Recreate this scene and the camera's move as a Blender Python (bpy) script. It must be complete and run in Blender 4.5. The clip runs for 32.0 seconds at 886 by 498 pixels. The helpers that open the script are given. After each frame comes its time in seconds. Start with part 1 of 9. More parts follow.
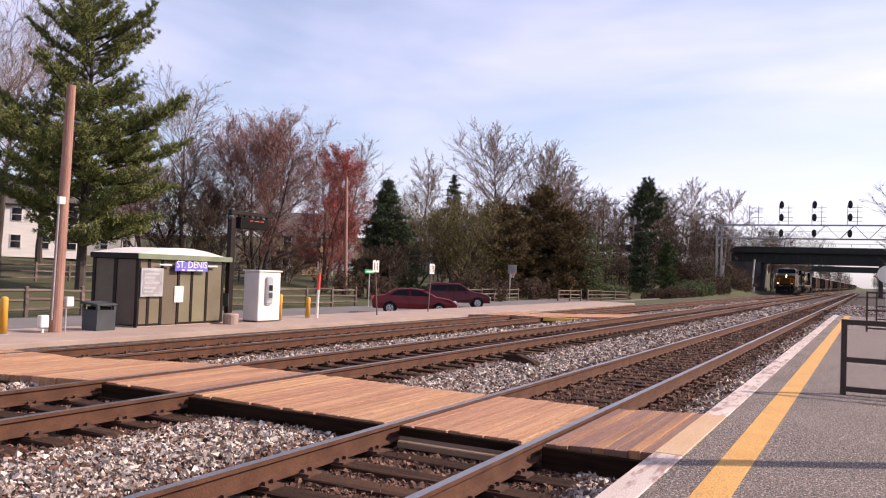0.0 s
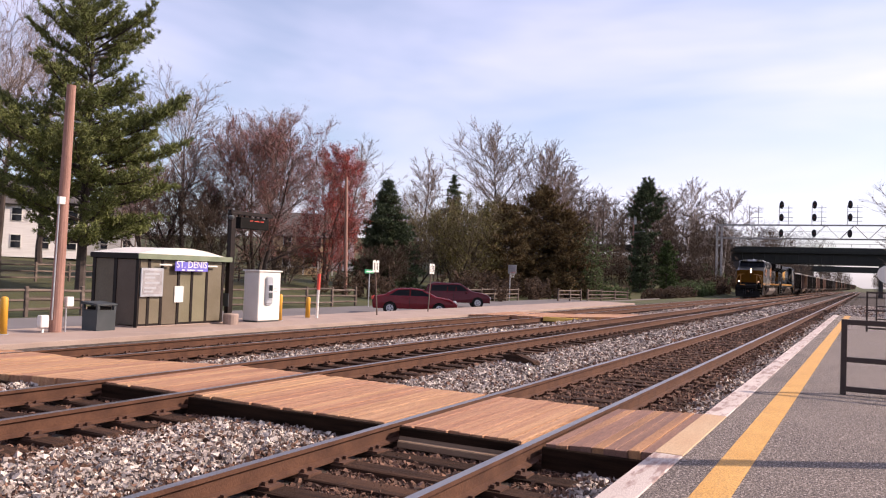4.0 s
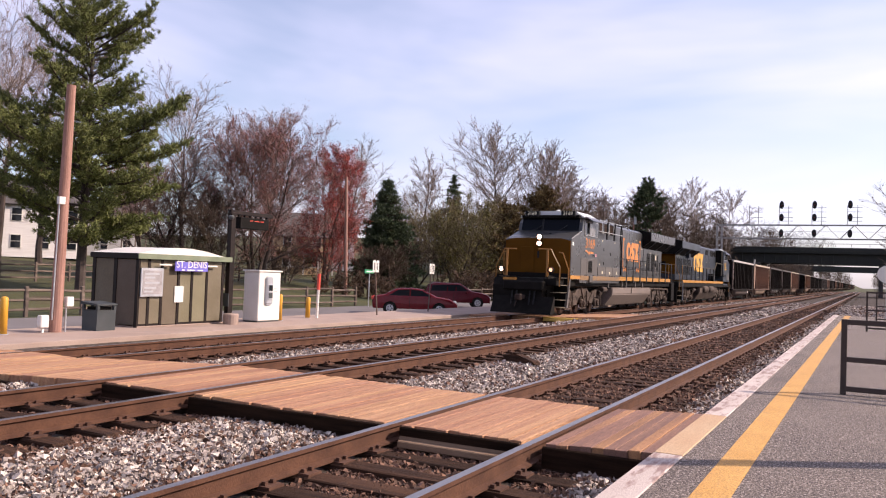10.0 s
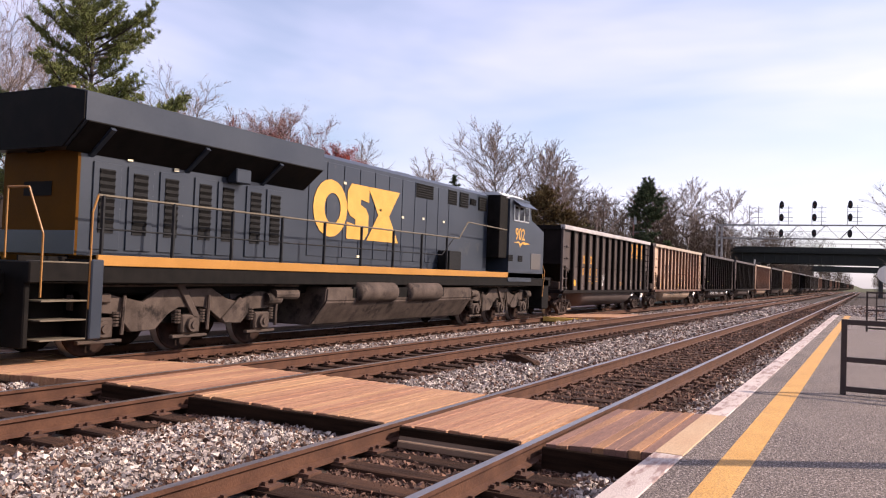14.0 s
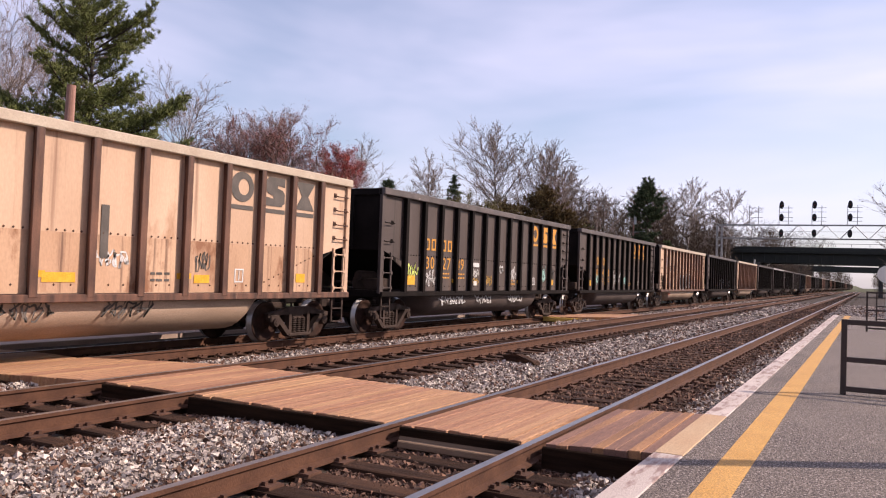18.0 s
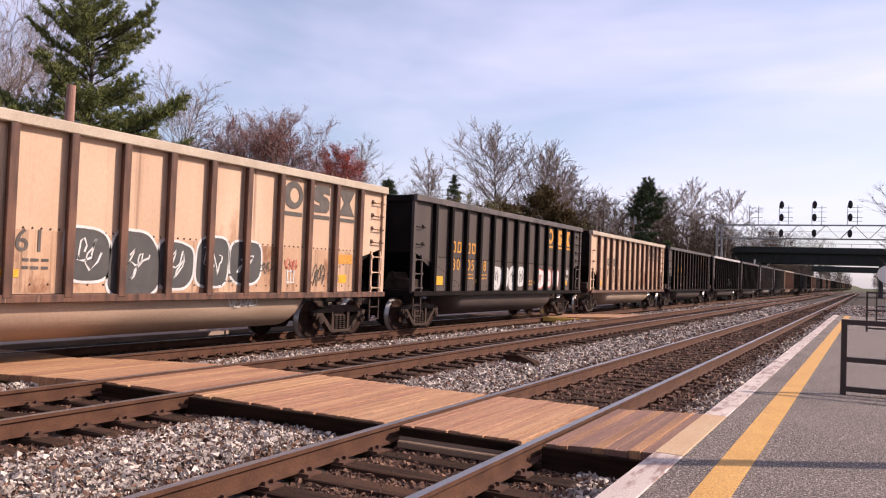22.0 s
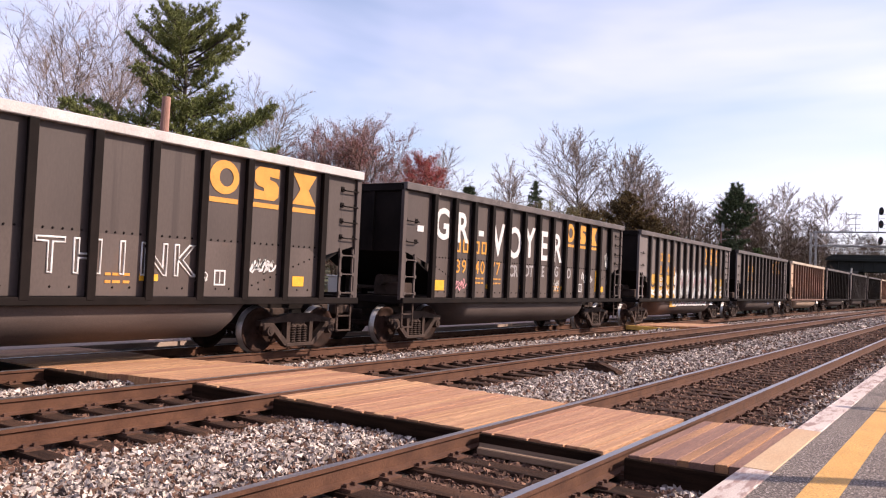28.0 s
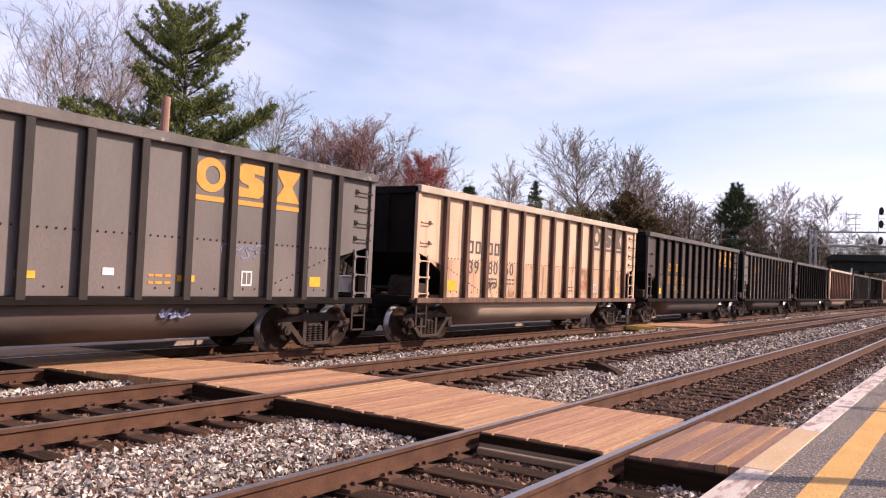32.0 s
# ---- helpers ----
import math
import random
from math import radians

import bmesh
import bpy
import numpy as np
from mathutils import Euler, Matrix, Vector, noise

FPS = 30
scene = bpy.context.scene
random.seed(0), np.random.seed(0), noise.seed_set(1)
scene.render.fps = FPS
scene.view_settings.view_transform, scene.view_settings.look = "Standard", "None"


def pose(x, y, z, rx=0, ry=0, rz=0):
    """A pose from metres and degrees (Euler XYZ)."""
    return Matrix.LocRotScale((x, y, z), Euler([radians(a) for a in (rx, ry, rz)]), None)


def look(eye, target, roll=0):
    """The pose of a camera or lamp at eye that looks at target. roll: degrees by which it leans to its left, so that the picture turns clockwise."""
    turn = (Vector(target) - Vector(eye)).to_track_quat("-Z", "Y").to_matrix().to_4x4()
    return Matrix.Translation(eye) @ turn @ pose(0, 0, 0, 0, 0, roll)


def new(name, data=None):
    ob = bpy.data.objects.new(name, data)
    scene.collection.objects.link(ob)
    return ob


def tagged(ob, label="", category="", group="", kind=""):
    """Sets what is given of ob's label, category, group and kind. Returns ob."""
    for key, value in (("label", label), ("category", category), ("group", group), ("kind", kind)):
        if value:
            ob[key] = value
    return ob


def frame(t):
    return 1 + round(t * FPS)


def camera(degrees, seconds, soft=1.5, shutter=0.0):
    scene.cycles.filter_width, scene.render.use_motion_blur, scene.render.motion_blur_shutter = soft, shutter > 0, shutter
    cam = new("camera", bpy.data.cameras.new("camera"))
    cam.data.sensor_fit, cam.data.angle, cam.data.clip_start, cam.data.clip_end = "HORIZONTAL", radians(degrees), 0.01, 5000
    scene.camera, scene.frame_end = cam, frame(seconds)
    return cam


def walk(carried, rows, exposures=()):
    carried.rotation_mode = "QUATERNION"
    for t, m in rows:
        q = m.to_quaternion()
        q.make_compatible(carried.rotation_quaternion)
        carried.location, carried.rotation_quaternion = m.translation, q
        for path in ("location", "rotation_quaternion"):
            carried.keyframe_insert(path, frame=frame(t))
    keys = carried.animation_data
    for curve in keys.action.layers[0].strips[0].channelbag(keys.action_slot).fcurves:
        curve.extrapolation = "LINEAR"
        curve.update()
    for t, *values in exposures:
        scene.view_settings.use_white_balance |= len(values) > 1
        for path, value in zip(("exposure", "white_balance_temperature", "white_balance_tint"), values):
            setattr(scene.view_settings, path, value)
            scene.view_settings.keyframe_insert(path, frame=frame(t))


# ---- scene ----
cam = camera(57.93, 32.0, soft=1.15)
EYE = (0.0, 0.0, 1.541)


def aim(k):
    """Camera pose at the share k of its one small pan."""
    return pose(*EYE, 91.672 + 0.225 * k, -2.093 - 0.454 * k, 28.026 + 5.766 * k)


walk(cam, [(t, aim(k)) for t, k in (
    (0.0, 0), (22.5, 0), (23.0, 0.02), (23.5, 0.055), (23.7, 0.13), (23.8, 0.24), (23.9, 0.38), (24.0, 0.5),
    (24.2, 0.64), (24.5, 0.83), (24.7, 0.96), (25.0, 1.0), (25.5, 1.003), (28.0, 1.0), (32.0, 1.0))],
    exposures=[(t, stops, 6500, 18.5) for t, stops in (
        (0.0, 0.56), (9.0, 0.57), (14.0, 0.60), (16.5, 0.56), (17.3, 0.49), (18.0, 0.39), (18.6, 0.52), (19.2, 0.62), (20.5, 0.63), (21.2, 0.54), (22.0, 0.43), (23.0, 0.50),
        (24.0, 0.48), (25.2, 0.42), (26.5, 0.58), (28.0, 0.68), (29.0, 0.69), (30.0, 0.66), (31.0, 0.63), (32.0, 0.62))])

# ---- light: afternoon sun from beyond the near platform, thin high cloud ----
SUN_AZ, SUN_EL = 57.0, 35.0      # azimuth from +Y towards +X
world = bpy.data.worlds.new("sky")
scene.world = world
world.use_nodes = True
wn, wl = world.node_tree.nodes, world.node_tree.links
wn.clear()
w_out, w_bg, w_sky = wn.new("ShaderNodeOutputWorld"), wn.new("ShaderNodeBackground"), wn.new("ShaderNodeTexSky")
w_sky.sky_type, w_sky.sun_disc = "NISHITA", False
w_sky.sun_elevation, w_sky.sun_rotation = radians(SUN_EL), radians(SUN_AZ)
w_sky.air_density, w_sky.dust_density, w_sky.ozone_density = 1.0, 1.3, 2.2
w_co, w_map, w_noise, w_ramp, w_mix = (wn.new("ShaderNodeTexCoord"), wn.new("ShaderNodeMapping"), wn.new("ShaderNodeTexNoise"),
                                       wn.new("ShaderNodeValToRGB"), wn.new("ShaderNodeMixRGB"))
w_map.inputs["Scale"].default_value = (0.8, 1.3, 4.2)
w_map.inputs["Rotation"].default_value = (0.25, 0.1, 0.6)
w_noise.inputs["Scale"].default_value, w_noise.inputs["Detail"].default_value = 1.5, 4.5
w_noise.inputs["Distortion"].default_value = 0.35
w_ramp.color_ramp.elements[0].position, w_ramp.color_ramp.elements[1].position = 0.40, 0.72
w_ramp.color_ramp.elements[0].color, w_ramp.color_ramp.elements[1].color = (0.12, 0.12, 0.12, 1), (0.74, 0.74, 0.74, 1)
w_mix.inputs[2].default_value = (7.5, 7.1, 8.7, 1)
wl.new(w_co.outputs["Generated"], w_map.inputs["Vector"])
wl.new(w_map.outputs["Vector"], w_noise.inputs["Vector"])
wl.new(w_noise.outputs["Fac"], w_ramp.inputs["Fac"])
wl.new(w_ramp.outputs["Color"], w_mix.inputs[0])
wl.new(w_sky.outputs["Color"], w_mix.inputs[1])
wl.new(w_mix.outputs["Color"], w_bg.inputs["Color"])
wl.new(w_bg.outputs["Background"], w_out.inputs["Surface"])
w_bg.inputs["Strength"].default_value = 0.115
sun = new("sun", bpy.data.lights.new("sun", "SUN"))
sun.data.energy, sun.data.angle, sun.data.color = 5.0, radians(0.6), (1.0, 0.86, 0.70)
sun.matrix_world = look((0, 0, 60), (-60 * math.sin(radians(SUN_AZ)) / math.tan(radians(SUN_EL)),
                                     -60 * math.cos(radians(SUN_AZ)) / math.tan(radians(SUN_EL)), 0))


# ---- materials ----
def surface(name, a, b, scale=3.0, rough=0.7, metal=0.0, bump=0.2, fine=60.0, piece=0.0, stain=None, stain_at=0.6, stain_scale=0.8,
            stretch=(1, 1, 1), spec=0.4, glow=None, island=0.0, bump_dist=0.01, grain_mix=0.16, speck=None, tone=0.0, streak=None):
    """Procedural surface: two tones mixed by coarse noise, fine grain and relief, an optional stain with ragged edges."""
    m = bpy.data.materials.new(name)
    m.use_nodes = True
    n, l = m.node_tree.nodes, m.node_tree.links
    p = n["Principled BSDF"]
    co, mp = n.new("ShaderNodeTexCoord"), n.new("ShaderNodeMapping")
    mp.inputs["Scale"].default_value = stretch
    l.new(co.outputs["Object"], mp.inputs["Vector"])
    if piece or island:
        add, rnd = n.new("ShaderNodeVectorMath"), n.new("ShaderNodeObjectInfo")
        geo = n.new("ShaderNodeNewGeometry")
        mul = n.new("ShaderNodeMath")
        mul.operation, mul.inputs[1].default_value = "MULTIPLY", 37.0
        src = geo.outputs["Random Per Island"] if island else rnd.outputs["Random"]
        l.new(src, mul.inputs[0])
        l.new(mp.outputs["Vector"], add.inputs[0])
        l.new(mul.outputs[0], add.inputs[1])
        vec = add.outputs["Vector"]
    else:
        vec = mp.outputs["Vector"]
    big, small = n.new("ShaderNodeTexNoise"), n.new("ShaderNodeTexNoise")
    big.inputs["Scale"].default_value, big.inputs["Detail"].default_value = scale, 5.0
    small.inputs["Scale"].default_value, small.inputs["Detail"].default_value = fine, 3.0
    l.new(vec, big.inputs["Vector"])
    l.new(vec, small.inputs["Vector"])
    ramp = n.new("ShaderNodeValToRGB")
    ramp.color_ramp.elements[0].position, ramp.color_ramp.elements[1].position = 0.33, 0.67
    ramp.color_ramp.elements[0].color, ramp.color_ramp.elements[1].color = (*a, 1), (*b, 1)
    l.new(big.outputs["Fac"], ramp.inputs["Fac"])
    col = ramp.outputs["Color"]
    grain = n.new("ShaderNodeMixRGB")
    grain.blend_type = "OVERLAY"
    grain.inputs[0].default_value = grain_mix
    l.new(col, grain.inputs[1])
    crisp = n.new("ShaderNodeMapRange")
    crisp.inputs["From Min"].default_value, crisp.inputs["From Max"].default_value = 0.32, 0.68
    l.new(small.outputs["Fac"], crisp.inputs["Value"])
    l.new(crisp.outputs["Result"], grain.inputs[2])
    col = grain.outputs["Color"]
    if piece or island:
        hsv, mr = n.new("ShaderNodeHueSaturation"), n.new("ShaderNodeMapRange")
        k = piece or island
        mr.inputs["To Min"].default_value, mr.inputs["To Max"].default_value = 1 - k, 1 + k
        l.new(src, mr.inputs["Value"])
        l.new(mr.outputs["Result"], hsv.inputs["Value"])
        hue = n.new("ShaderNodeMapRange")
        hue.inputs["To Min"].default_value, hue.inputs["To Max"].default_value = 0.5 - tone, 0.5 + tone
        l.new(src, hue.inputs["Value"])
        l.new(hue.outputs["Result"], hsv.inputs["Hue"])
        l.new(col, hsv.inputs["Color"])
        col = hsv.outputs["Color"]
    if speck:             # colour, threshold, scale
        kn, kr, km = n.new("ShaderNodeTexNoise"), n.new("ShaderNodeValToRGB"), n.new("ShaderNodeMixRGB")
        kn.inputs["Scale"].default_value, kn.inputs["Detail"].default_value, kn.inputs["Roughness"].default_value = speck[2], 2.0, 0.7
        kr.color_ramp.elements[0].position, kr.color_ramp.elements[1].position = speck[1], speck[1] + 0.09
        km.inputs[2].default_value = (*speck[0], 1)
        l.new(vec, kn.inputs["Vector"])
        l.new(kn.outputs["Fac"], kr.inputs["Fac"])
        l.new(kr.outputs["Color"], km.inputs[0])
        l.new(col, km.inputs[1])
        col = km.outputs["Color"]
    if stain:
        sn, sr, sm = n.new("ShaderNodeTexNoise"), n.new("ShaderNodeValToRGB"), n.new("ShaderNodeMixRGB")
        sn.inputs["Scale"].default_value, sn.inputs["Detail"].default_value, sn.inputs["Roughness"].default_value = stain_scale, 9.0, 0.65
        sr.color_ramp.elements[0].position, sr.color_ramp.elements[1].position = stain_at, stain_at + 0.10
        sm.inputs[2].default_value = (*stain, 1)
        l.new(vec, sn.inputs["Vector"])
        l.new(sn.outputs["Fac"], sr.inputs["Fac"])
        l.new(sr.outputs["Color"], sm.inputs[0])
        l.new(col, sm.inputs[1])
        col = sm.outputs["Color"]
    if streak:            # colour, threshold, scale: runs of rust and soot down a side
        tm, tn, tr, tx = n.new("ShaderNodeMapping"), n.new("ShaderNodeTexNoise"), n.new("ShaderNodeValToRGB"), n.new("ShaderNodeMixRGB")
        tm.inputs["Scale"].default_value = (1, 1, 0.07)
        tn.inputs["Scale"].default_value, tn.inputs["Detail"].default_value, tn.inputs["Roughness"].default_value = streak[2], 6.0, 0.6
        tr.color_ramp.elements[0].position, tr.color_ramp.elements[1].position = streak[1], streak[1] + 0.16
        tx.inputs[2].default_value = (*streak[0], 1)
        l.new(vec, tm.inputs["Vector"])
        l.new(tm.outputs["Vector"], tn.inputs["Vector"])
        l.new(tn.outputs["Fac"], tr.inputs["Fac"])
        l.new(tr.outputs["Color"], tx.inputs[0])
        l.new(col, tx.inputs[1])
        col = tx.outputs["Color"]
    l.new(col, p.inputs["Base Color"])
    p.inputs["Metallic"].default_value = metal
    p.inputs["Specular IOR Level"].default_value = spec
    rr = n.new("ShaderNodeMapRange")
    rr.inputs["To Min"].default_value, rr.inputs["To Max"].default_value = max(0.02, rough - 0.12), min(1.0, rough + 0.12)
    l.new(big.outputs["Fac"], rr.inputs["Value"])
    l.new(rr.outputs["Result"], p.inputs["Roughness"])
    if bump:
        bp = n.new("ShaderNodeBump")
        bp.inputs["Strength"].default_value, bp.inputs["Distance"].default_value = bump, bump_dist
        l.new(small.outputs["Fac"], bp.inputs["Height"])
        l.new(bp.outputs["Normal"], p.inputs["Normal"])
    if glow:
        p.inputs["Emission Color"].default_value, p.inputs["Emission Strength"].default_value = (*glow[:3], 1), glow[3]
    return m


M = {}
M["asphalt"] = surface("asphalt", (0.088, 0.068, 0.059), (0.132, 0.104, 0.090), 0.7, 0.9, bump=1.0, fine=75, grain_mix=1.0, stain=(0.070, 0.058, 0.054), stain_at=0.60, stain_scale=0.5, speck=((0.43, 0.365, 0.33), 0.55, 42), bump_dist=0.02)
M["lot"] = surface("lot_asphalt", (0.112, 0.098, 0.098), (0.142, 0.126, 0.126), 0.5, 0.9, bump=0.3, fine=40)
M["concrete"] = surface("concrete", (0.262, 0.187, 0.152), (0.325, 0.242, 0.200), 0.9, 0.85, bump=0.3, fine=40, stain=(0.205, 0.158, 0.142))
M["white_edge"] = surface("worn_white_edge_paint", (0.4, 0.325, 0.29), (0.48, 0.405, 0.37), 1.5, 0.75, bump=0.5, fine=45, piece=0.12, stain=(0.236, 0.153, 0.133), stain_at=0.5, stain_scale=3.2, stretch=(3, 0.6, 1))
M["tan_edge"] = surface("worn_yellowed_edge_paint", (0.404, 0.255, 0.143), (0.441, 0.305, 0.184), 1.5, 0.75, bump=0.5, fine=45, piece=0.1, stain=(0.257, 0.152, 0.092), stain_at=0.6, stain_scale=2.2, stretch=(3, 0.6, 1))
M["yellow_line"] = surface("worn_yellow_line_paint", (0.43, 0.225, 0.055), (0.49, 0.272, 0.078), 2.0, 0.75, bump=0.6, fine=70, grain_mix=0.4, stain=(0.25, 0.15, 0.075), stain_at=0.63, stain_scale=3.5, speck=((0.30, 0.19, 0.10), 0.64, 60))
M["ballast"] = surface("ballast_bed", (0.040, 0.030, 0.025), (0.085, 0.070, 0.062), 14, 0.95, bump=1.0, fine=22, stain=(0.054, 0.032, 0.022), stain_at=0.6, stain_scale=0.5, bump_dist=0.05, spec=0.15)
M["stone"] = surface("ballast_stone", (0.125, 0.098, 0.083), (0.50, 0.42, 0.375), 9, 0.9, bump=0.5, fine=70, island=0.68, tone=0.02)
M["stone_brown"] = surface("rust_stained_ballast_stone", (0.058, 0.028, 0.018), (0.17, 0.092, 0.062), 9, 0.95, bump=0.5, fine=70, island=0.55)
M["tie"] = surface("creosoted_tie_wood", (0.026, 0.013, 0.008), (0.066, 0.034, 0.021), 3, 0.9, bump=0.8, fine=50, piece=0.35, stretch=(0.4, 6, 6), stain=(0.078, 0.040, 0.026), stain_at=0.6, stain_scale=1.2, spec=0.15)
M["rail_web"] = surface("rusty_rail_steel", (0.062, 0.024, 0.012), (0.105, 0.046, 0.025), 4, 0.85, 0.2, bump=0.4, fine=60, stain=(0.034, 0.015, 0.011), stain_at=0.6, stain_scale=1.0)
M["rail_head"] = surface("polished_rail_head", (0.26, 0.235, 0.235), (0.36, 0.33, 0.33), 3, 0.34, 0.85, bump=0.05, fine=90, stretch=(8, 0.3, 1))
M["plate"] = surface("rusty_tie_plate", (0.059, 0.025, 0.015), (0.098, 0.046, 0.028), 12, 0.9, 0.1, bump=0.4, fine=60, piece=0.2)
M["plank"] = surface("sunlit_crossing_plank", (0.268, 0.128, 0.064), (0.405, 0.222, 0.122), 1.5, 0.8, bump=0.6, fine=30, piece=0.13, grain_mix=0.4, stretch=(12, 0.3, 4), stain=(0.19, 0.09, 0.053), stain_at=0.62, stain_scale=1.0, tone=0.008)
M["plank_worn"] = surface("dirt_darkened_crossing_plank", (0.150, 0.074, 0.054), (0.225, 0.118, 0.080), 1.3, 0.8, bump=0.6, fine=30, piece=0.12, grain_mix=0.4, stretch=(9, 0.35, 4))
M["plank_amber"] = surface("amber_crossing_plank", (0.205, 0.098, 0.052), (0.37, 0.185, 0.085), 1.3, 0.8, bump=0.6, fine=30, piece=0.12, grain_mix=0.4, stretch=(9, 0.35, 4))
M["plank_pale"] = surface("weathered_ramp_board", (0.165, 0.102, 0.062), (0.23, 0.150, 0.096), 2.0, 0.85, bump=0.5, fine=30, piece=0.1, stretch=(0.7, 10, 10))
# near-black: the open shade under the plank ends, put into colour
M["end_shade"] = surface("black_end_shade_board", (0.010, 0.006, 0.004), (0.030, 0.016, 0.010), 3, 0.95, bump=0.8, fine=40, stretch=(0.5, 6, 6), spec=0.05)
M["plank_yellow"] = surface("yellow_painted_plank", (0.62, 0.38, 0.08), (0.72, 0.46, 0.12), 2.0, 0.8, bump=0.3, fine=40)
M["rust"] = surface("dark_rusty_steel", (0.04, 0.026, 0.021), (0.08, 0.044, 0.032), 5, 0.9, 0.1, bump=0.4, fine=60)
M["grass"] = surface("spring_lawn", (0.030, 0.036, 0.008), (0.066, 0.062, 0.019), 0.25, 0.95, bump=0.7, fine=14, stain=(0.062, 0.040, 0.021), stain_at=0.56, stain_scale=0.12, bump_dist=0.05)


def glassy(name, col, rough=0.05):
    m = bpy.data.materials.new(name)
    m.use_nodes = True
    p = m.node_tree.nodes["Principled BSDF"]
    p.inputs["Base Color"].default_value, p.inputs["Roughness"].default_value = (*col, 1), rough
    p.inputs["Specular IOR Level"].default_value = 0.3
    return m


M["glass"] = glassy("dark_window_glass", (0.012, 0.014, 0.018))
M["glass_dark"] = glassy("black_windshield_glass", (0.006, 0.007, 0.010), 0.12)
M["glass_dark"].node_tree.nodes["Principled BSDF"].inputs["Specular IOR Level"].default_value = 0.08


# ---- mesh helpers ----
def box(bm, x0, x1, y0, y1, z0, z1, bev=0.0):
    r = bmesh.ops.create_cube(bm, size=1.0, matrix=Matrix.LocRotScale(((x0 + x1) / 2, (y0 + y1) / 2, (z0 + z1) / 2), None, (abs(x1 - x0), abs(y1 - y0), abs(z1 - z0))))
    if bev:
        es = {e for v in r["verts"] for e in v.link_edges}
        bmesh.ops.bevel(bm, geom=list(es), offset=bev, segments=1, affect="EDGES")
    return bm


def tbox(bm, m, sx, sy, sz, bev=0.0):
    """A box of the given size at the pose m."""
    r = bmesh.ops.create_cube(bm, size=1.0, matrix=m @ Matrix.Diagonal((sx, sy, sz, 1)))
    if bev:
        bmesh.ops.bevel(bm, geom=list({e for v in r["verts"] for e in v.link_edges}), offset=bev, segments=1, affect="EDGES")
    return bm


def rod(bm, p, q, r, r2=None, n=8, caps=True):
    """A round or tapered bar from p to q."""
    p, q = Vector(p), Vector(q)
    d = q - p
    m = Matrix.Translation((p + q) / 2) @ d.to_track_quat("Z", "Y").to_matrix().to_4x4()
    bmesh.ops.create_cone(bm, cap_ends=caps, segments=n, radius1=r, radius2=r if r2 is None else r2, depth=d.length, matrix=m)
    return bm


def prism(bm, pts, axis, lo, hi):
    """A closed outline of 2D points drawn out along an axis (0, 1 or 2) from lo to hi."""
    def at(p, d):
        return {0: (d, p[0], p[1]), 1: (p[0], d, p[1]), 2: (p[0], p[1], d)}[axis]
    a = [bm.verts.new(at(p, lo)) for p in pts]
    b = [bm.verts.new(at(p, hi)) for p in pts]
    k = len(pts)
    fs = [bm.faces.new(a), bm.faces.new(b)] + [bm.faces.new((a[i], a[(i + 1) % k], b[(i + 1) % k], b[i])) for i in range(k)]
    bmesh.ops.recalc_face_normals(bm, faces=fs)
    return bm


def lathe(bm, prof, n=16, m=None, axis="Z"):
    """Turn a profile of (radius, height) round z; m places it."""
    m = m or Matrix()
    rings = []
    for r, z in prof:
        rings.append([bm.verts.new(m @ Vector((r * math.cos(2 * math.pi * i / n), r * math.sin(2 * math.pi * i / n), z))) for i in range(n)])
    fs = []
    for a, b in zip(rings, rings[1:]):
        fs += [bm.faces.new((a[i], a[(i + 1) % n], b[(i + 1) % n], b[i])) for i in range(n)]
    fs += [bm.faces.new(rings[0][::-1]), bm.faces.new(rings[-1])]
    bmesh.ops.recalc_face_normals(bm, faces=fs)
    return bm


def mesh_of(name, bm, mat, smooth=False):
    me = bpy.data.meshes.new(name)
    bm.to_mesh(me)
    bm.free()
    me.materials.append(M[mat] if isinstance(mat, str) else mat)
    if smooth:
        me.shade_smooth()
    return me


def part(name, bm, mat, parent=None, label="", smooth=False):
    me = bm if isinstance(bm, bpy.types.Mesh) else mesh_of(name, bm, mat, smooth)
    ob = new(name, me)
    if parent is not None:
        ob.parent = parent
    if label:
        ob["label"] = label
    return ob


def empty(name, x=0, y=0, z=0, rz=0):
    ob = new(name)
    ob.empty_display_size = 0.1
    ob.matrix_basis = pose(x, y, z, 0, 0, rz)
    return ob


def B():
    return bmesh.new()


def raw_mesh(name, verts, faces, mat):
    me = bpy.data.meshes.new(name)
    me.from_pydata(verts, [], faces)
    me.update()
    me.materials.append(M[mat] if isinstance(mat, str) else mat)
    return me


XA, XB, XC = -3.481, -7.857, -12.834       # track centres
ZA, ZB, ZC = 0.0, 0.02, -0.177             # rail tops
GAUGE = 0.7535                             # track centre to the middle of a rail head
FAR_Z = -0.25                              # far platform
LOT_Z = -0.85                              # car park behind it


def ground_z(x, y):
    """Height of the lie of the land."""
    if x > -15.45:
        z = -0.62
    elif x > -18.7:
        z = FAR_Z - 0.12
    elif x > -20.5:
        z = FAR_Z - 0.12 + (LOT_Z - 0.04 - FAR_Z + 0.12) * (-18.7 - x) / 1.8
    elif x > -29.5:
        z = LOT_Z - 0.04
    else:
        z = LOT_Z - 0.04 + 0.05 * min(60, -29.5 - x)
    if y > 100 and x < -17.0:
        z += min(1.0, (y - 100) / 40) * min(6.0, 0.38 * (-17.0 - x))
    return z


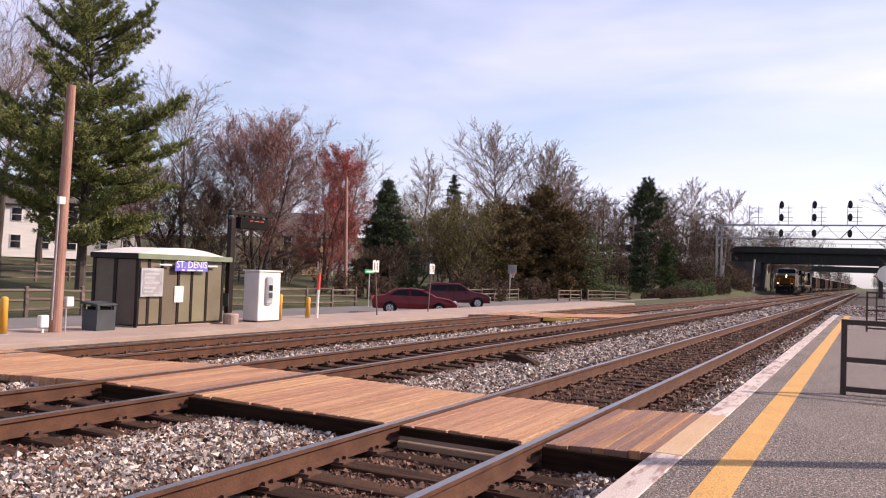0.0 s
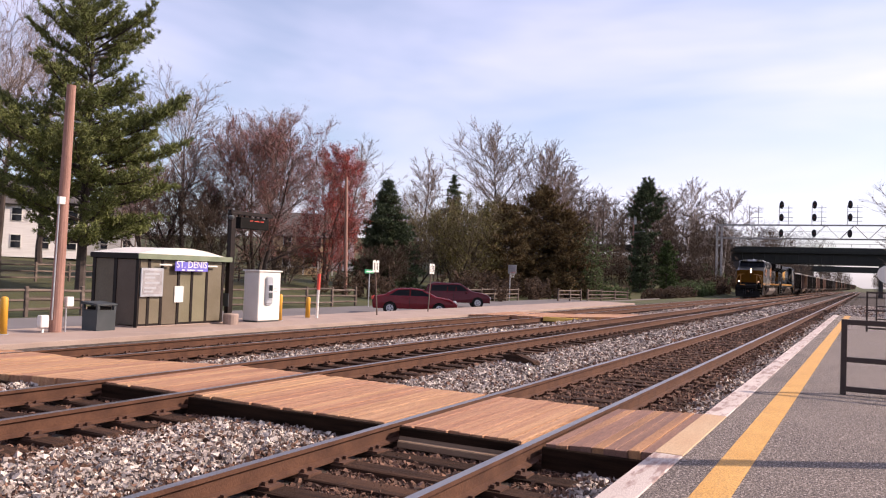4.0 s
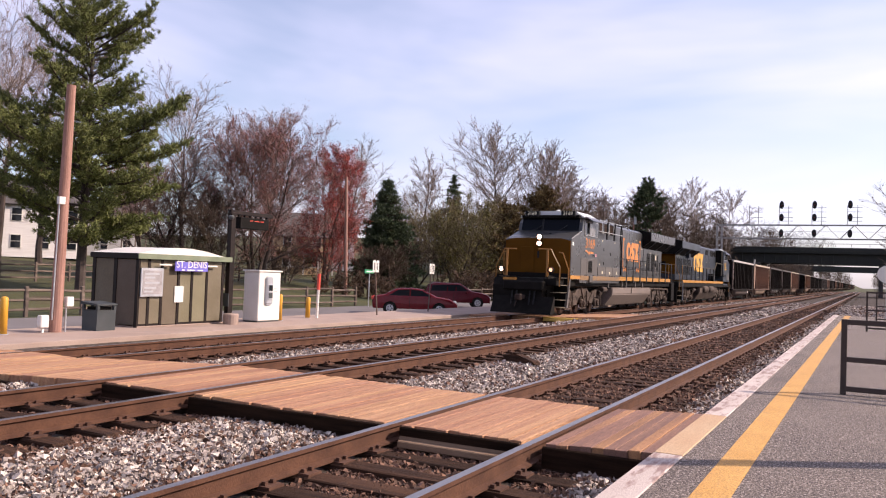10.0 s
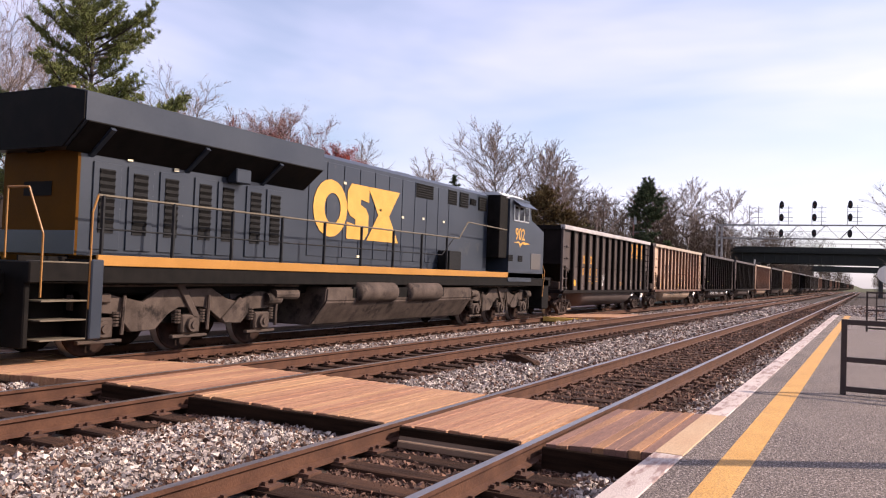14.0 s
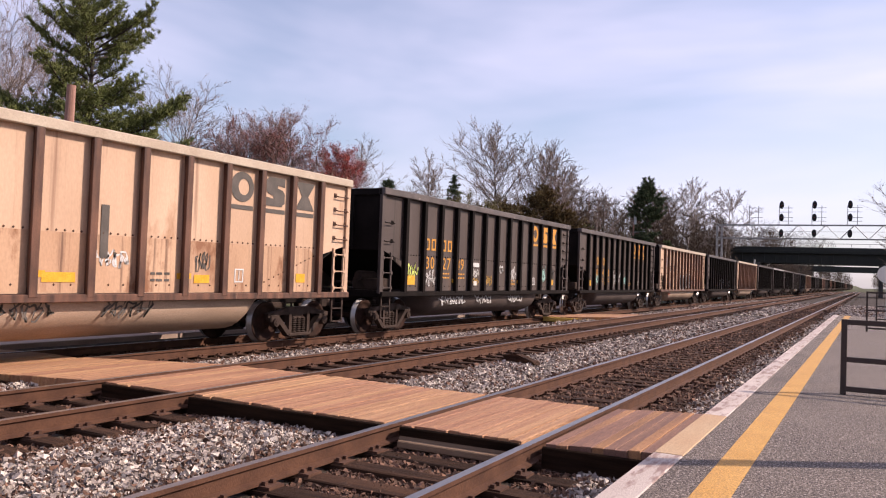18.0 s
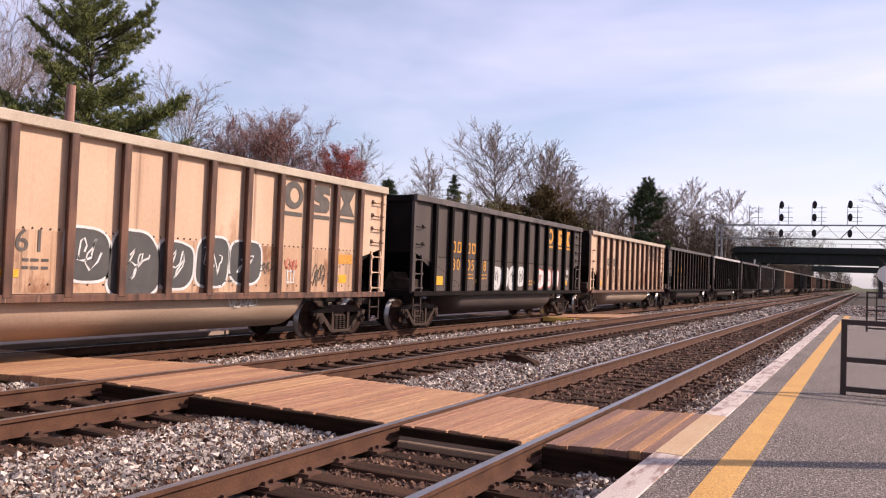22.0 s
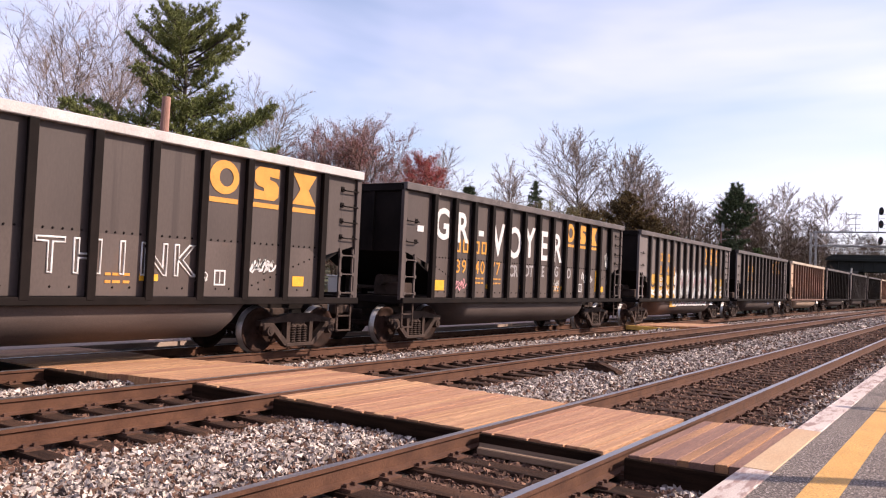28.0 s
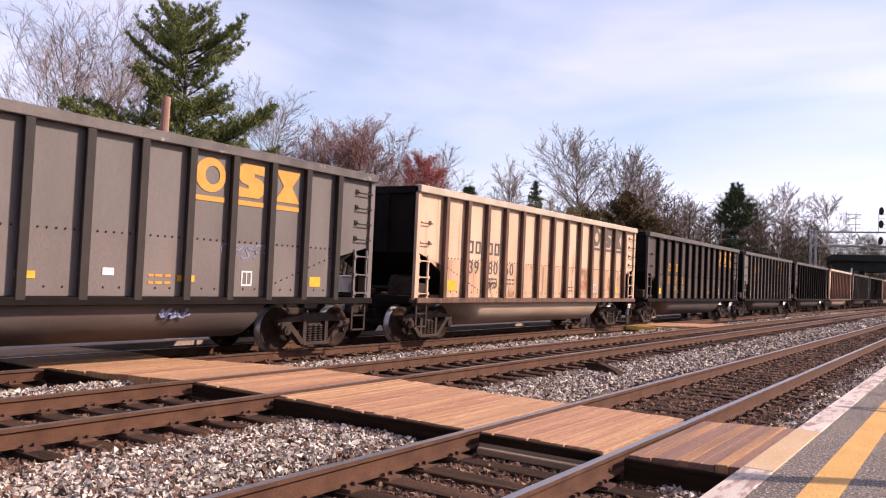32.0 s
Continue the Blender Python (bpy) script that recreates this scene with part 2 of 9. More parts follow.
def add_ground():
    xs = [-2500, -900, -400, -200, -120, -90] + [-75 + 1.5 * i for i in range(31)] + [-29.5, -20.5, -18.7, -18, -16.5, -15.46, -15.44, -10, 0, 6, 20, 60, 200, 900, 2500]
    xs = sorted(set(xs))
    ys = [-900, -200, -60, -20] + [4.0 * i for i in range(0, 70)] + [300, 400, 600, 1000, 1600, 2500]
    vs = [(x, y, ground_z(x, y) + (0.05 * noise.noise(Vector((x * 0.3, y * 0.3, 0))) if -60 < x < -21 else 0)) for y in ys for x in xs]
    k = len(xs)
    fs = [(j * k + i, j * k + i + 1, (j + 1) * k + i + 1, (j + 1) * k + i) for j in range(len(ys) - 1) for i in range(k - 1)]
    g = new("ground", raw_mesh("ground", vs, fs, "grass"))
    tagged(g, "spring lawn and rough grass with bare brown patches", "ground", kind="structure")


add_ground()


# ---- tracks ----
RAIL_PROFILE = [(-0.037, 0), (0.037, 0), (0.037, -0.035), (0.011, -0.05), (0.011, -0.145), (0.075, -0.16), (0.075, -0.175), (-0.075, -0.175),
                (-0.075, -0.16), (-0.011, -0.145), (-0.011, -0.05), (-0.037, -0.035)]


def rail_mesh():
    bm = prism(B(), RAIL_PROFILE, 1, -12.0, 330.0)
    me = mesh_of("rail", bm, "rail_web")
    me.materials.append(M["rail_head"])
    for f in me.polygons:
        if f.normal.z > 0.9 and f.center.z > -0.01:
            f.material_index = 1
    return me


def plate_mesh():
    bm = box(B(), -0.18, 0.18, -0.09, 0.09, -0.012, 0.014)
    for sx, sy in ((-0.1, 0.05), (-0.1, -0.05), (0.1, 0.05), (0.1, -0.05)):
        box(bm, sx - 0.018, sx + 0.018, sy - 0.018, sy + 0.018, 0.01, 0.045)
    return mesh_of("tie_plate", bm, "plate")


def tie_meshes():
    out = []
    for s in range(4):
        rnd = random.Random(s)
        bm = box(B(), -1.3, 1.3, -0.115, 0.115, -0.18, 0.0, 0.012)
        bmesh.ops.subdivide_edges(bm, edges=[e for e in bm.edges if e.calc_length() > 1], cuts=5)
        for v in bm.verts:
            v.co += Vector((rnd.uniform(-0.02, 0.02), rnd.uniform(-0.006, 0.006), rnd.uniform(-0.006, 0.004)))
        out.append(mesh_of("tie", bm, "tie"))
    return out


def add_tracks():
    rail, plate, ties = rail_mesh(), plate_mesh(), tie_meshes()
    rnd = random.Random(3)
    for name, x, z in (("near", XA, ZA), ("middle", XB, ZB), ("far", XC, ZC)):
        tr = empty("railway_track", x, 0, z)
        tagged(tr, "%s railway track with rusty rails on dark wooden ties" % name, "track", "parallel tracks", "structure")
        for s in (-GAUGE, GAUGE):
            part("rail", rail, None, tr).location.x = s
        y, k = -6.0, 0
        vs, fs = [], []
        while y < 260:
            if y < 44:
                t = part("tie", ties[k % 4], None, tr)
                t.location = (rnd.uniform(-0.04, 0.04), y, -0.187 + rnd.uniform(-0.008, 0.004))
                t.rotation_euler.z = radians(rnd.uniform(-1.2, 1.2)) + (math.pi if k % 3 == 0 else 0)
                if 2.0 < y < 26:
                    for s in (-GAUGE, GAUGE):
                        p = part("tie_plate", plate, None, tr)
                        p.location = (s, y, -0.185)
            else:
                b = len(vs)
                for dx in (-1.3, 1.3):
                    for dy in (-0.115, 0.115):
                        for dz in (-0.34, -0.19):
                            vs.append((dx, y + dy, dz))
                fs += [(b + 1, b + 5, b + 7, b + 3), (b, b + 4, b + 5, b + 1), (b + 2, b + 3, b + 7, b + 6), (b, b + 1, b + 3, b + 2), (b + 4, b + 6, b + 7, b + 5)]
            y += 0.52 + rnd.uniform(-0.03, 0.03)
            k += 1
        far = part("far_ties", raw_mesh("far_ties", vs, fs, "tie"), None, tr)
        far["kind"] = "stuff"


def bed_z(x, y):
    """Top of the ballast."""
    if x > -10.2:
        z = -0.225 + 0.035 * math.exp(-((x + 5.6) / 0.7) ** 2) + 0.05 * math.exp(-((x + 10.2) / 0.6) ** 2)
    elif x > -11.3:
        z = -0.215 - 0.17 * (-10.2 - x) / 1.1
    else:
        z = -0.40
    if x < -14.3:
        z -= 0.25 * min(1.0, (-14.3 - x) / 0.9) - 0.2
    for xt in (XA, XB, XC):
        z -= 0.015 * max(0.0, min(1.0, (1.35 - abs(x - xt)) / 0.25))
    return z + 0.02 * noise.noise(Vector((x * 1.3, y * 1.3, 3)))


def add_ballast():
    xs = [-15.25 + 0.2 * i for i in range(69)]
    ys = [-12 + 0.4 * i for i in range(120)] + [36 + 4 * i for i in range(80)]
    vs = [(x, y, bed_z(x, y)) for y in ys for x in xs]
    k = len(xs)
    fs = [(j * k + i, j * k + i + 1, (j + 1) * k + i + 1, (j + 1) * k + i) for j in range(len(ys) - 1) for i in range(k - 1)]
    bed = new("ballast_bed", raw_mesh("ballast_bed", vs, fs, "ballast"))
    tagged(bed, "grey crushed-stone ballast bed stained brown under the rails", "ballast", kind="structure")
    # loose stones: small angular blocks, one island each
    rng = np.random.default_rng(5)
    gem = np.array([(1, 0, -0.75), (-0.6, 0.9, -0.75), (-0.6, -0.9, -0.75), (0.9, 0.2, 0.75), (-0.5, 0.85, 0.75), (-0.65, -0.75, 0.75)], float)
    face = np.array([(0, 2, 1), (3, 4, 5), (0, 1, 4), (0, 4, 3), (1, 2, 5), (1, 5, 4), (2, 0, 3), (2, 3, 5)])
    for (x0, x1, y0, y1, dens, size) in ((-11.0, -1.75, 2.6, 7.0, 1400, 0.0195), (-13.7, -1.75, 7.0, 13.0, 850, 0.0205), (-13.7, -1.75, 13.0, 22.0, 420, 0.024), (-13.7, -1.75, 22.0, 44.0, 120, 0.034), (-11.5, 3.0, 46.1, 85.0, 34, 0.055)):
        n = int((x1 - x0) * (y1 - y0) * dens)
        px, py = rng.uniform(x0, x1, n), rng.uniform(y0, y1, n)
        keep = np.ones(n, bool)
        for xt in (XA, XB, XC):          # fewer stones on the ties' tops
            keep &= ~((np.abs(px - xt) < 1.3) & (rng.random(n) < 0.15))
            keep &= ~(np.abs(np.abs(px - xt) - GAUGE) < 0.10)
        keep &= px > -2.0 * py - 0.5
        keep &= ~((py > 7.05) & (py < 9.4) & (px > -15.2))
        keep &= ~((px > -1.75) & (py < 46))
        px, py = px[keep], py[keep]
        n = len(px)
        pz = np.array([bed_z(a, b) for a, b in zip(px, py)]) + rng.uniform(-0.014, 0.02, n)
        pz += np.where((np.abs(px - XA) < 1.35) & (py > 9.4), rng.uniform(0.0, 0.034, n), 0.0)
        pz = np.where(px > -1.6, -0.235 + rng.uniform(-0.02, 0.03, n), pz)
        sc = size * rng.lognormal(0, 0.28, (n, 1, 1)) * rng.uniform(0.6, 1.25, (n, 1, 3))
        shp = gem[None] * sc + rng.uniform(-0.38, 0.38, (n, 6, 3)) * sc
        q = rng.normal(size=(n, 4))
        q /= np.linalg.norm(q, axis=1)[:, None]
        w, a, b, c = q.T
        rot = np.stack([1 - 2 * (b * b + c * c), 2 * (a * b - c * w), 2 * (a * c + b * w), 2 * (a * b + c * w), 1 - 2 * (a * a + c * c), 2 * (b * c - a * w),
                        2 * (a * c - b * w), 2 * (b * c + a * w), 1 - 2 * (a * a + b * b)], 1).reshape(n, 3, 3)
        v = np.einsum("nij,nkj->nki", rot, shp) + np.stack([px, py, pz], 1)[:, None]
        f = (face[None] + 6 * np.arange(n)[:, None, None]).reshape(-1, 3)
        me = bpy.data.meshes.new("ballast_stones")
        me.vertices.add(n * 6)
        me.vertices.foreach_set("co", v.reshape(-1).astype(np.float32))
        me.loops.add(len(f) * 3)
        me.loops.foreach_set("vertex_index", f.reshape(-1).astype(np.int32))
        me.polygons.add(len(f))
        me.polygons.foreach_set("loop_start", np.arange(0, len(f) * 3, 3, dtype=np.int32))
        me.update(calc_edges=True)
        me.shade_flat()
        me.materials.append(M["stone"])
        me.materials.append(M["stone_brown"])
        dirty = np.zeros(n, np.int32)
        for xt in (XA, XB, XC):
            dirty |= (np.abs(px - xt) < 1.15 + 0.35 * rng.random(n)).astype(np.int32)
        dirty |= (rng.random(n) < 0.22).astype(np.int32)
        me.polygons.foreach_set("material_index", np.repeat(dirty, 8))
        tagged(new("ballast_stones", me), "loose angular grey and white ballast stones", "gravel", kind="stuff")


add_tracks()
add_ballast()


# ---- timber crossings ----
def plank_mesh(w, length, th, mat="plank"):
    bm = box(B(), -w / 2, w / 2, -length / 2, length / 2, -th, 0, 0.004)
    return mesh_of("plank", bm, mat)


def crossing(y0, y1, bays, yellow=()):
    """Bays of planks laid along the rails between y0 and y1: (x0, x1, z0, z1, planks)."""
    c = empty("timber_crossing", 0, (y0 + y1) / 2, 0)
    tagged(c, "orange-brown timber plank walkway laid across the three tracks", "crossing", kind="structure")
    rnd = random.Random(int(y0 * 10))
    for x0, x1, z0, z1, n in bays:
        w = (x1 - x0) / n
        me = plank_mesh(w - 0.005, y1 - y0, 0.19)
        if n == 9:
            near = [plank_mesh(w - 0.005, y1 - y0, 0.19, k) for k in ("plank_worn", "plank_amber")]
        for i in range(n):
            x = x0 + w * (i + 0.5)
            p = part("plank", near[i in (1, 4, 7)] if n == 9 else me, None, c)
            p.location = (x, rnd.uniform(-0.03, 0.03), z0 + (z1 - z0) * (i + 0.5) / n + rnd.uniform(-0.006, 0.006))
            p.rotation_euler.y = -math.atan2(z1 - z0, x1 - x0)
        if not yellow:
            # added strip: draws the shade at the near plank ends
            bm = box(B(), x0, x1, -0.045, 0.0, -0.24, -0.012, 0.01)
            part("header_board", bm, "end_shade", c, "black board that stands for the shade at the plank ends").location = (0, -(y1 - y0) / 2 - 0.022, min(z0, z1) - 0.002)
        if (x0, n) in yellow:
            bm = box(B(), x0, x1, -0.08, 0.08, -0.17, 0.006, 0.006)
            part("edge_board", bm, "plank_yellow", c, "yellow painted edge board").location = (0, -(y1 - y0) / 2 - 0.09, z0)
    return c


G = GAUGE
main_bays = [(XA + G + 0.12, -1.61, 0.0, 0.06, 9), (XA - G + 0.11, XA + G - 0.11, -0.005, -0.005, 10), (XB + G + 0.09, XA - G - 0.09, 0.0, -0.01, 18),
             (XB - G + 0.11, XB + G - 0.11, 0.0, 0.0, 6), (XC + G + 0.10, XB - G - 0.09, ZC + 0.02, 0.0, 13), (XC - G + 0.11, XC + G - 0.11, ZC, ZC, 6),
             (-15.48, XC - G - 0.10, FAR_Z - 0.01, ZC, 8)]
walkway = crossing(7.0, 9.42, main_bays)
far_walk = crossing(31.7, 35.7, [(XC + G + 0.10, XB - G - 0.09, ZC + 0.02, 0.0, 8), (XC - G + 0.11, XC + G - 0.11, ZC, ZC, 5), (-15.48, XC - G - 0.10, FAR_Z - 0.01, ZC, 6)], ((XC + G + 0.10, 8),))
bm = prism(B(), [(-0.10, -0.20), (0.0, -0.20), (0.0, -0.025), (-0.03, -0.025)], 0, XA - G + 0.12, XA + G - 0.12)
part("ramp_board", bm, "plank_pale", walkway, "pale weathered bevelled ramp board").location = (0, -1.215, 0)
bm = box(B(), XA - G + 0.16, XA + G - 0.18, -0.18, -0.10, -0.2, -0.13, 0.01)
part("ramp_board", bm, "plank_pale", walkway, "pale weathered bevelled ramp board").location = (0, -1.215, 0)

# ---- near platform ----
bm = box(B(), -1.35, 14.0, -30, 46, -0.6, 0.07)
plat = tagged(part("platform_near", bm, "asphalt"), "grey asphalt station platform, coarse and sun-bleached", "platform", kind="structure")
bm = box(B(), -1.06, -0.81, -30, 45.9, 0.0, 0.074)
part("yellow_line", bm, "yellow_line", plat, "worn yellow painted safety line")
rnd = random.Random(8)
y = -4.0
while y < 45.5:
    ln = 2.35 if 6.9 < y + 0.05 < 7.3 else rnd.uniform(2.0, 2.8)
    if y < 6.95 < y + ln:
        ln = 6.95 - y
    bm = box(B(), -1.60, -1.352, 0.006, ln - 0.006, -0.30, 0.078 + rnd.uniform(-0.006, 0.004), 0.008)
    e = part("edge_timber", bm, "tan_edge" if 6.9 < y < 8.5 else "white_edge", plat)
    e.location.y = y
    y += ln
bm = box(B(), -1.58, -1.36, -30, 46, -0.62, -0.28)
part("platform_footing", bm, "rust", plat)


def add_railing(x0, x1, y, z, top, mid, low, w=0.05):
    r = empty("platform_railing", x0, y, z)
    tagged(r, "dark brown square-tube metal railing on the platform", "railing", "platform railings")
    L = x1 - x0
    k = max(1, round(L / 2.0))
    for i in range(k + 1):
        part("post", box(B(), L * i / k - w / 2, L * i / k + w / 2, -w / 2, w / 2, 0, top, 0.004), "brown_steel", r)
    for zz in (top, mid, low):
        part("rail", box(B(), 0, L, -w / 2 + 0.004, w / 2 - 0.004, zz - w, zz - 0.004, 0.004), "brown_steel", r)
    return r


M["brown_steel"] = surface("brown_painted_steel", (0.032, 0.021, 0.018), (0.052, 0.035, 0.029), 6, 0.6, 0.1, bump=0.1)
add_railing(-0.29, 7.7, 12.35, 0.07, 1.03, 0.52, 0.12, 0.075)

# ---- far platform and car park ----
bm = box(B(), -18.7, -15.5, -40, 60, -0.7, FAR_Z, 0.01)
far_plat = tagged(part("platform_far", bm, "concrete"), "pale pinkish concrete station platform", "platform", kind="structure")
bm = prism(B(), [(-29.3, LOT_Z - 0.3), (-29.3, LOT_Z), (-20.5, LOT_Z), (-18.702, FAR_Z - 0.02), (-18.702, LOT_Z - 0.3)], 1, -40, 82)
lot = tagged(part("pavement", bm, "lot"), "grey worn asphalt car park behind the platform", "car park", kind="structure")

# lamp post beyond the railing, out of view; its shadow crosses the platform
lp = empty("lamp_post", 3.35, 9.75, 0.07)
tagged(lp, "dark painted platform lamp post", "lamp post")
part("shaft", rod(B(), (0, 0, 0), (0, 0, 4.0), 0.13, 0.11, 12), "brown_steel", lp)
part("base", lathe(B(), [(0.16, 0), (0.16, 0.04), (0.08, 0.12)], 14), "brown_steel", lp)
part("lantern", lathe(B(), [(0.05, 4.0), (0.13, 4.05), (0.16, 4.3), (0.04, 4.4)], 12), "brown_steel", lp)

# gravel verge beyond the near platform
bm = box(B(), -1.55, 9.0, 46.02, 330, -0.8, -0.24)
tagged(part("gravel_verge", bm, "ballast"), "grey-brown gravel verge beside the tracks", "gravel", kind="structure")


# ---- train ----
M["car_dark"] = surface("sooty_brown_black_car_paint", (0.052, 0.037, 0.033), (0.075, 0.055, 0.049), 0.9, 0.6, bump=0.04, fine=30, piece=0.10, streak=((0.030, 0.020, 0.018), 0.60, 5.0), stain=(0.079, 0.049, 0.039), stain_at=0.66, stain_scale=0.7, stretch=(1, 1, 0.35), grain_mix=0.06, spec=0.3)
M["car_grey"] = surface("faded_grey_car_paint", (0.104, 0.083, 0.077), (0.138, 0.113, 0.106), 0.9, 0.6, bump=0.04, fine=30, piece=0.08, stain=(0.155, 0.118, 0.106), stain_at=0.66, stain_scale=0.7, stretch=(1, 1, 0.35), grain_mix=0.06)
M["car_cream"] = surface("dusty_cream_car_paint", (0.43, 0.275, 0.180), (0.53, 0.36, 0.252), 0.7, 0.65, bump=0.04, fine=30, stain=(0.33, 0.178, 0.098), stain_at=0.60, stain_scale=0.9, stretch=(1, 1, 0.4), grain_mix=0.06, streak=((0.235, 0.130, 0.082), 0.58, 5.0))
M["lower_cream"] = surface("rust_washed_cream_lower_sheet", (0.37, 0.215, 0.128), (0.49, 0.315, 0.205), 0.9, 0.7, bump=0.05, fine=30, stain=(0.22, 0.098, 0.050), stain_at=0.545, stain_scale=1.3, stretch=(1, 1, 0.5), grain_mix=0.08, streak=((0.145, 0.075, 0.048), 0.56, 7.0))
M["lower_dark"] = surface("dusty_lower_sheet_paint", (0.058, 0.041, 0.036), (0.084, 0.062, 0.055), 1.1, 0.65, bump=0.04, fine=30, stain=(0.095, 0.060, 0.046), stain_at=0.60, stain_scale=1.0, stretch=(1, 1, 0.5), grain_mix=0.08, spec=0.3)
M["lower_grey"] = surface("dusty_grey_lower_sheet_paint", (0.108, 0.084, 0.077), (0.142, 0.115, 0.106), 1.1, 0.65, bump=0.04, fine=30, stain=(0.155, 0.112, 0.096), stain_at=0.60, stain_scale=1.0, stretch=(1, 1, 0.5), grain_mix=0.08)
# ribs share the sides' paint; shade and soot are put into this darker tone
M["rib_dark"] = surface("soot_and_shade_rib_paint", (0.007, 0.005, 0.0045), (0.014, 0.01, 0.009), 2, 0.8, bump=0.15, spec=0.08)
M["rib_cream"] = surface("rust_streaked_cream_rib_paint", (0.042, 0.018, 0.012), (0.15, 0.068, 0.042), 1.6, 0.7, bump=0.2, stretch=(4, 4, 0.7), stain=(0.30, 0.19, 0.125), stain_at=0.62, stain_scale=1.5)
# darker than the grey sides: the ribs' shaded faces are in the colour
M["rib_grey"] = surface("shade_dark_grey_rib_paint", (0.022, 0.016, 0.014), (0.036, 0.027, 0.024), 2, 0.6, bump=0.15, spec=0.2)
M["chord_dark"] = surface("scuffed_top_chord", (0.060, 0.048, 0.045), (0.108, 0.087, 0.082), 2.5, 0.55, 0.2, bump=0.3, stain=(0.330, 0.281, 0.264), stain_at=0.62, stain_scale=3.0)
M["chord_white"] = surface("bare_pale_top_chord", (0.338, 0.306, 0.293), (0.459, 0.426, 0.413), 2.0, 0.5, 0.1, bump=0.2, stain=(0.108, 0.080, 0.073), stain_at=0.66, stain_scale=3.0)
M["chord_cream"] = surface("cream_top_chord", (0.340, 0.265, 0.198), (0.422, 0.345, 0.268), 2.0, 0.6, bump=0.2, stain=(0.150, 0.087, 0.057), stain_at=0.68, stain_scale=2.0)
M["belly_dark"] = surface("brown_dusted_tub_steel", (0.066, 0.047, 0.042), (0.095, 0.07, 0.062), 1.2, 0.7, bump=0.2, stretch=(1, 0.5, 2), spec=0.25)
M["belly_cream"] = surface("dusty_cream_tub_steel", (0.3, 0.205, 0.145), (0.4, 0.285, 0.21), 1.2, 0.7, bump=0.2, stretch=(1, 0.4, 2))
M["truck"] = surface("dusty_truck_casting", (0.022, 0.013, 0.01), (0.055, 0.035, 0.028), 4, 0.8, bump=0.4, spec=0.2)
M["wheel"] = surface("dusty_wheel_steel", (0.014, 0.008, 0.006), (0.042, 0.022, 0.017), 4, 0.8, 0.0, bump=0.2, spec=0.08)
M["tread"] = surface("polished_wheel_tread", (0.22, 0.205, 0.20), (0.34, 0.32, 0.31), 4, 0.4, 0.9, bump=0.05)
M["black"] = surface("black_underframe_steel", (0.004, 0.0035, 0.003), (0.011, 0.009, 0.008), 4, 0.75, bump=0.3, spec=0.1)
M["orange"] = surface("faded_orange_lettering", (0.46, 0.195, 0.022), (0.52, 0.245, 0.038), 3, 0.6, bump=0.1, stain=(0.250, 0.110, 0.028), stain_at=0.68, stain_scale=4.0)
M["charcoal"] = surface("charcoal_lettering", (0.055, 0.046, 0.040), (0.10, 0.083, 0.073), 3, 0.7, bump=0.1, stain=(0.17, 0.125, 0.095), stain_at=0.66, stain_scale=3.0)
M["paint_white"] = surface("white_spray_paint", (0.47, 0.45, 0.44), (0.58, 0.56, 0.55), 6, 0.6, bump=0.1)
M["paint_ice"] = surface("pale_grey_green_spray_paint", (0.36, 0.37, 0.36), (0.48, 0.49, 0.47), 4, 0.6, bump=0.1, stain=(0.5, 0.34, 0.34), stain_at=0.6, stain_scale=2.0)
M["paint_dark"] = surface("black_spray_paint", (0.03, 0.027, 0.028), (0.05, 0.045, 0.046), 4, 0.6, bump=0.1)
M["paint_pale"] = surface("pale_grey_spray_paint", (0.40, 0.39, 0.38), (0.52, 0.51, 0.50), 4, 0.6, bump=0.1)
M["paint_dull"] = surface("thin_grey_spray_paint", (0.22, 0.20, 0.20), (0.30, 0.28, 0.28), 4, 0.6, bump=0.1)
M["paint_pink"] = surface("pink_spray_paint", (0.5, 0.2, 0.22), (0.6, 0.28, 0.3), 4, 0.6, bump=0.1)
M["paint_wine"] = surface("wine_spray_paint", (0.16, 0.03, 0.05), (0.22, 0.05, 0.07), 4, 0.6, bump=0.1)
M["paint_grey"] = surface("grey_spray_paint", (0.045, 0.042, 0.042), (0.065, 0.06, 0.058), 4, 0.6, bump=0.1)
M["paint_teal"] = surface("pale_teal_spray_paint", (0.30, 0.56, 0.52), (0.42, 0.68, 0.62), 4, 0.6, bump=0.1)
M["paint_lime"] = surface("lime_spray_paint", (0.55, 0.66, 0.12), (0.68, 0.76, 0.2), 4, 0.6, bump=0.1)
M["paint_red"] = surface("dull_red_spray_paint", (0.42, 0.09, 0.06), (0.5, 0.14, 0.09), 4, 0.6, bump=0.1)
M["paint_blue"] = surface("slate_blue_spray_paint", (0.13, 0.14, 0.25), (0.18, 0.2, 0.33), 4, 0.6, bump=0.1)
M["paint_yellow"] = surface("amber_spray_paint", (0.40, 0.22, 0.035), (0.47, 0.27, 0.05), 4, 0.6, bump=0.1)
M["reflector"] = surface("amber_reflector_panel", (0.585, 0.286, 0.014), (0.645, 0.340, 0.028), 8, 0.4, bump=0.0)

HALF = {"long": 7.40, "short": 6.98}          # half of a car's length over its chords
STEP = {"long": 1.03, "short": 0.955}         # rib spacing, twelve bays
SIZE_OF = {}                                  # car's name: long or short


def ribs_of(size):
    return [STEP[size] * (i - 6) for i in range(13)]


def bay_y(car, bay):
    """Middle of a bay, 1 to 12, along a car."""
    return STEP[SIZE_OF[car.name]] * (bay - 6.5)


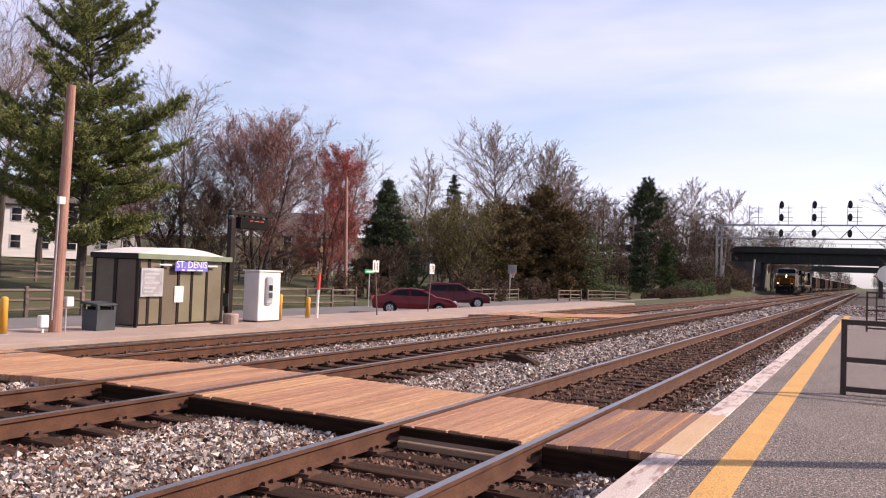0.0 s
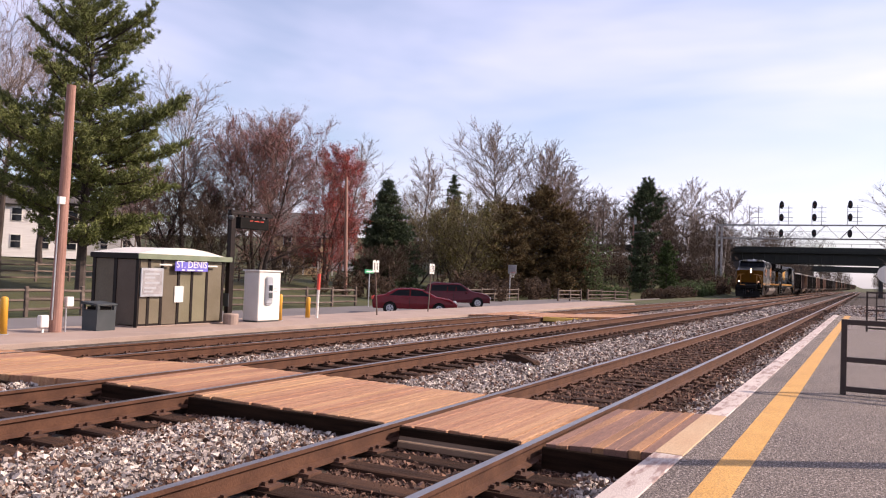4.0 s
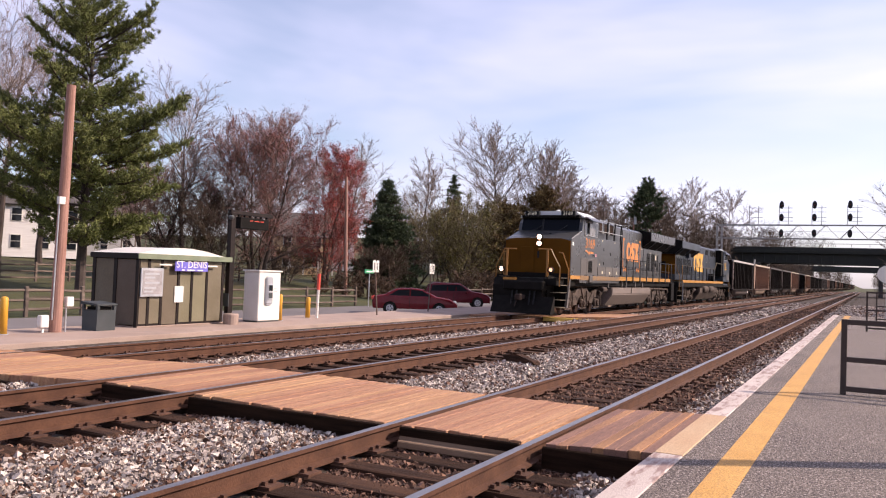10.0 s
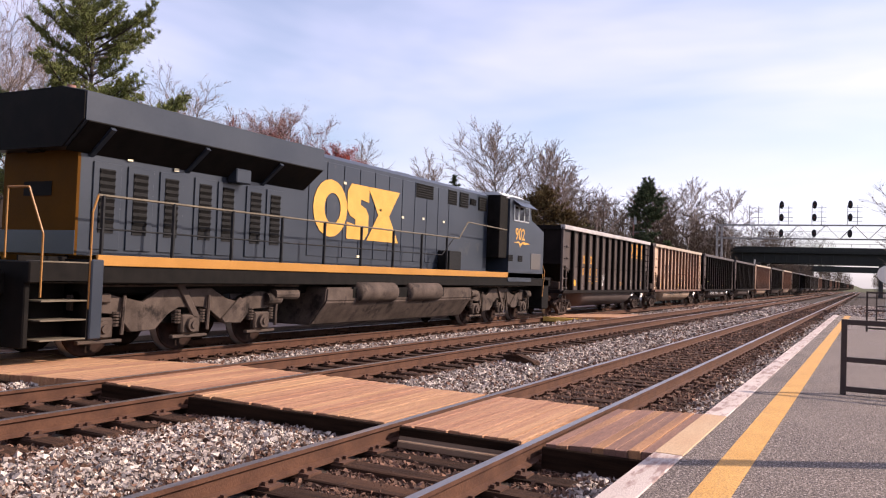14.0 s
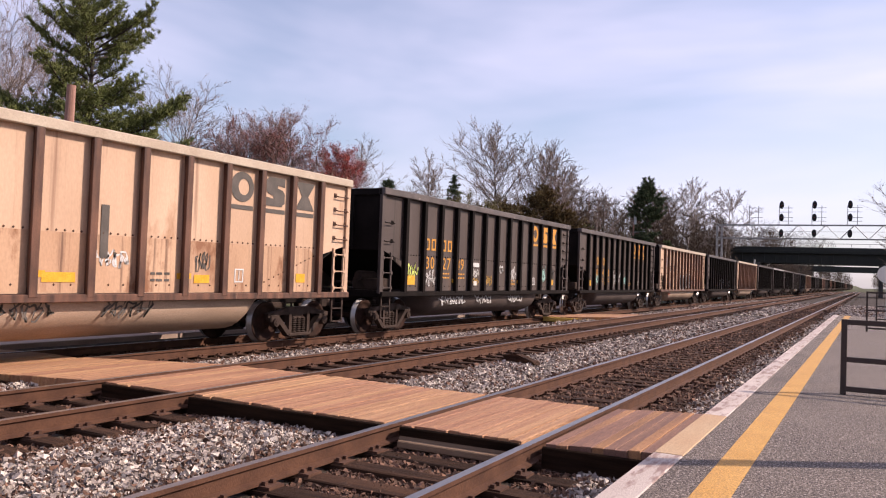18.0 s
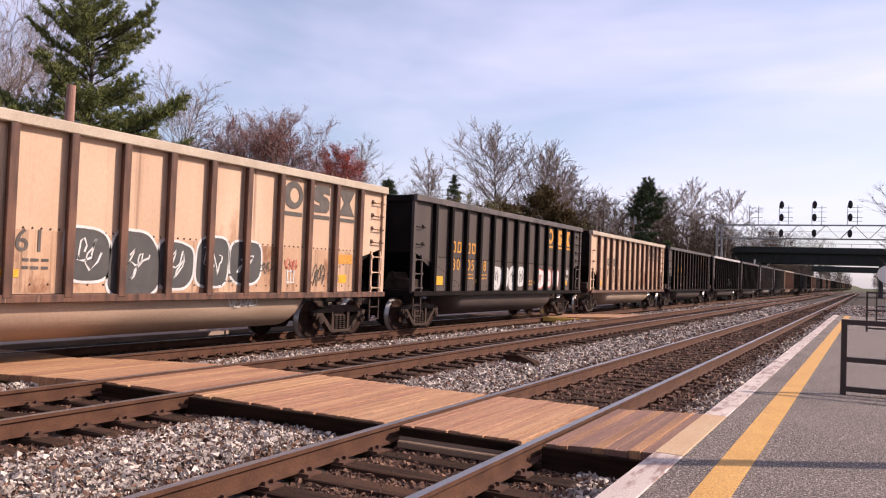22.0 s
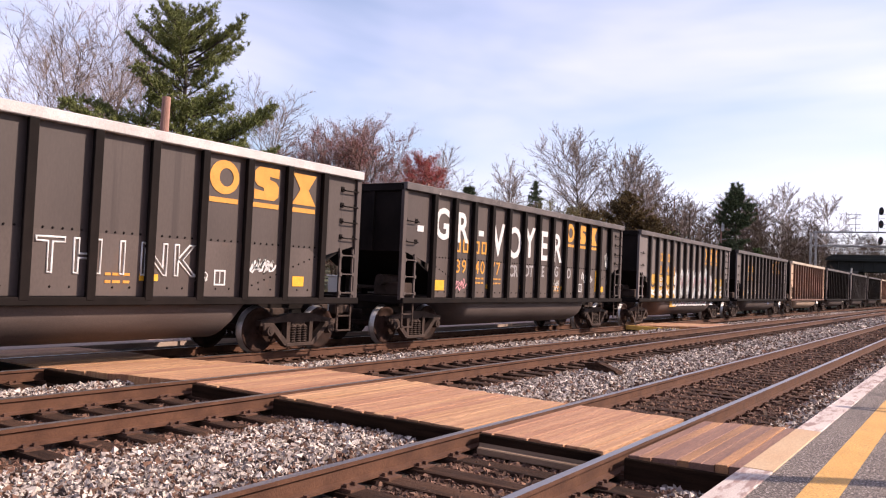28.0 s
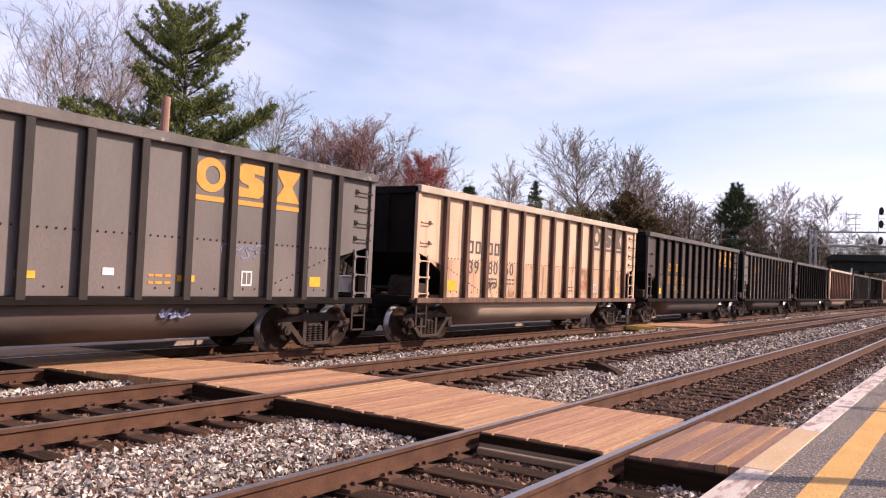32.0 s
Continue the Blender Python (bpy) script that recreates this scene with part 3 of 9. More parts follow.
SIDE_X, RIB_X = 1.46, 1.60
CACHE = {}


def cached(key, make):
    if key not in CACHE:
        CACHE[key] = make()
    return CACHE[key]


def text_mesh(s, size, mat, depth=0.004, bold=0.006):
    cu = bpy.data.curves.new("lettering", "FONT")
    cu.body, cu.size, cu.align_x, cu.align_y, cu.extrude, cu.offset = s, size * 1.38, "CENTER", "CENTER", depth, bold * size
    cu.resolution_u = 3
    ob = bpy.data.objects.new("lettering", cu)
    scene.collection.objects.link(ob)
    me = bpy.data.meshes.new_from_object(ob.evaluated_get(bpy.context.evaluated_depsgraph_get()))
    bpy.data.objects.remove(ob)
    me.materials.clear()
    me.materials.append(M[mat])
    return me


def on_side(ob, x, y, z, sx=1.0):
    """Stand a flat sign drawn in its xy plane against a +x face."""
    ob.matrix_basis = pose(x, y, z, 90, 0, 90) @ Matrix.Diagonal((sx, 1, 1, 1))
    return ob


def flat(bm, pts, d=0.004):
    """A thin plate from an outline in the xy plane."""
    return prism(bm, pts, 2, 0, d)


def ring_pts(cx, cy, rx, ry, n, a0=0, a1=360):
    return [(cx + rx * math.cos(radians(a0 + (a1 - a0) * i / n)), cy + ry * math.sin(radians(a0 + (a1 - a0) * i / n))) for i in range(n + (a1 - a0 < 360))]


def band(bm, outer, inner, d=0.004):
    """A thin closed band between two outlines of the same length."""
    k = len(outer)
    rows = [[bm.verts.new((x, y, z)) for x, y in pts] for pts, z in ((outer, 0), (outer, d), (inner, d), (inner, 0))]
    fs = []
    for a, b in zip(rows, rows[1:] + rows[:1]):
        fs += [bm.faces.new((a[i], a[(i + 1) % k], b[(i + 1) % k], b[i])) for i in range(k)]
    bmesh.ops.recalc_face_normals(bm, faces=fs)
    return bm


def mark_ring(w, h):
    return band(B(), ring_pts(0, 0, w / 2, h / 2, 20), ring_pts(0.06 * w, 0, w * 0.24, h * 0.27, 20))


def mark_blocks(w, h):
    """A rounded block with a bite out of either side."""
    right = [(0.30, -0.50), (0.46, -0.36), (0.46, -0.04), (0.34, 0.08), (0.10, 0.14), (0.10, 0.24), (0.46, 0.20), (0.46, 0.50)]
    return flat(B(), [(x * w, y * h) for x, y in right + [(-x, -y) for x, y in right]])


def mark_waist(w, h):
    return flat(B(), [(-w / 2, -h / 2), (w / 2, -h / 2), (w * 0.17, 0), (w / 2, h / 2), (-w / 2, h / 2), (-w * 0.17, 0)])


def bar(w, h):
    return flat(B(), [(-w / 2, -h / 2), (w / 2, -h / 2), (w / 2, h / 2), (-w / 2, h / 2)])


def scribble(seed, w, h, loops=4, width=0.035, lean=0.25):
    """A tangled spray-can line: a looping ribbon about w by h."""
    rnd = random.Random(seed)
    pts, n = [], loops * 10
    ph = [rnd.uniform(0, 6.28) for _ in range(6)]
    for i in range(n + 1):
        t = i / n
        a = t * loops * 6.283
        x = (t - 0.5) * w * 0.86 + 0.5 * w / loops * (0.8 * math.cos(a + ph[0]) + 0.4 * math.sin(2.3 * a + ph[1]))
        y = h * 0.5 * (0.62 * math.sin(a + ph[2] * 0.2) + 0.34 * math.sin(1.7 * a + ph[3]) + 0.2 * math.cos(3.1 * a + ph[4]))
        pts.append((x + lean * y, max(-h / 2, min(h / 2, y))))
    bm = B()
    left = right = None
    for i in range(n):
        (x0, y0), (x1, y1) = pts[i], pts[i + 1]
        dx, dy = x1 - x0, y1 - y0
        k = math.hypot(dx, dy) or 1
        wd = width * rnd.uniform(0.7, 1.2) / 2
        nx, ny = -dy / k * wd, dx / k * wd
        if left is None:
            left, right = bm.verts.new((x0 + nx, y0 + ny, 0.003)), bm.verts.new((x0 - nx, y0 - ny, 0.003))
        l2, r2 = bm.verts.new((x1 + nx, y1 + ny, 0.003)), bm.verts.new((x1 - nx, y1 - ny, 0.003))
        bm.faces.new((right, r2, l2, left))
        left, right = l2, r2
    return bm


def wobbly(seed, w, h, k=30):
    """A swollen spray-painted letter: a rounded block with soft dents."""
    rnd = random.Random(seed)
    ph, n = rnd.uniform(0, 6.28), rnd.choice((2, 3, 3))
    pts = []
    for i in range(k):
        a = 6.283 * i / k
        c, d = math.cos(a), math.sin(a)
        r = 1 - 0.14 * (1 + math.sin(n * a + ph)) / 2
        pts.append((w / 2 * r * math.copysign(abs(c) ** 0.6, c), h / 2 * (r if d > 0 else 1) * math.copysign(abs(d) ** 0.55, d)))
    return flat(B(), pts, 0.003)


# freight truck: wheels stand on z = 0
def wheelset_mesh(r, gauge=GAUGE):
    bm = B()
    for s in (-1, 1):
        m = Matrix.Translation((s * gauge, 0, 0)) @ Matrix.Rotation(math.pi / 2, 4, "Y") @ (Matrix.Rotation(math.pi, 4, "X") if s > 0 else Matrix())
        lathe(bm, [(0.10, -0.09), (0.16, -0.09), (0.17, -0.03), (r * 0.78, -0.03), (r * 0.84, -0.065), (r * 0.985, -0.065), (r, 0.04), (r + 0.028, 0.045), (r + 0.028, 0.07), (r * 0.84, 0.07), (r * 0.78, 0.03), (0.1, 0.05)], 20, m)
    rod(bm, (-gauge - 0.33, 0, 0), (gauge + 0.33, 0, 0), 0.075, n=12)
    for a in range(3):          # three dust marks' worth of bolts on each hub
        for s in (-1, 1):
            x = s * (gauge + 0.1)
            rod(bm, (x, 0.12 * math.cos(a * 2.09), 0.12 * math.sin(a * 2.09)), (x + s * 0.02, 0.12 * math.cos(a * 2.09), 0.12 * math.sin(a * 2.09)), 0.02, n=6)
    me = mesh_of("wheelset", bm, "wheel", True)
    me.materials.append(M["tread"])
    for f in me.polygons:
        d = math.hypot(f.center.y, f.center.z)
        if d > r * 0.97:
            f.material_index = 1
    return me


WHEELSETS = {}


def add_wheelset(parent, y, r, key):
    w = part("wheelset", cached(("wheelset", r), lambda: wheelset_mesh(r)), None, parent)
    w.location = (0, y, r)
    WHEELSETS.setdefault((key, round(y, 3), r), []).append(w)
    return w


def side_frame_mesh():
    """Cast frame: top member, two slanting members, columns and a spring seat, open between them."""
    bm = B()
    prism(bm, [(-1.10, 0.56), (-1.10, 0.66), (-0.60, 0.74), (-0.34, 0.80), (0.34, 0.80), (0.60, 0.74), (1.10, 0.66), (1.10, 0.56), (0.62, 0.62), (-0.62, 0.62)], 0, -0.06, 0.07)
    for s in (-1, 1):
        prism(bm, [(s * 0.92, 0.60), (s * 0.76, 0.60), (s * 0.30, 0.17), (s * 0.44, 0.15)], 0, -0.05, 0.10)
        box(bm, -0.05, 0.08, s * 0.33 - 0.05, s * 0.33 + 0.05, 0.18, 0.66)
        rod(bm, (0.0, s * 0.89, 0.46), (0.15, s * 0.89, 0.46), 0.11, 0.095, 12)
        box(bm, -0.05, 0.10, s * 0.89 - 0.15, s * 0.89 + 0.15, 0.46, 0.62, 0.02)
        rod(bm, (0.15, s * 0.89, 0.46), (0.165, s * 0.89, 0.46), 0.05, n=8)
    box(bm, -0.08, 0.11, -0.40, 0.40, 0.12, 0.20, 0.015)
    return mesh_of("side_frame", bm, "truck")


def spring_mesh():
    """One coil of a truck's spring nest: a ridged column."""
    prof = [(0.04, 0.20)]
    for i in range(7):
        prof += [(0.052, 0.205 + i * 0.05), (0.078, 0.222 + i * 0.05), (0.052, 0.24 + i * 0.05)]
    return mesh_of("spring", lathe(B(), prof + [(0.04, 0.56)], 8), "truck")


def add_truck(car, y):
    t = part("truck", cached("bolster", lambda: mesh_of("truck", box(box(B(), -1.05, 1.05, -0.22, 0.22, 0.42, 0.74, 0.03), -0.3, 0.3, -0.5, 0.5, 0.62, 0.86, 0.03), "truck")), None, car)
    t.location.y = y
    for s in (-1, 1):
        f = part("side_frame", cached("side_frame", side_frame_mesh), None, t)
        f.matrix_basis = pose(s * 1.02, 0, 0, 0, 0, 0 if s > 0 else 180)
        for dy in (-0.165, 0.0, 0.165):
            part("spring", cached("spring", spring_mesh), None, t).location = (s * 1.05, dy, 0)
        add_wheelset(t, s * 0.89, 0.46, "freight")
    return t


def coupler_mesh():
    bm = box(B(), -0.09, 0.09, 0, 0.55, 0.72, 0.9, 0.02)
    box(bm, -0.16, 0.12, 0.45, 0.72, 0.68, 0.95, 0.04)
    rod(bm, (0.28, 0.0, 0.75), (0.22, 0.45, 0.42), 0.022, n=6)
    return mesh_of("coupler", bm, "truck")


def ladder_mesh():
    bm = B()
    for y in (0.06, 0.47):
        box(bm, -0.02, 0.02, y - 0.03, y + 0.03, 0, 1.05)
    for z in (0.1, 0.5, 0.9):
        rod(bm, (0.03, 0.05, z), (0.03, 0.48, z), 0.016, n=6)
        for y in (0.06, 0.47):
            box(bm, 0, 0.045, y - 0.04, y + 0.04, z - 0.04, z + 0.04)
    return bm


def grab_mesh():
    bm = B()
    rod(bm, (0.09, 0.06, 0), (0.09, 0.50, 0), 0.014, n=6)
    for y in (0.06, 0.50):
        rod(bm, (0, y, 0.04), (0.09, y, 0), 0.014, n=6)
        box(bm, 0, 0.02, y - 0.045, y + 0.045, -0.02, 0.08)
    return bm


def step_mesh():
    bm = B()
    for y in (0, 0.42):
        box(bm, -0.015, 0.015, y - 0.025, y + 0.025, -0.55, 0.1)
    for z in (-0.53, -0.22):
        box(bm, -0.03, 0.03, 0, 0.42, z - 0.015, z + 0.015)
    return bm


def side_sheet_mesh(kind, size):
    e, r0 = HALF[size] - 0.06, -6 * STEP[size]
    pts = [(-e, 3.80), (-e, 2.28), (r0, 1.98), (r0, 1.16), (-r0, 1.16), (-r0, 1.98), (e, 2.28), (e, 3.80)]
    bm = prism(B(), pts, 0, -0.02, 0.0)
    return mesh_of("side_sheet", bm, "car_" + kind)


def rivets_mesh(kind, size):
    bm = B()
    ys = []
    for a in ribs_of(size)[:-1]:
        ys += [a + STEP[size] * (0.127 + 0.149 * i) for i in range(6)]
    for y in ys:
        bmesh.ops.create_cone(bm, cap_ends=True, segments=4, radius1=0.022, radius2=0.014, depth=0.02, matrix=pose(0.01, y, 2.17, 0, 90))
    for y in ys[::2]:
        bmesh.ops.create_cone(bm, cap_ends=True, segments=4, radius1=0.022, radius2=0.014, depth=0.02, matrix=pose(0.01, y, 1.30, 0, 90))
    for s in (-1, 1):
        for i in range(10):
            bmesh.ops.create_cone(bm, cap_ends=True, segments=4, radius1=0.024, radius2=0.014, depth=0.02, matrix=pose(0.03, s * (HALF[size] - 0.10), 2.35 + 0.15 * i, 0, 90))
    for s in (-1, 1):                 # slanting rows over the hidden slope sheets
        for i in range(13):
            bmesh.ops.create_cone(bm, cap_ends=True, segments=4, radius1=0.022, radius2=0.014, depth=0.02, matrix=pose(0.01, s * (ribs_of(size)[-1] - 0.12 - 0.152 * i), 1.98 - 0.055 * i, 0, 90))
    return mesh_of("rivets", bm, "rib_" + kind)


def belly_mesh(kind, size):
    half = [(1.40, 1.12), (1.40, 0.98), (1.385, 0.86), (1.34, 0.74), (1.26, 0.62), (1.14, 0.52), (0.98, 0.43), (0.78, 0.37), (0.5, 0.34)]
    prof = [(-x, z) for x, z in half] + half[::-1]
    bm = B()
    rings = []
    for y, k in ((-4.45, 0.35), (-4.1, 0.86), (-3.95, 1.0), (3.95, 1.0), (4.1, 0.86), (4.45, 0.35)):
        rings.append([bm.verts.new((x * (0.8 + 0.2 * k), y * STEP[size] / 1.02, 1.15 - (1.15 - z) * k)) for x, z in prof])
    for a, b in zip(rings, rings[1:]):
        for i in range(len(prof) - 1):
            bm.faces.new((a[i], a[i + 1], b[i + 1], b[i]))
    bm.faces.new(rings[0])
    bm.faces.new(rings[-1])
    bmesh.ops.recalc_face_normals(bm, faces=bm.faces)
    return mesh_of("tub", bm, "belly_cream" if kind == "cream" else "belly_dark", True)


def add_gondola(kind, chord, label, size):
    """An empty coal gondola: body, ribs, tub, trucks and fittings. Its origin is the middle of the car at rail height."""
    car = empty("coal_gondola", 0, 0, 0)
    tagged(car, label, "freight car", "coal gondolas of the train")
    SIZE_OF[car.name] = size
    half, ribs = HALF[size], ribs_of(size)
    c = lambda key, make: cached((key, kind, size), make)
    rib_mat = "rib_" + kind
    for s in (-1, 1):
        turn = 0 if s > 0 else 180
        part("side_sheet", c("sheet", lambda: side_sheet_mesh(kind, size)), None, car).matrix_basis = pose(s * SIDE_X, 0, 0, 0, 0, turn)
        low = c("lower", lambda: mesh_of("lower_sheet", prism(B(), [(ribs[0], 1.17), (ribs[-1], 1.17), (ribs[-1], 1.96), (ribs[-1] - 0.3, 2.14), (ribs[0] + 0.3, 2.14), (ribs[0], 1.96)], 0, 0.0, 0.003), "lower_" + kind))
        part("lower_sheet", low, None, car).matrix_basis = pose(s * SIDE_X, 0, 0, 0, 0, turn)
        rib = c("rib", lambda: mesh_of("rib", box(box(B(), -0.02, 0.10, -0.03, 0.03, 1.12, 3.74), 0.085, 0.14, -0.075, 0.075, 1.10, 3.72, 0.008), rib_mat))
        for y in ribs:
            part("rib", rib, None, car).location = (s * SIDE_X, y, 0)
            if s < 0:
                car.children[-1].rotation_euler.z = math.pi
        post = c("post", lambda: mesh_of("corner_post", box(B(), -0.03, 0.06, -0.07, 0.07, 1.10, 3.82, 0.008), "car_" + kind))
        for e in (-1, 1):
            part("corner_post", post, None, car).location = (s * (SIDE_X + 0.0), e * (half - 0.07), 0)
        top = cached(("chord", chord, size), lambda: mesh_of("top_chord", box(B(), -0.10, 0.11, -half, half, 3.72, 3.90, 0.015), "chord_" + chord))
        part("top_chord", top, None, car).location.x = s * (SIDE_X + 0.02)
        sill = c("sill", lambda: mesh_of("side_sill", box(B(), -0.12, 0.13, -half + 0.02, half - 0.02, 1.02, 1.15, 0.012), "rib_dark" if kind != "cream" else "rib_cream"))
        part("side_sill", sill, None, car).location.x = s * SIDE_X
        part("rivets", c("rivets", lambda: rivets_mesh(kind, size)), None, car).matrix_basis = pose(s * SIDE_X, 0, 0, 0, 0, turn)
        car.children[-1]["kind"] = "stuff"
    for e in (-1, 1):
        turn = 0 if e > 0 else 180
        # near-black on every car: the ends' shade and coal dust are in the colour
        end = c("end", lambda: mesh_of("end_sheet", box(box(box(box(B(), -1.45, 1.45, -0.03, 0.03, 2.25, 3.84), -1.5, 1.5, -0.08, 0.10, 3.70, 3.88, 0.01), -0.6, -0.48, 0.02, 0.10, 2.25, 3.7), 0.48, 0.6, 0.02, 0.10, 2.25, 3.7), "rib_dark"))
        part("end_sheet", end, None, car).matrix_basis = pose(0, e * (half - 0.10), 0, 0, 0, turn)
        slope = cached("slope", lambda: mesh_of("slope_sheet", tbox(B(), pose(0, -1.15, 1.78, 27), 2.86, 2.55, 0.03), "black"))
        part("slope_sheet", slope, None, car).matrix_basis = pose(0, e * (half - 0.1), 0, 0, 0, turn)
        plat = cached("end_platform", lambda: mesh_of("end_platform", box(box(B(), -1.45, 1.45, -0.06, 0.06, 1.0, 1.18, 0.01), -0.25, 0.25, -1.6, 0.05, 0.82, 1.12, 0.02), "rib_dark"))
        part("end_platform", plat, None, car).matrix_basis = pose(0, e * (half - 0.08), 0, 0, 0, turn)
        part("coupler", cached("coupler", coupler_mesh), None, car).matrix_basis = pose(0, e * (half - 0.05), 0, 0, 0, turn)
        for s in (-1, 1):
            y0 = e * (half - 0.1) - (0.53 if e > 0 else 0)
            lad = c("ladder", lambda: mesh_of("ladder", ladder_mesh(), "car_" + kind))
            part("ladder", lad, None, car).location = (s * (SIDE_X + 0.02), y0, 1.15)
            step = cached("step", lambda: mesh_of("step", step_mesh(), "truck"))
            part("step", step, None, car).location = (s * (SIDE_X + 0.02), y0 + 0.05, 0.98)
            grab = c("grab", lambda: mesh_of("grab_iron", grab_mesh(), rib_mat))
            for z in ((2.48, 2.98) if e < 0 else (2.42, 2.76, 3.10, 3.44)):
                g = part("grab_iron", grab, None, car)
                g.matrix_basis = pose(s * SIDE_X, y0 if s > 0 else y0 + 0.53, z, 0, 0, 0 if s > 0 else 180)
        add_truck(car, e * (half - 1.28))
    cyl = cached("brake", lambda: mesh_of("brake_cylinder", rod(rod(box(B(), 0.3, 1.2, -0.25, 0.25, 1.18, 1.5, 0.03), (0.6, -0.4, 1.55), (0.6, 0.35, 1.55), 0.14, n=10), (0.2, 0, 1.35), (-0.4, 0, 1.35), 0.05, n=8), "truck"))
    part("brake_cylinder", cyl, None, car).location.y = -half + 0.75
    part("tub", c("belly", lambda: belly_mesh(kind, size)), None, car)
    for y, w, h in ((-5.75 + 0.1, 0.44, 0.26), (-3.0, 0.36, 0.12), (-0.9, 0.30, 0.11), (2.1, 0.36, 0.11), (5.55, 0.32, 0.2)):
        on_side(part("reflector", cached(("reflector", w, h), lambda: mesh_of("reflector", bar(w, h), "reflector")), None, car), SIDE_X + 0.008, y * STEP[size] / 1.02, 1.47)
    return car


def letter_car(car, number, mat):
    """Reporting bars, fleet number and the three-shape emblem with underlines."""
    bay = lambda k: bay_y(car, k)
    short = SIZE_OF[car.name] == "short"
    up = 0.40 if "grey" in car["label"] else 0.0      # the grey cars carry their lettering higher
    x = SIDE_X + 0.008
    for k, s in zip((2, 3, 4), number):
        for j, ch in enumerate(s):
            on_side(part("digit", cached(("num", ch, mat), lambda: text_mesh(ch, 0.36, mat)), None, car), x, bay(k) + (0.0 if k < 4 else -0.1) + 0.29 * (j - 0.5), 1.96 + up)
    two = cached(("marks", mat), lambda: mesh_of("reporting_mark", mark_pair(), mat))
    for k in (2, 3):
        on_side(part("reporting_mark", two, None, car), x, bay(k), 2.52 + up)
    for k, make in ((10 - short, mark_ring), (11 - short, mark_blocks), (12 - short, mark_waist)):
        on_side(part("emblem", cached(("emblem", make, mat), lambda: mesh_of("emblem", make(0.68, 0.62), mat)), None, car), x, bay(k), 3.32)
        on_side(part("emblem_bar", cached(("ebar", mat), lambda: mesh_of("emblem_bar", bar(0.66, 0.09), mat)), None, car), x, bay(k), 2.90)
    small = cached(("small", mat), lambda: mesh_of("small_lettering", small_bars(), mat))
    for k, z in ((3, 1.62), (4, 1.62), (8, 1.45)):
        on_side(part("small_lettering", small, None, car), x, bay(k), z)["kind"] = "stuff"
    plate = cached("data_panel", lambda: mesh_of("data_panel", band(bar(0.02, 0.2), [(-0.13, -0.14), (0.13, -0.14), (0.13, 0.14), (-0.13, 0.14)], [(-0.1, -0.11), (0.1, -0.11), (0.1, 0.11), (-0.1, 0.11)]), "paint_white"))
    on_side(part("data_panel", plate, None, car), x, bay(10), 1.5)


def mark_pair():
    bm = B()
    for cx in (-0.19, 0.19):
        band(bm, [(cx - 0.13, -0.17), (cx + 0.13, -0.17), (cx + 0.13, 0.17), (cx - 0.13, 0.17)], [(cx - 0.07, -0.11), (cx + 0.07, -0.11), (cx + 0.07, 0.11), (cx - 0.07, 0.11)])
    return bm


def small_bars():
    bm = B()
    for z in (0.06, -0.06):
        for cx, w in ((-0.17, 0.1), (-0.02, 0.14), (0.16, 0.12)):
            flat(bm, [(cx - w / 2, z - 0.022), (cx + w / 2, z - 0.022), (cx + w / 2, z + 0.022), (cx - w / 2, z + 0.022)])
    return bm


# each car: paint, top chord, fleet number, size, near end along the track at 14.5 s
CARS = [("dark", "white", ("30", "00", "91"), "long", 25.95), ("cream", "cream", ("39", "70", "97"), "long", 42.15), ("dark", "dark", ("30", "27", "89"), "long", 58.42),
        ("dark", "dark", ("30", "34", "18"), "short", 74.70), ("cream", "cream", ("39", "89", "61"), "long", 90.28), ("dark", "dark", ("30", "05", "38"), "long", 106.58),
        ("cream", "cream", ("39", "82", "13"), "long", 122.83), ("dark", "dark", ("30", "11", "30"), "long", 139.12), ("dark", "white", ("30", "01", "77"), "long", 155.62),
        ("dark", "dark", ("39", "40", "77"), "short", 172.00), ("grey", "dark", ("30", "54", "66"), "short", 187.82), ("grey", "dark", ("30", "63", "10"), "short", 203.42),
        ("cream", "cream", ("39", "80", "60"), "long", 219.05), ("dark", "dark", None, "long", 235.3), ("grey", "dark", None, "short", 251.6), ("dark", "dark", None, "long", 267.2), ("cream", "cream", None, "long", 283.5)]
WORDS = {"dark": "sooty brown-black ribbed steel coal gondola with amber lettering and spray-paint tags", "cream": "dusty cream ribbed steel coal gondola with charcoal lettering and rust streaks",
         "grey": "faded grey ribbed steel coal gondola with amber lettering and spray-paint tags"}
TRAIN = []                  # (thing, y at 14.5 s)
for i in range(44):
    if i < len(CARS):
        kind, chord, number, size, near = CARS[i]
    else:
        kind, chord = (("dark", "dark"), ("dark", "dark"), ("cream", "cream"), ("grey", "dark"), ("dark", "dark"))[(i * 7 + i // 4) % 5]
        number, size, near = None, "long", 299.8 + 16.2 * (i - len(CARS))
    car = add_gondola(kind, chord, WORDS[kind], size)
    letter_car(car, number or ("30", "47", "25"), "charcoal" if kind == "cream" else "orange")
    TRAIN.append((car, near + HALF[size]))


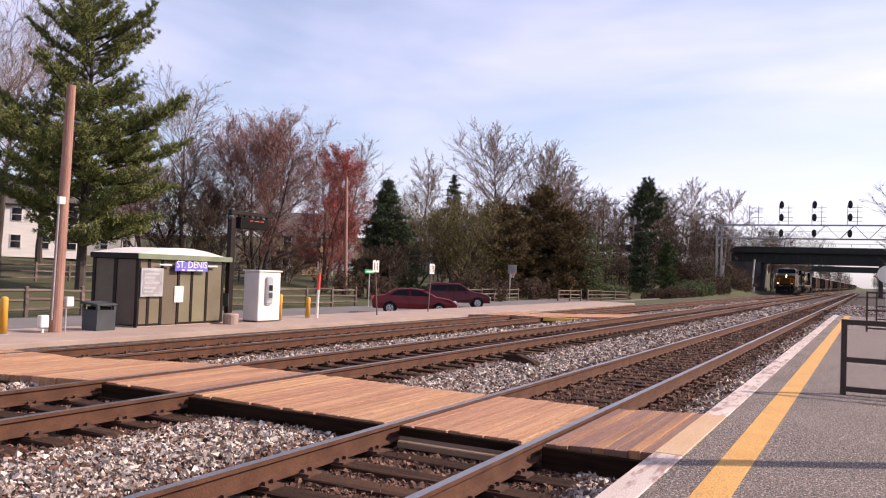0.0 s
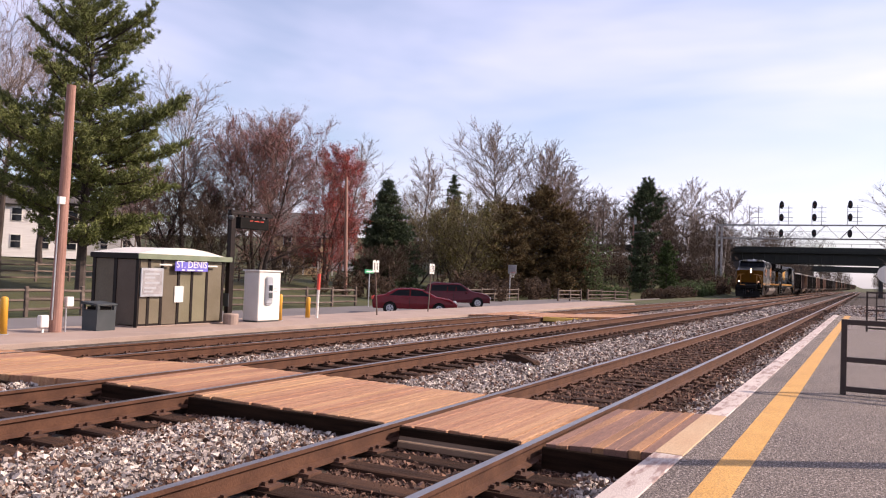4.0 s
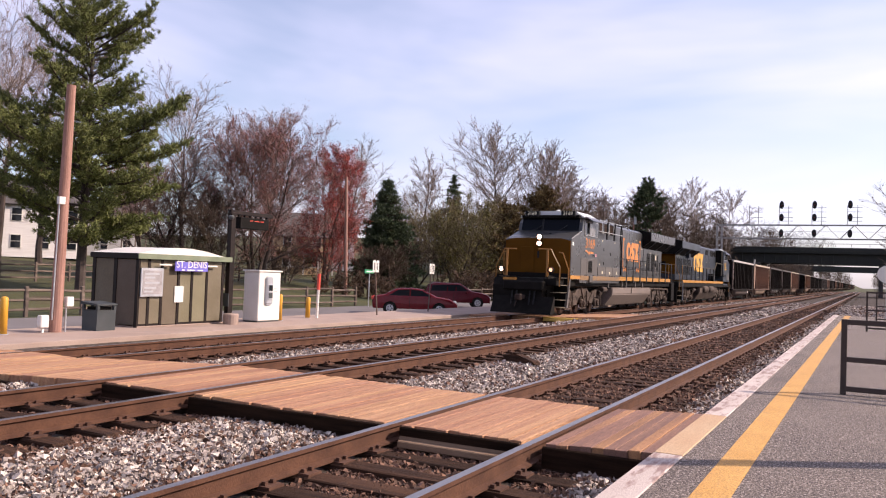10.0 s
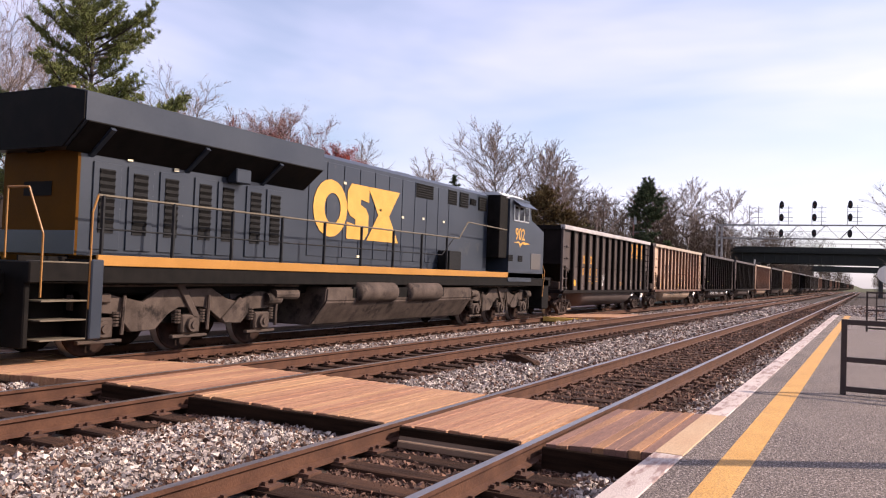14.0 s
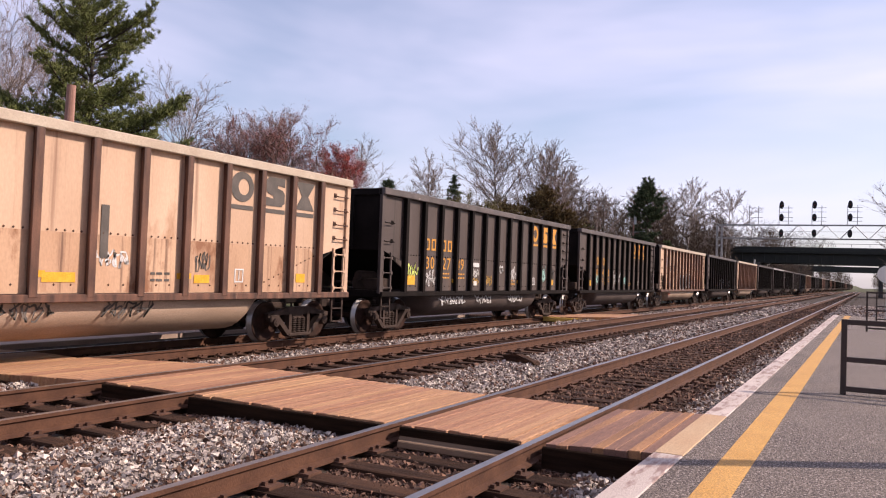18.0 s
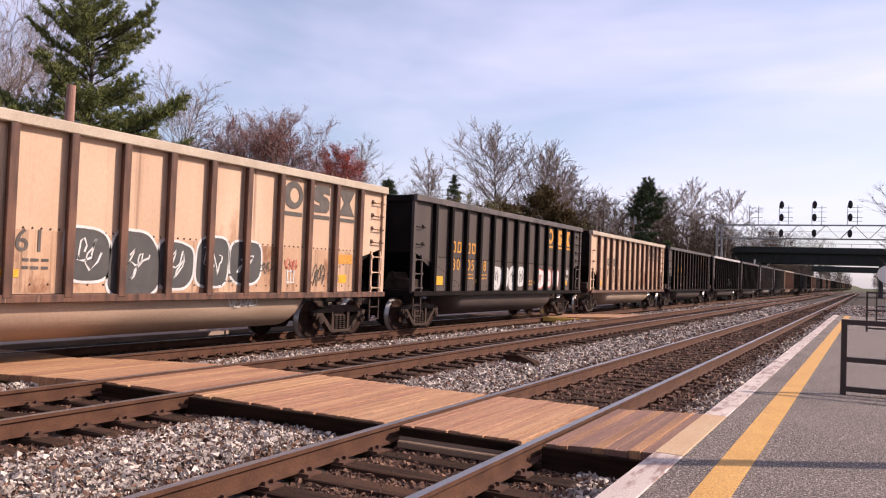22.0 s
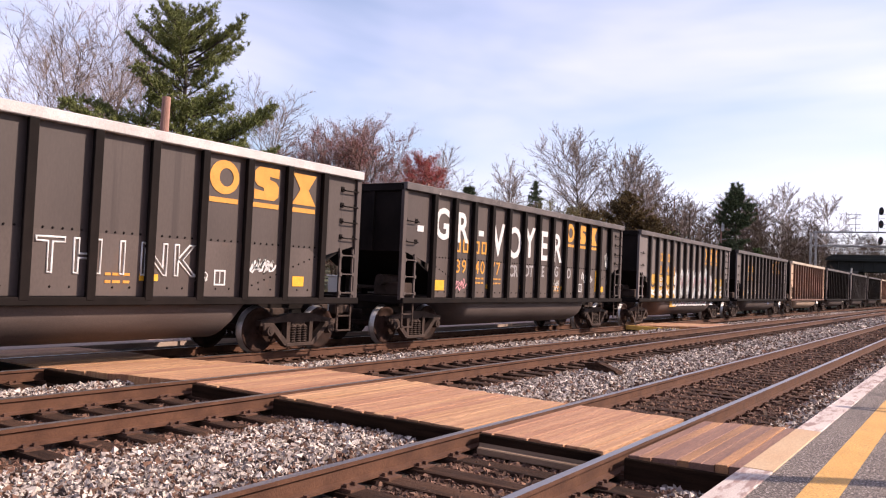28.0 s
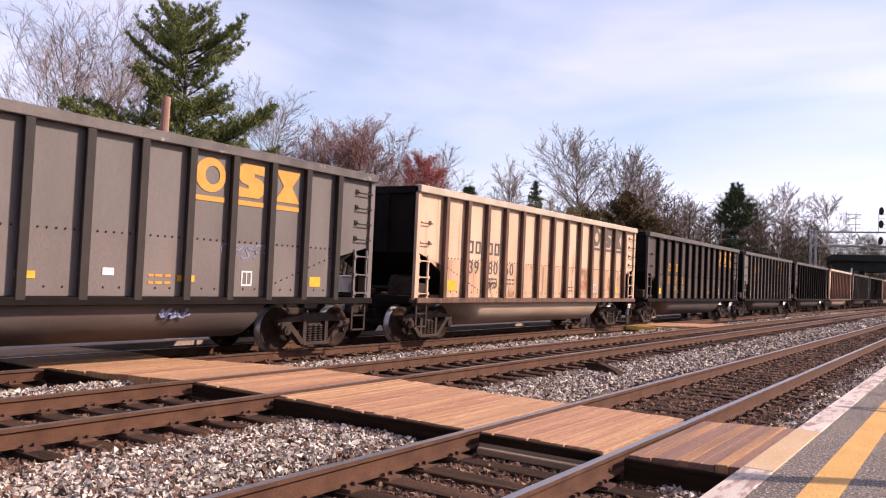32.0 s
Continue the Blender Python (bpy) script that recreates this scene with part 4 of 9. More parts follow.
# ---- locomotives ----
M["loco_grey"] = surface("blue_grey_loco_paint", (0.046, 0.046, 0.048), (0.056, 0.056, 0.057), 0.8, 0.30, 0.0, bump=0, fine=20, stain=(0.085, 0.075, 0.068), stain_at=0.66, stain_scale=0.6, grain_mix=0.04)
M["loco_blue"] = surface("faded_dark_blue_loco_paint", (0.019, 0.025, 0.037), (0.028, 0.035, 0.048), 0.8, 0.34, 0.0, bump=0, fine=20, stain=(0.065, 0.064, 0.063), stain_at=0.64, stain_scale=0.6, grain_mix=0.04)
# far darker than the yellow itself: the nose's shade is put into the colour
M["loco_nose"] = surface("shade_darkened_mustard_paint", (0.072, 0.030, 0.004), (0.095, 0.040, 0.005), 1.0, 0.6, bump=0.05, fine=20, stain=(0.055, 0.026, 0.008), stain_at=0.64, grain_mix=0.04, spec=0.03)
# pale tone paints in the sun caught by the sloped roof facets
M["loco_roof"] = surface("sun_pale_roof", (0.45, 0.45, 0.46), (0.58, 0.58, 0.58), 1.0, 0.5, bump=0.1)
M["sill_yellow"] = surface("amber_sill_stripe", (0.33, 0.145, 0.018), (0.38, 0.175, 0.028), 1.5, 0.5, bump=0.05, stain=(0.230, 0.109, 0.024), stain_at=0.68, stain_scale=2.5)
M["tank"] = surface("dusty_fuel_tank_paint", (0.125, 0.094, 0.078), (0.165, 0.128, 0.108), 1.0, 0.55, bump=0.1, fine=25, stain=(0.061, 0.044, 0.035), stain_at=0.62, stain_scale=0.7)
M["loco_truck"] = surface("dust_coated_truck_casting", (0.048, 0.034, 0.027), (0.092, 0.068, 0.056), 3, 0.8, bump=0.3, stain=(0.018, 0.013, 0.011), stain_at=0.55, stain_scale=2.0, spec=0.15)
# brown dust, and the ballast's warm bounce light put into the colour too
M["loco_dust_bounce"] = surface("dust_and_bounce_brown_loco_paint", (0.075, 0.066, 0.06), (0.11, 0.095, 0.084), 0.9, 0.45, bump=0, fine=20, stain=(0.056, 0.054, 0.053), stain_at=0.6, stain_scale=1.1, stretch=(1, 0.6, 1), grain_mix=0.05)
M["stripe_worn"] = surface("dirt_faded_amber_stripe", (0.15, 0.095, 0.055), (0.25, 0.135, 0.045), 1.6, 0.5, bump=0, stain=(0.11, 0.092, 0.08), stain_at=0.56, stain_scale=1.6, stretch=(1, 0.7, 2))
M["step_steel"] = surface("worn_step_edge", (0.12, 0.1, 0.075), (0.18, 0.15, 0.11), 4, 0.5, 0.3, bump=0.1, spec=0.2)
M["grille"] = surface("black_louvre", (0.006, 0.006, 0.006), (0.014, 0.013, 0.013), 6, 0.6, bump=0.3, spec=0.15)
M["win_frame"] = surface("bright_window_frame", (0.4, 0.4, 0.4), (0.5, 0.5, 0.5), 4, 0.35, 0.5, bump=0.0)
M["hand_yellow"] = surface("amber_handrail_paint", (0.26, 0.115, 0.022), (0.30, 0.14, 0.03), 4, 0.5, bump=0.0)
M["rail_black"] = surface("black_handrail_paint", (0.012, 0.012, 0.013), (0.025, 0.025, 0.026), 4, 0.5, bump=0.0, spec=0.12)
M["lamp_on"] = surface("lit_headlight_lens", (0.9, 0.8, 0.7), (1, 0.9, 0.8), 4, 0.3, bump=0, glow=(1.0, 0.62, 0.42, 7.0))
M["lamp_dim"] = surface("dim_signal_lens", (0.7, 0.35, 0.25), (0.8, 0.45, 0.3), 4, 0.3, bump=0, glow=(1.0, 0.5, 0.3, 1.2))
M["placard"] = surface("white_placard", (0.75, 0.73, 0.7), (0.85, 0.83, 0.8), 6, 0.5, bump=0)
M["placard_warm"] = surface("cream_enamel_digits", (0.62, 0.55, 0.38), (0.72, 0.64, 0.45), 6, 0.5, bump=0)
M["blind"] = surface("grey_blind_behind_glass", (0.10, 0.092, 0.092), (0.17, 0.155, 0.15), 4, 0.2, bump=0)
M["louvre_brown"] = surface("rust_brown_louvre", (0.035, 0.02, 0.014), (0.06, 0.036, 0.026), 6, 0.6, bump=0.3, spec=0.15)
M["orange_bright"] = surface("orange_loco_lettering", (0.5, 0.165, 0.035), (0.55, 0.2, 0.05), 4, 0.5, bump=0.0)
M["gold"] = surface("gold_loco_lettering", (0.518, 0.264, 0.040), (0.576, 0.317, 0.059), 3, 0.55, bump=0.0, stain=(0.360, 0.198, 0.053), stain_at=0.7, stain_scale=3)


def loco_truck(loco, y):
    """Three-axle truck: frame with stepped outline, axle boxes, brake cylinders, springs and wheels."""
    t = part("truck", cached("loco_bolster", lambda: mesh_of("truck", box(B(), -1.0, 1.0, -2.3, 2.3, 0.55, 0.95, 0.03), "black")), None, loco)
    t.location.y = y
    prof = [(-2.65, 0.86), (-2.65, 1.12), (-2.1, 1.16), (-1.5, 1.05), (-1.15, 0.98), (-0.75, 1.20), (0.55, 1.24), (1.0, 1.02), (1.35, 0.95), (1.9, 1.16), (2.65, 1.14), (2.65, 0.88),
            (2.3, 0.80), (1.75, 0.78), (1.45, 0.50), (0.95, 0.52), (0.55, 0.78), (0.3, 0.86), (-0.3, 0.86), (-0.55, 0.74), (-0.85, 0.46), (-1.4, 0.44), (-1.7, 0.76), (-2.3, 0.82)]

    def frame_mesh():
        bm = prism(B(), prof, 0, -0.06, 0.07)
        bmesh.ops.bevel(bm, geom=list(bm.edges), offset=0.014, segments=1, affect="EDGES")
        tbox(bm, pose(0.09, -0.1, 1.02, 35), 0.06, 0.16, 0.9, 0.02)
        tbox(bm, pose(0.09, 1.15, 0.78, -50), 0.06, 0.14, 0.7, 0.02)
        box(bm, 0.02, 0.14, -2.5, -1.9, 0.98, 1.14, 0.02)
        rod(bm, (0.10, -2.6, 1.06), (0.10, -2.15, 1.06), 0.13, n=14)
        rod(bm, (0.10, 2.15, 1.0), (0.10, 2.6, 1.0), 0.13, n=14)
        rod(bm, (0.08, -2.5, 1.27), (0.08, 2.4, 1.30), 0.02, n=6)
        for yy in (-2.06, 0.0, 2.06):
            rod(bm, (0.12, yy + 0.45, 1.1), (0.16, yy + 0.38, 0.42), 0.035, n=6)
        return mesh_of("side_frame", bm, "loco_truck")

    def box_mesh():
        bm = box(B(), -0.04, 0.10, -0.24, 0.24, 0.36, 0.72, 0.03)
        rod(bm, (0.05, 0, 0.53), (0.17, 0, 0.53), 0.16, 0.14, 16)
        rod(bm, (0.17, 0, 0.53), (0.20, 0, 0.53), 0.07, n=10)
        for dy in (-0.32, 0.32):
            for i in range(5):
                bmesh.ops.create_cone(bm, cap_ends=True, segments=10, radius1=0.085, radius2=0.085, depth=0.035, matrix=pose(0.02, dy, 0.58 + i * 0.055))
        box(bm, -0.02, 0.08, -0.45, 0.45, 0.28, 0.34, 0.01)
        return mesh_of("axle_box", bm, "loco_truck")

    for s in (-1, 1):
        f = part("side_frame", cached("loco_frame", frame_mesh), None, t)
        f.matrix_basis = pose(s * 1.10, 0, 0, 0, 0, 0 if s > 0 else 180)
        for yy in (-2.06, 0.0, 2.06):
            a = part("axle_box", cached("loco_axle_box", box_mesh), None, t)
            a.matrix_basis = pose(s * 1.12, yy, 0, 0, 0, 0 if s > 0 else 180)
    for yy in (-2.06, 0.0, 2.06):
        add_wheelset(t, yy, 0.53, "loco")
    return t


def louvre(w, h, n=8):
    bm = box(B(), -w / 2, w / 2, -h / 2, h / 2, -0.01, 0.006)
    for i in range(n):
        z = -h / 2 + h * (i + 0.5) / n
        tbox(bm, pose(0, z, 0.012, 25), w * 0.94, h / n * 0.7, 0.012)
    return bm


def tank_mesh(y0, y1):
    w = 1.52
    prof = [(-w, 1.26), (-w, 0.92), (-1.12, 0.34), (1.12, 0.34), (w, 0.92), (w, 1.26)]
    bm = B()
    rings = [[bm.verts.new((x, y, z)) for x, z in prof] for y in (y0, y1)]
    for v in rings[0]:
        v.co.y += 0.35 * (1.26 - v.co.z) * -0.4 + 0.14
    k = len(prof)
    for i in range(k):
        bm.faces.new((rings[0][i], rings[0][(i + 1) % k], rings[1][(i + 1) % k], rings[1][i]))
    bm.faces.new(rings[0][::-1])
    bm.faces.new(rings[1])
    bmesh.ops.recalc_face_normals(bm, faces=bm.faces)
    bmesh.ops.bevel(bm, geom=list(bm.edges), offset=0.04, segments=2, affect="EDGES")
    return bm


def handrail(loco, pts, mat, r=0.019):
    bm = B()
    for a, b in zip(pts, pts[1:]):
        rod(bm, a, b, r, n=6)
    return part("handrail", bm, mat, loco)


def lamp_tube(ro, ri, depth, m):
    """An open lamp housing; its lens sits deep inside."""
    return lathe(B(), [(0.01, 0.0), (ro, 0.0), (ro, depth), (ri, depth), (ri, 0.03), (0.01, 0.03)], 16, m)


def steps(loco, x, y0, y1, mat):
    """Stair well at a corner: cheeks and five treads."""
    s = part("step_well", box(box(B(), x - 0.62, x - 0.58, y0, y1, 0.42, 1.75), x - 0.6, x, y1 - 0.03, y1 + 0.02, 0.40, 1.72), "black", loco)
    for i in range(5):
        z = 0.42 + 0.31 * i
        part("tread", box(B(), x - 0.5 + 0.02 * i, x, y0 + 0.02, y1 - 0.03, z - 0.012, z + 0.012, 0.003), mat, s)
    return s


def add_loco_lead():
    """Lead engine, nose towards -y. y = 0 is the front end of its amber stripe; the near side is +x."""
    L = empty("diesel_locomotive", 0, 0, 0)
    tagged(L, "dark grey six-axle diesel locomotive with mustard nose and lit headlights", "locomotive", "locomotives of the train")
    part("underframe", box(box(B(), -1.36, 1.36, -1.25, 20.9, 1.32, 1.62, 0.02), -0.9, 0.9, -1.6, 21.2, 1.1, 1.5, 0.05), "black", L)
    for s in (-1, 1):
        part("sill_stripe", box(B(), s * 1.50 - 0.03, s * 1.50 + 0.03, 7.68, 19.85, 1.62, 1.82, 0.006), "sill_yellow", L)
        part("sill_stripe", box(B(), s * 1.525 - 0.012, s * 1.525 + 0.012, 0.0, 1.30, 1.63, 1.79, 0.004), "sill_yellow", L)
        part("worn_stripe", box(B(), s * 1.53 - 0.012, s * 1.53 + 0.012, 1.32, 7.64, 1.60, 1.80, 0.004), "stripe_worn", L, "dirt-faded amber stripe")
    # one body side from the nose to the back of the cab, with a sloped nose top
    side = [(0.0, 1.62), (0.04, 3.30), (0.10, 3.36), (1.40, 3.76), (1.62, 4.40), (1.72, 4.48), (3.86, 4.48), (3.86, 1.47), (1.30, 1.47), (1.22, 1.62)]
    bm = prism(B(), side, 0, -1.52, 1.52)
    bmesh.ops.bevel(bm, geom=[e for e in bm.edges if abs(e.verts[0].co.x - e.verts[1].co.x) < 0.01 and all(v.co.z > 4.35 for v in e.verts)], offset=0.14, segments=2, affect="EDGES")
    part("cab", bm, "loco_grey", L)
    part("nose_front", prism(B(), [(-1.50, 1.66), (1.50, 1.66), (1.50, 3.27), (1.1, 3.37), (-1.1, 3.37), (-1.50, 3.27)], 1, -0.05, -0.004), "loco_nose", L, "mustard nose face with its shade put into the colour")
    part("nose_band", box(B(), -1.49, 1.49, -0.075, -0.052, 1.66, 1.86, 0.004), "black", L)
    part("nose_door", box(B(), -0.75, -0.12, -0.085, -0.052, 1.90, 3.0, 0.01), "loco_nose", L)
    part("nose_latch", box(B(), 0.02, 0.10, -0.085, -0.052, 2.5, 2.8, 0.01), "rail_black", L)
    part("nose_rim", tbox(B(), pose(1.505, 0.75, 3.575, 17.1), 0.03, 1.36, 0.035), "win_frame", L, "bright edge of the nose top")
    part("roof_panel", prism(B(), [(-1.54, 4.42), (-1.06, 4.70), (1.06, 4.70), (1.54, 4.42), (1.48, 4.38), (-1.48, 4.38)], 1, 1.70, 3.88), "loco_roof", L, "cab roof with the sun's brightness put into its pale colour")
    part("windshield", tbox(B(), pose(0, 1.495, 4.075, -18.5), 2.74, 0.03, 0.60, 0.01), "glass_dark", L, "wide black windshield")
    part("windshield_bar", tbox(B(), pose(-0.35, 1.475, 4.075, -18.5), 0.09, 0.03, 0.62), "rail_black", L)
    part("visor", box(B(), -1.38, 1.38, 1.42, 1.75, 4.36, 4.50, 0.02), "black", L)
    for x in (0.86, -0.86):
        nb = part("number_board", box(B(), x - 0.33, x + 0.33, 1.36, 1.60, 4.44, 4.68, 0.015), "rail_black", L, "black number board")
        n = part("board_number", cached("board", lambda: text_mesh("3169", 0.165, "placard_warm")), None, nb)
        n.matrix_basis = pose(x, 1.357, 4.56, 90, 0, 0)
    part("antenna", lathe(B(), [(0.10, 4.7), (0.10, 4.76), (0.04, 4.8)], 12, pose(0.1, 2.2, 0)), "placard", L)
    for x in (-0.55, 0.65):
        part("wiper", tbox(B(), pose(x, 1.33, 3.90, -18.5, 55), 0.03, 0.02, 0.5), "rail_black", L)
    # cab side glazing
    for y0, y1, pane in ((1.80, 2.18, "glass"), (2.24, 2.70, "blind"), (2.70, 3.16, "blind"), (3.22, 3.64, "glass")):
        f = part("cab_window", box(B(), 1.50, 1.556, y0, y1, 3.60, 4.28, 0.01), "win_frame", L)
        part("pane", box(B(), 1.55, 1.562, y0 + 0.04, y1 - 0.04, 3.64, 4.24), pane, f)
    part("mirror", box(B(), 1.56, 1.62, 2.19, 2.25, 3.70, 4.20, 0.01), "rail_black", L)
    part("awning", tbox(B(), pose(1.70, 2.72, 4.36, 0, 30), 0.42, 1.75, 0.02), "loco_grey", L)
    for y0, y1, z0, z1 in ((1.36, 3.82, 1.84, 2.60), (2.20, 3.10, 1.90, 2.56)):
        part("side_hatch", box(B(), 1.522, 1.532 + 0.006 * (y1 - y0 < 1), y0, y1, z0, z1, 0.004), "loco_dust_bounce", L, "dusty access panel with warm ballast bounce in its colour")
    on_side(part("grille", louvre(0.50, 0.52, 9), "grille", L), 1.545, 2.68, 2.22)
    part("step_bracket", box(B(), 1.53, 1.60, 2.5, 3.0, 1.50, 1.80, 0.02), "loco_dust_bounce", L)
    on_side(part("fleet_number", text_mesh("3169", 0.46, "orange_bright"), None, L), 1.523, 2.66, 3.25, 1.12)
    on_side(part("flash", flat(B(), [(-0.7, 0.06), (-0.42, 0.11), (-0.18, -0.01), (-0.12, 0.07), (0.10, 0.0), (0.16, 0.06), (0.72, 0.02), (0.2, -0.06), (0.14, -0.01), (-0.12, -0.12), (-0.2, -0.04), (-0.42, 0.02)]), "orange_bright", L), 1.523, 2.60, 2.86)
    on_side(part("placard", bar(0.15, 0.16), "placard", L), 1.522, 0.26, 3.16)
    on_side(part("flag_decal", bar(0.17, 0.12), "paint_pink", L), 1.523, 3.55, 2.76)
    on_side(part("door_slot", bar(0.3, 0.06), "grille", L), 1.523, 3.2, 2.74)
    # wide equipment section behind the cab
    part("equipment_case", box(B(), -1.50, 1.50, 3.88, 7.66, 1.47, 3.60, 0.02), "loco_grey", L)
    part("upper_hood", prism(B(), [(-1.30, 3.58), (-1.30, 4.36), (-1.0, 4.54), (1.0, 4.54), (1.30, 4.36), (1.30, 3.58)], 1, 3.88, 8.25), "loco_grey", L)
    for i in range(3):
        y = 3.94 + 1.24 * i
        d = part("case_door", box(B(), 1.502, 1.518, y, y + 1.21, 1.84, 2.26, 0.004), "loco_dust_bounce", L, "dusty lower case door with warm ballast bounce in its colour")
        on_side(part("placard", bar(0.12, 0.12), "placard_warm", L), 1.52, y + 0.7, 1.98)
    for y, z in ((4.86, 3.10), (4.86, 2.42), (6.0, 2.9)):
        part("latch", box(B(), 1.50, 1.515, y - 0.015, y + 0.015, z - 0.07, z + 0.07), "rail_black", L)
    for y0, y1 in ((4.22, 5.02), (5.24, 5.98), (6.18, 6.98)):
        g = part("grille", prism(B(), [(1.30, 3.90), (1.335, 3.90), (1.335, 4.40), (1.30, 4.40)], 1, y0, y1), "rail_black", L, "louvred grille between pale uprights")
        on_side(part("louvre", louvre(y1 - y0 - 0.12, 0.44, 6), "louvre_brown", g), 1.338, (y0 + y1) / 2, 4.15)
        for y in (y0, y1):
            part("grille_post", box(B(), 1.33, 1.365, y - 0.03, y + 0.03, 3.86, 4.44, 0.005), "win_frame", g, "pale upright bar")
    for y in (4.02, 5.50, 6.78, 7.95):
        part("rail_post", tbox(B(), pose(1.46, y, 3.92, 0, 3), 0.06, 0.13, 1.15, 0.01), "rail_black", L)
    for z, r in ((4.46, 0.02), (3.94, 0.02)):
        handrail(L, [(1.49, 3.95, z), (1.49, 8.1, z)], "win_frame", r)
    on_side(part("grille", louvre(0.62, 0.46, 6), "grille", L), 1.01, 8.95, 4.18)
    # long hood
    part("long_hood", prism(B(), [(-0.98, 1.80), (-0.98, 4.40), (-0.8, 4.53), (0.8, 4.53), (0.98, 4.40), (0.98, 1.80)], 1, 7.66, 19.3), "loco_grey", L)
    part("hood_end", box(B(), -0.97, 0.97, 19.3, 19.36, 1.8, 4.2, 0.02), "loco_nose", L)
    for i in range(6):
        y = 9.9 + 0.73 * i
        part("hood_door", box(B(), 0.982, 1.0, y, y + 0.70, 2.0, 4.30, 0.006), "loco_grey", L)
    for i in range(4):
        y = 14.6 + 1.15 * i
        part("hood_door", box(B(), 0.982, 1.0, y, y + 1.10, 2.0, 3.5, 0.006), "loco_grey", L)
    for y in (15.5, 15.95, 16.65, 17.1, 18.1):
        on_side(part("grille", louvre(0.30, 1.05, 9), "grille", L), 1.004, y, 2.78)
    part("fan_door", box(B(), 1.0, 1.02, 17.35, 17.85, 2.1, 3.4, 0.01), "loco_dust_bounce", L)
    part("hatch_wheel", lathe(B(), [(0.14, 0), (0.20, 0.01), (0.20, 0.04), (0.14, 0.05)], 14, pose(1.02, 17.6, 2.72, 0, 90)), "rail_black", L)
    on_side(part("placard", bar(0.22, 0.28), "placard_warm", L), 1.023, 17.55, 3.1)
    wing = [(-1.52, 4.02), (-1.52, 4.50), (-0.9, 4.62), (0.9, 4.62), (1.52, 4.50), (1.52, 4.02), (1.0, 3.62), (-1.0, 3.62)]
    part("radiator_wing", prism(B(), wing, 1, 14.25, 20.7), "loco_grey", L)
    part("wing_soffit", prism(B(), [(1.53, 4.00), (1.53, 4.02), (0.99, 3.60), (0.99, 3.57)], 1, 14.3, 20.6), "black", L)
    part("wing_end", prism(B(), [(-1.0, 3.62), (1.0, 3.62), (1.50, 4.03), (1.50, 4.49), (0.9, 4.61), (-0.9, 4.61), (-1.50, 4.49), (-1.50, 4.03)], 1, 14.22, 14.248), "black", L)
    for y in (15.4, 17.4, 19.4):
        part("wing_brace", tbox(B(), pose(1.24, y, 3.76, 0, 52), 0.06, 0.10, 0.7), "loco_grey", L)
    for y, w, h in ((9.3, 0.5, 0.10), (11.2, 1.2, 0.13), (12.6, 1.0, 0.10)):
        part("roof_fitting", box(B(), -w / 2, w / 2, y - 0.35, y + 0.35, 4.52, 4.53 + h, 0.03), "black", L)
    for y in (9.75, 9.95, 10.15):
        part("horn", rod(B(), (0.35, y - 0.2, 4.62), (0.35, y + 0.15, 4.62), 0.03, 0.09, 10), "black", L)
    part("conduit", rod(rod(B(), (1.01, 9.72, 1.9), (1.01, 9.72, 4.35), 0.025, n=6), (1.01, 9.82, 1.9), (1.01, 9.82, 4.35), 0.025, n=6), "rail_black", L)
    handrail(L, [(1.02, 8.95, 3.95), (1.05, 9.7, 3.0)], "rail_black", 0.016)
    # emblem on the hood: bracketed ring, bitten block and waist
    x = 1.004
    for make, y, w in ((mark_ring, 11.24, 0.95), (mark_blocks, 12.10, 0.78), (mark_waist, 12.94, 0.96)):
        on_side(part("emblem", make(w, 1.04), "orange_bright", L), x, y, 3.24)
    for y, sg in ((10.12, 1), (13.72, -1)):
        on_side(part("emblem_bar", bar(0.10, 1.62), "orange_bright", L), x, y, 3.14)
        on_side(part("emblem_bar", bar(0.20, 0.12), "orange_bright", L), x, y + sg * 0.15, 3.89)
        for k in (0.1, 0.5):
            on_side(part("emblem_dot", flat(B(), ring_pts(0, 0, 0.13, 0.12, 8)), "orange_bright", L), x, y + sg * (0.1 + k), 2.24)
    for y, z in ((4.6, 3.5), (6.7, 3.5), (4.2, 2.36), (9.35, 3.6), (9.35, 3.42), (12.9, 3.95), (14.1, 3.5), (13.95, 2.3), (16.2, 3.35), (17.95, 3.3), (15.1, 2.6)):
        on_side(part("placard", cached("placard", lambda: mesh_of("placard", bar(0.12, 0.065), "placard_warm")), None, L), 1.506 if y < 7.6 else x, y, z)
    for i in range(9):
        part("latch", box(B(), 1.0, 1.015, 9.92 + 0.73 * i - 0.02, 9.92 + 0.73 * i + 0.02, 2.30, 2.42), "rail_black", L)
    # walkway railing
    for s in (-1, 1):
        for y in (8.94, 10.27, 11.76, 13.25, 14.77, 16.37, 18.0, 19.6):
            part("stanchion", box(B(), s * 1.55 - 0.015, s * 1.55 + 0.015, y - 0.08, y + 0.08, 1.54, 2.76), "rail_black", L)
        handrail(L, [(s * 1.47, 7.66, 2.76), (s * 1.47, 20.0, 2.76)], "rail_black", 0.022)
        handrail(L, [(s * 1.47, 8.2, 2.25), (s * 1.47, 19.8, 2.25)], "rail_black", 0.016)
        handrail(L, [(s * 1.47, 19.8, 2.76), (s * 1.5, 20.15, 2.5), (s * 1.5, 20.25, 0.9)], "rail_black")
        # front corner
        steps(L, s * 1.5 if s > 0 else -0.9, -1.10, -0.25, "step_steel")
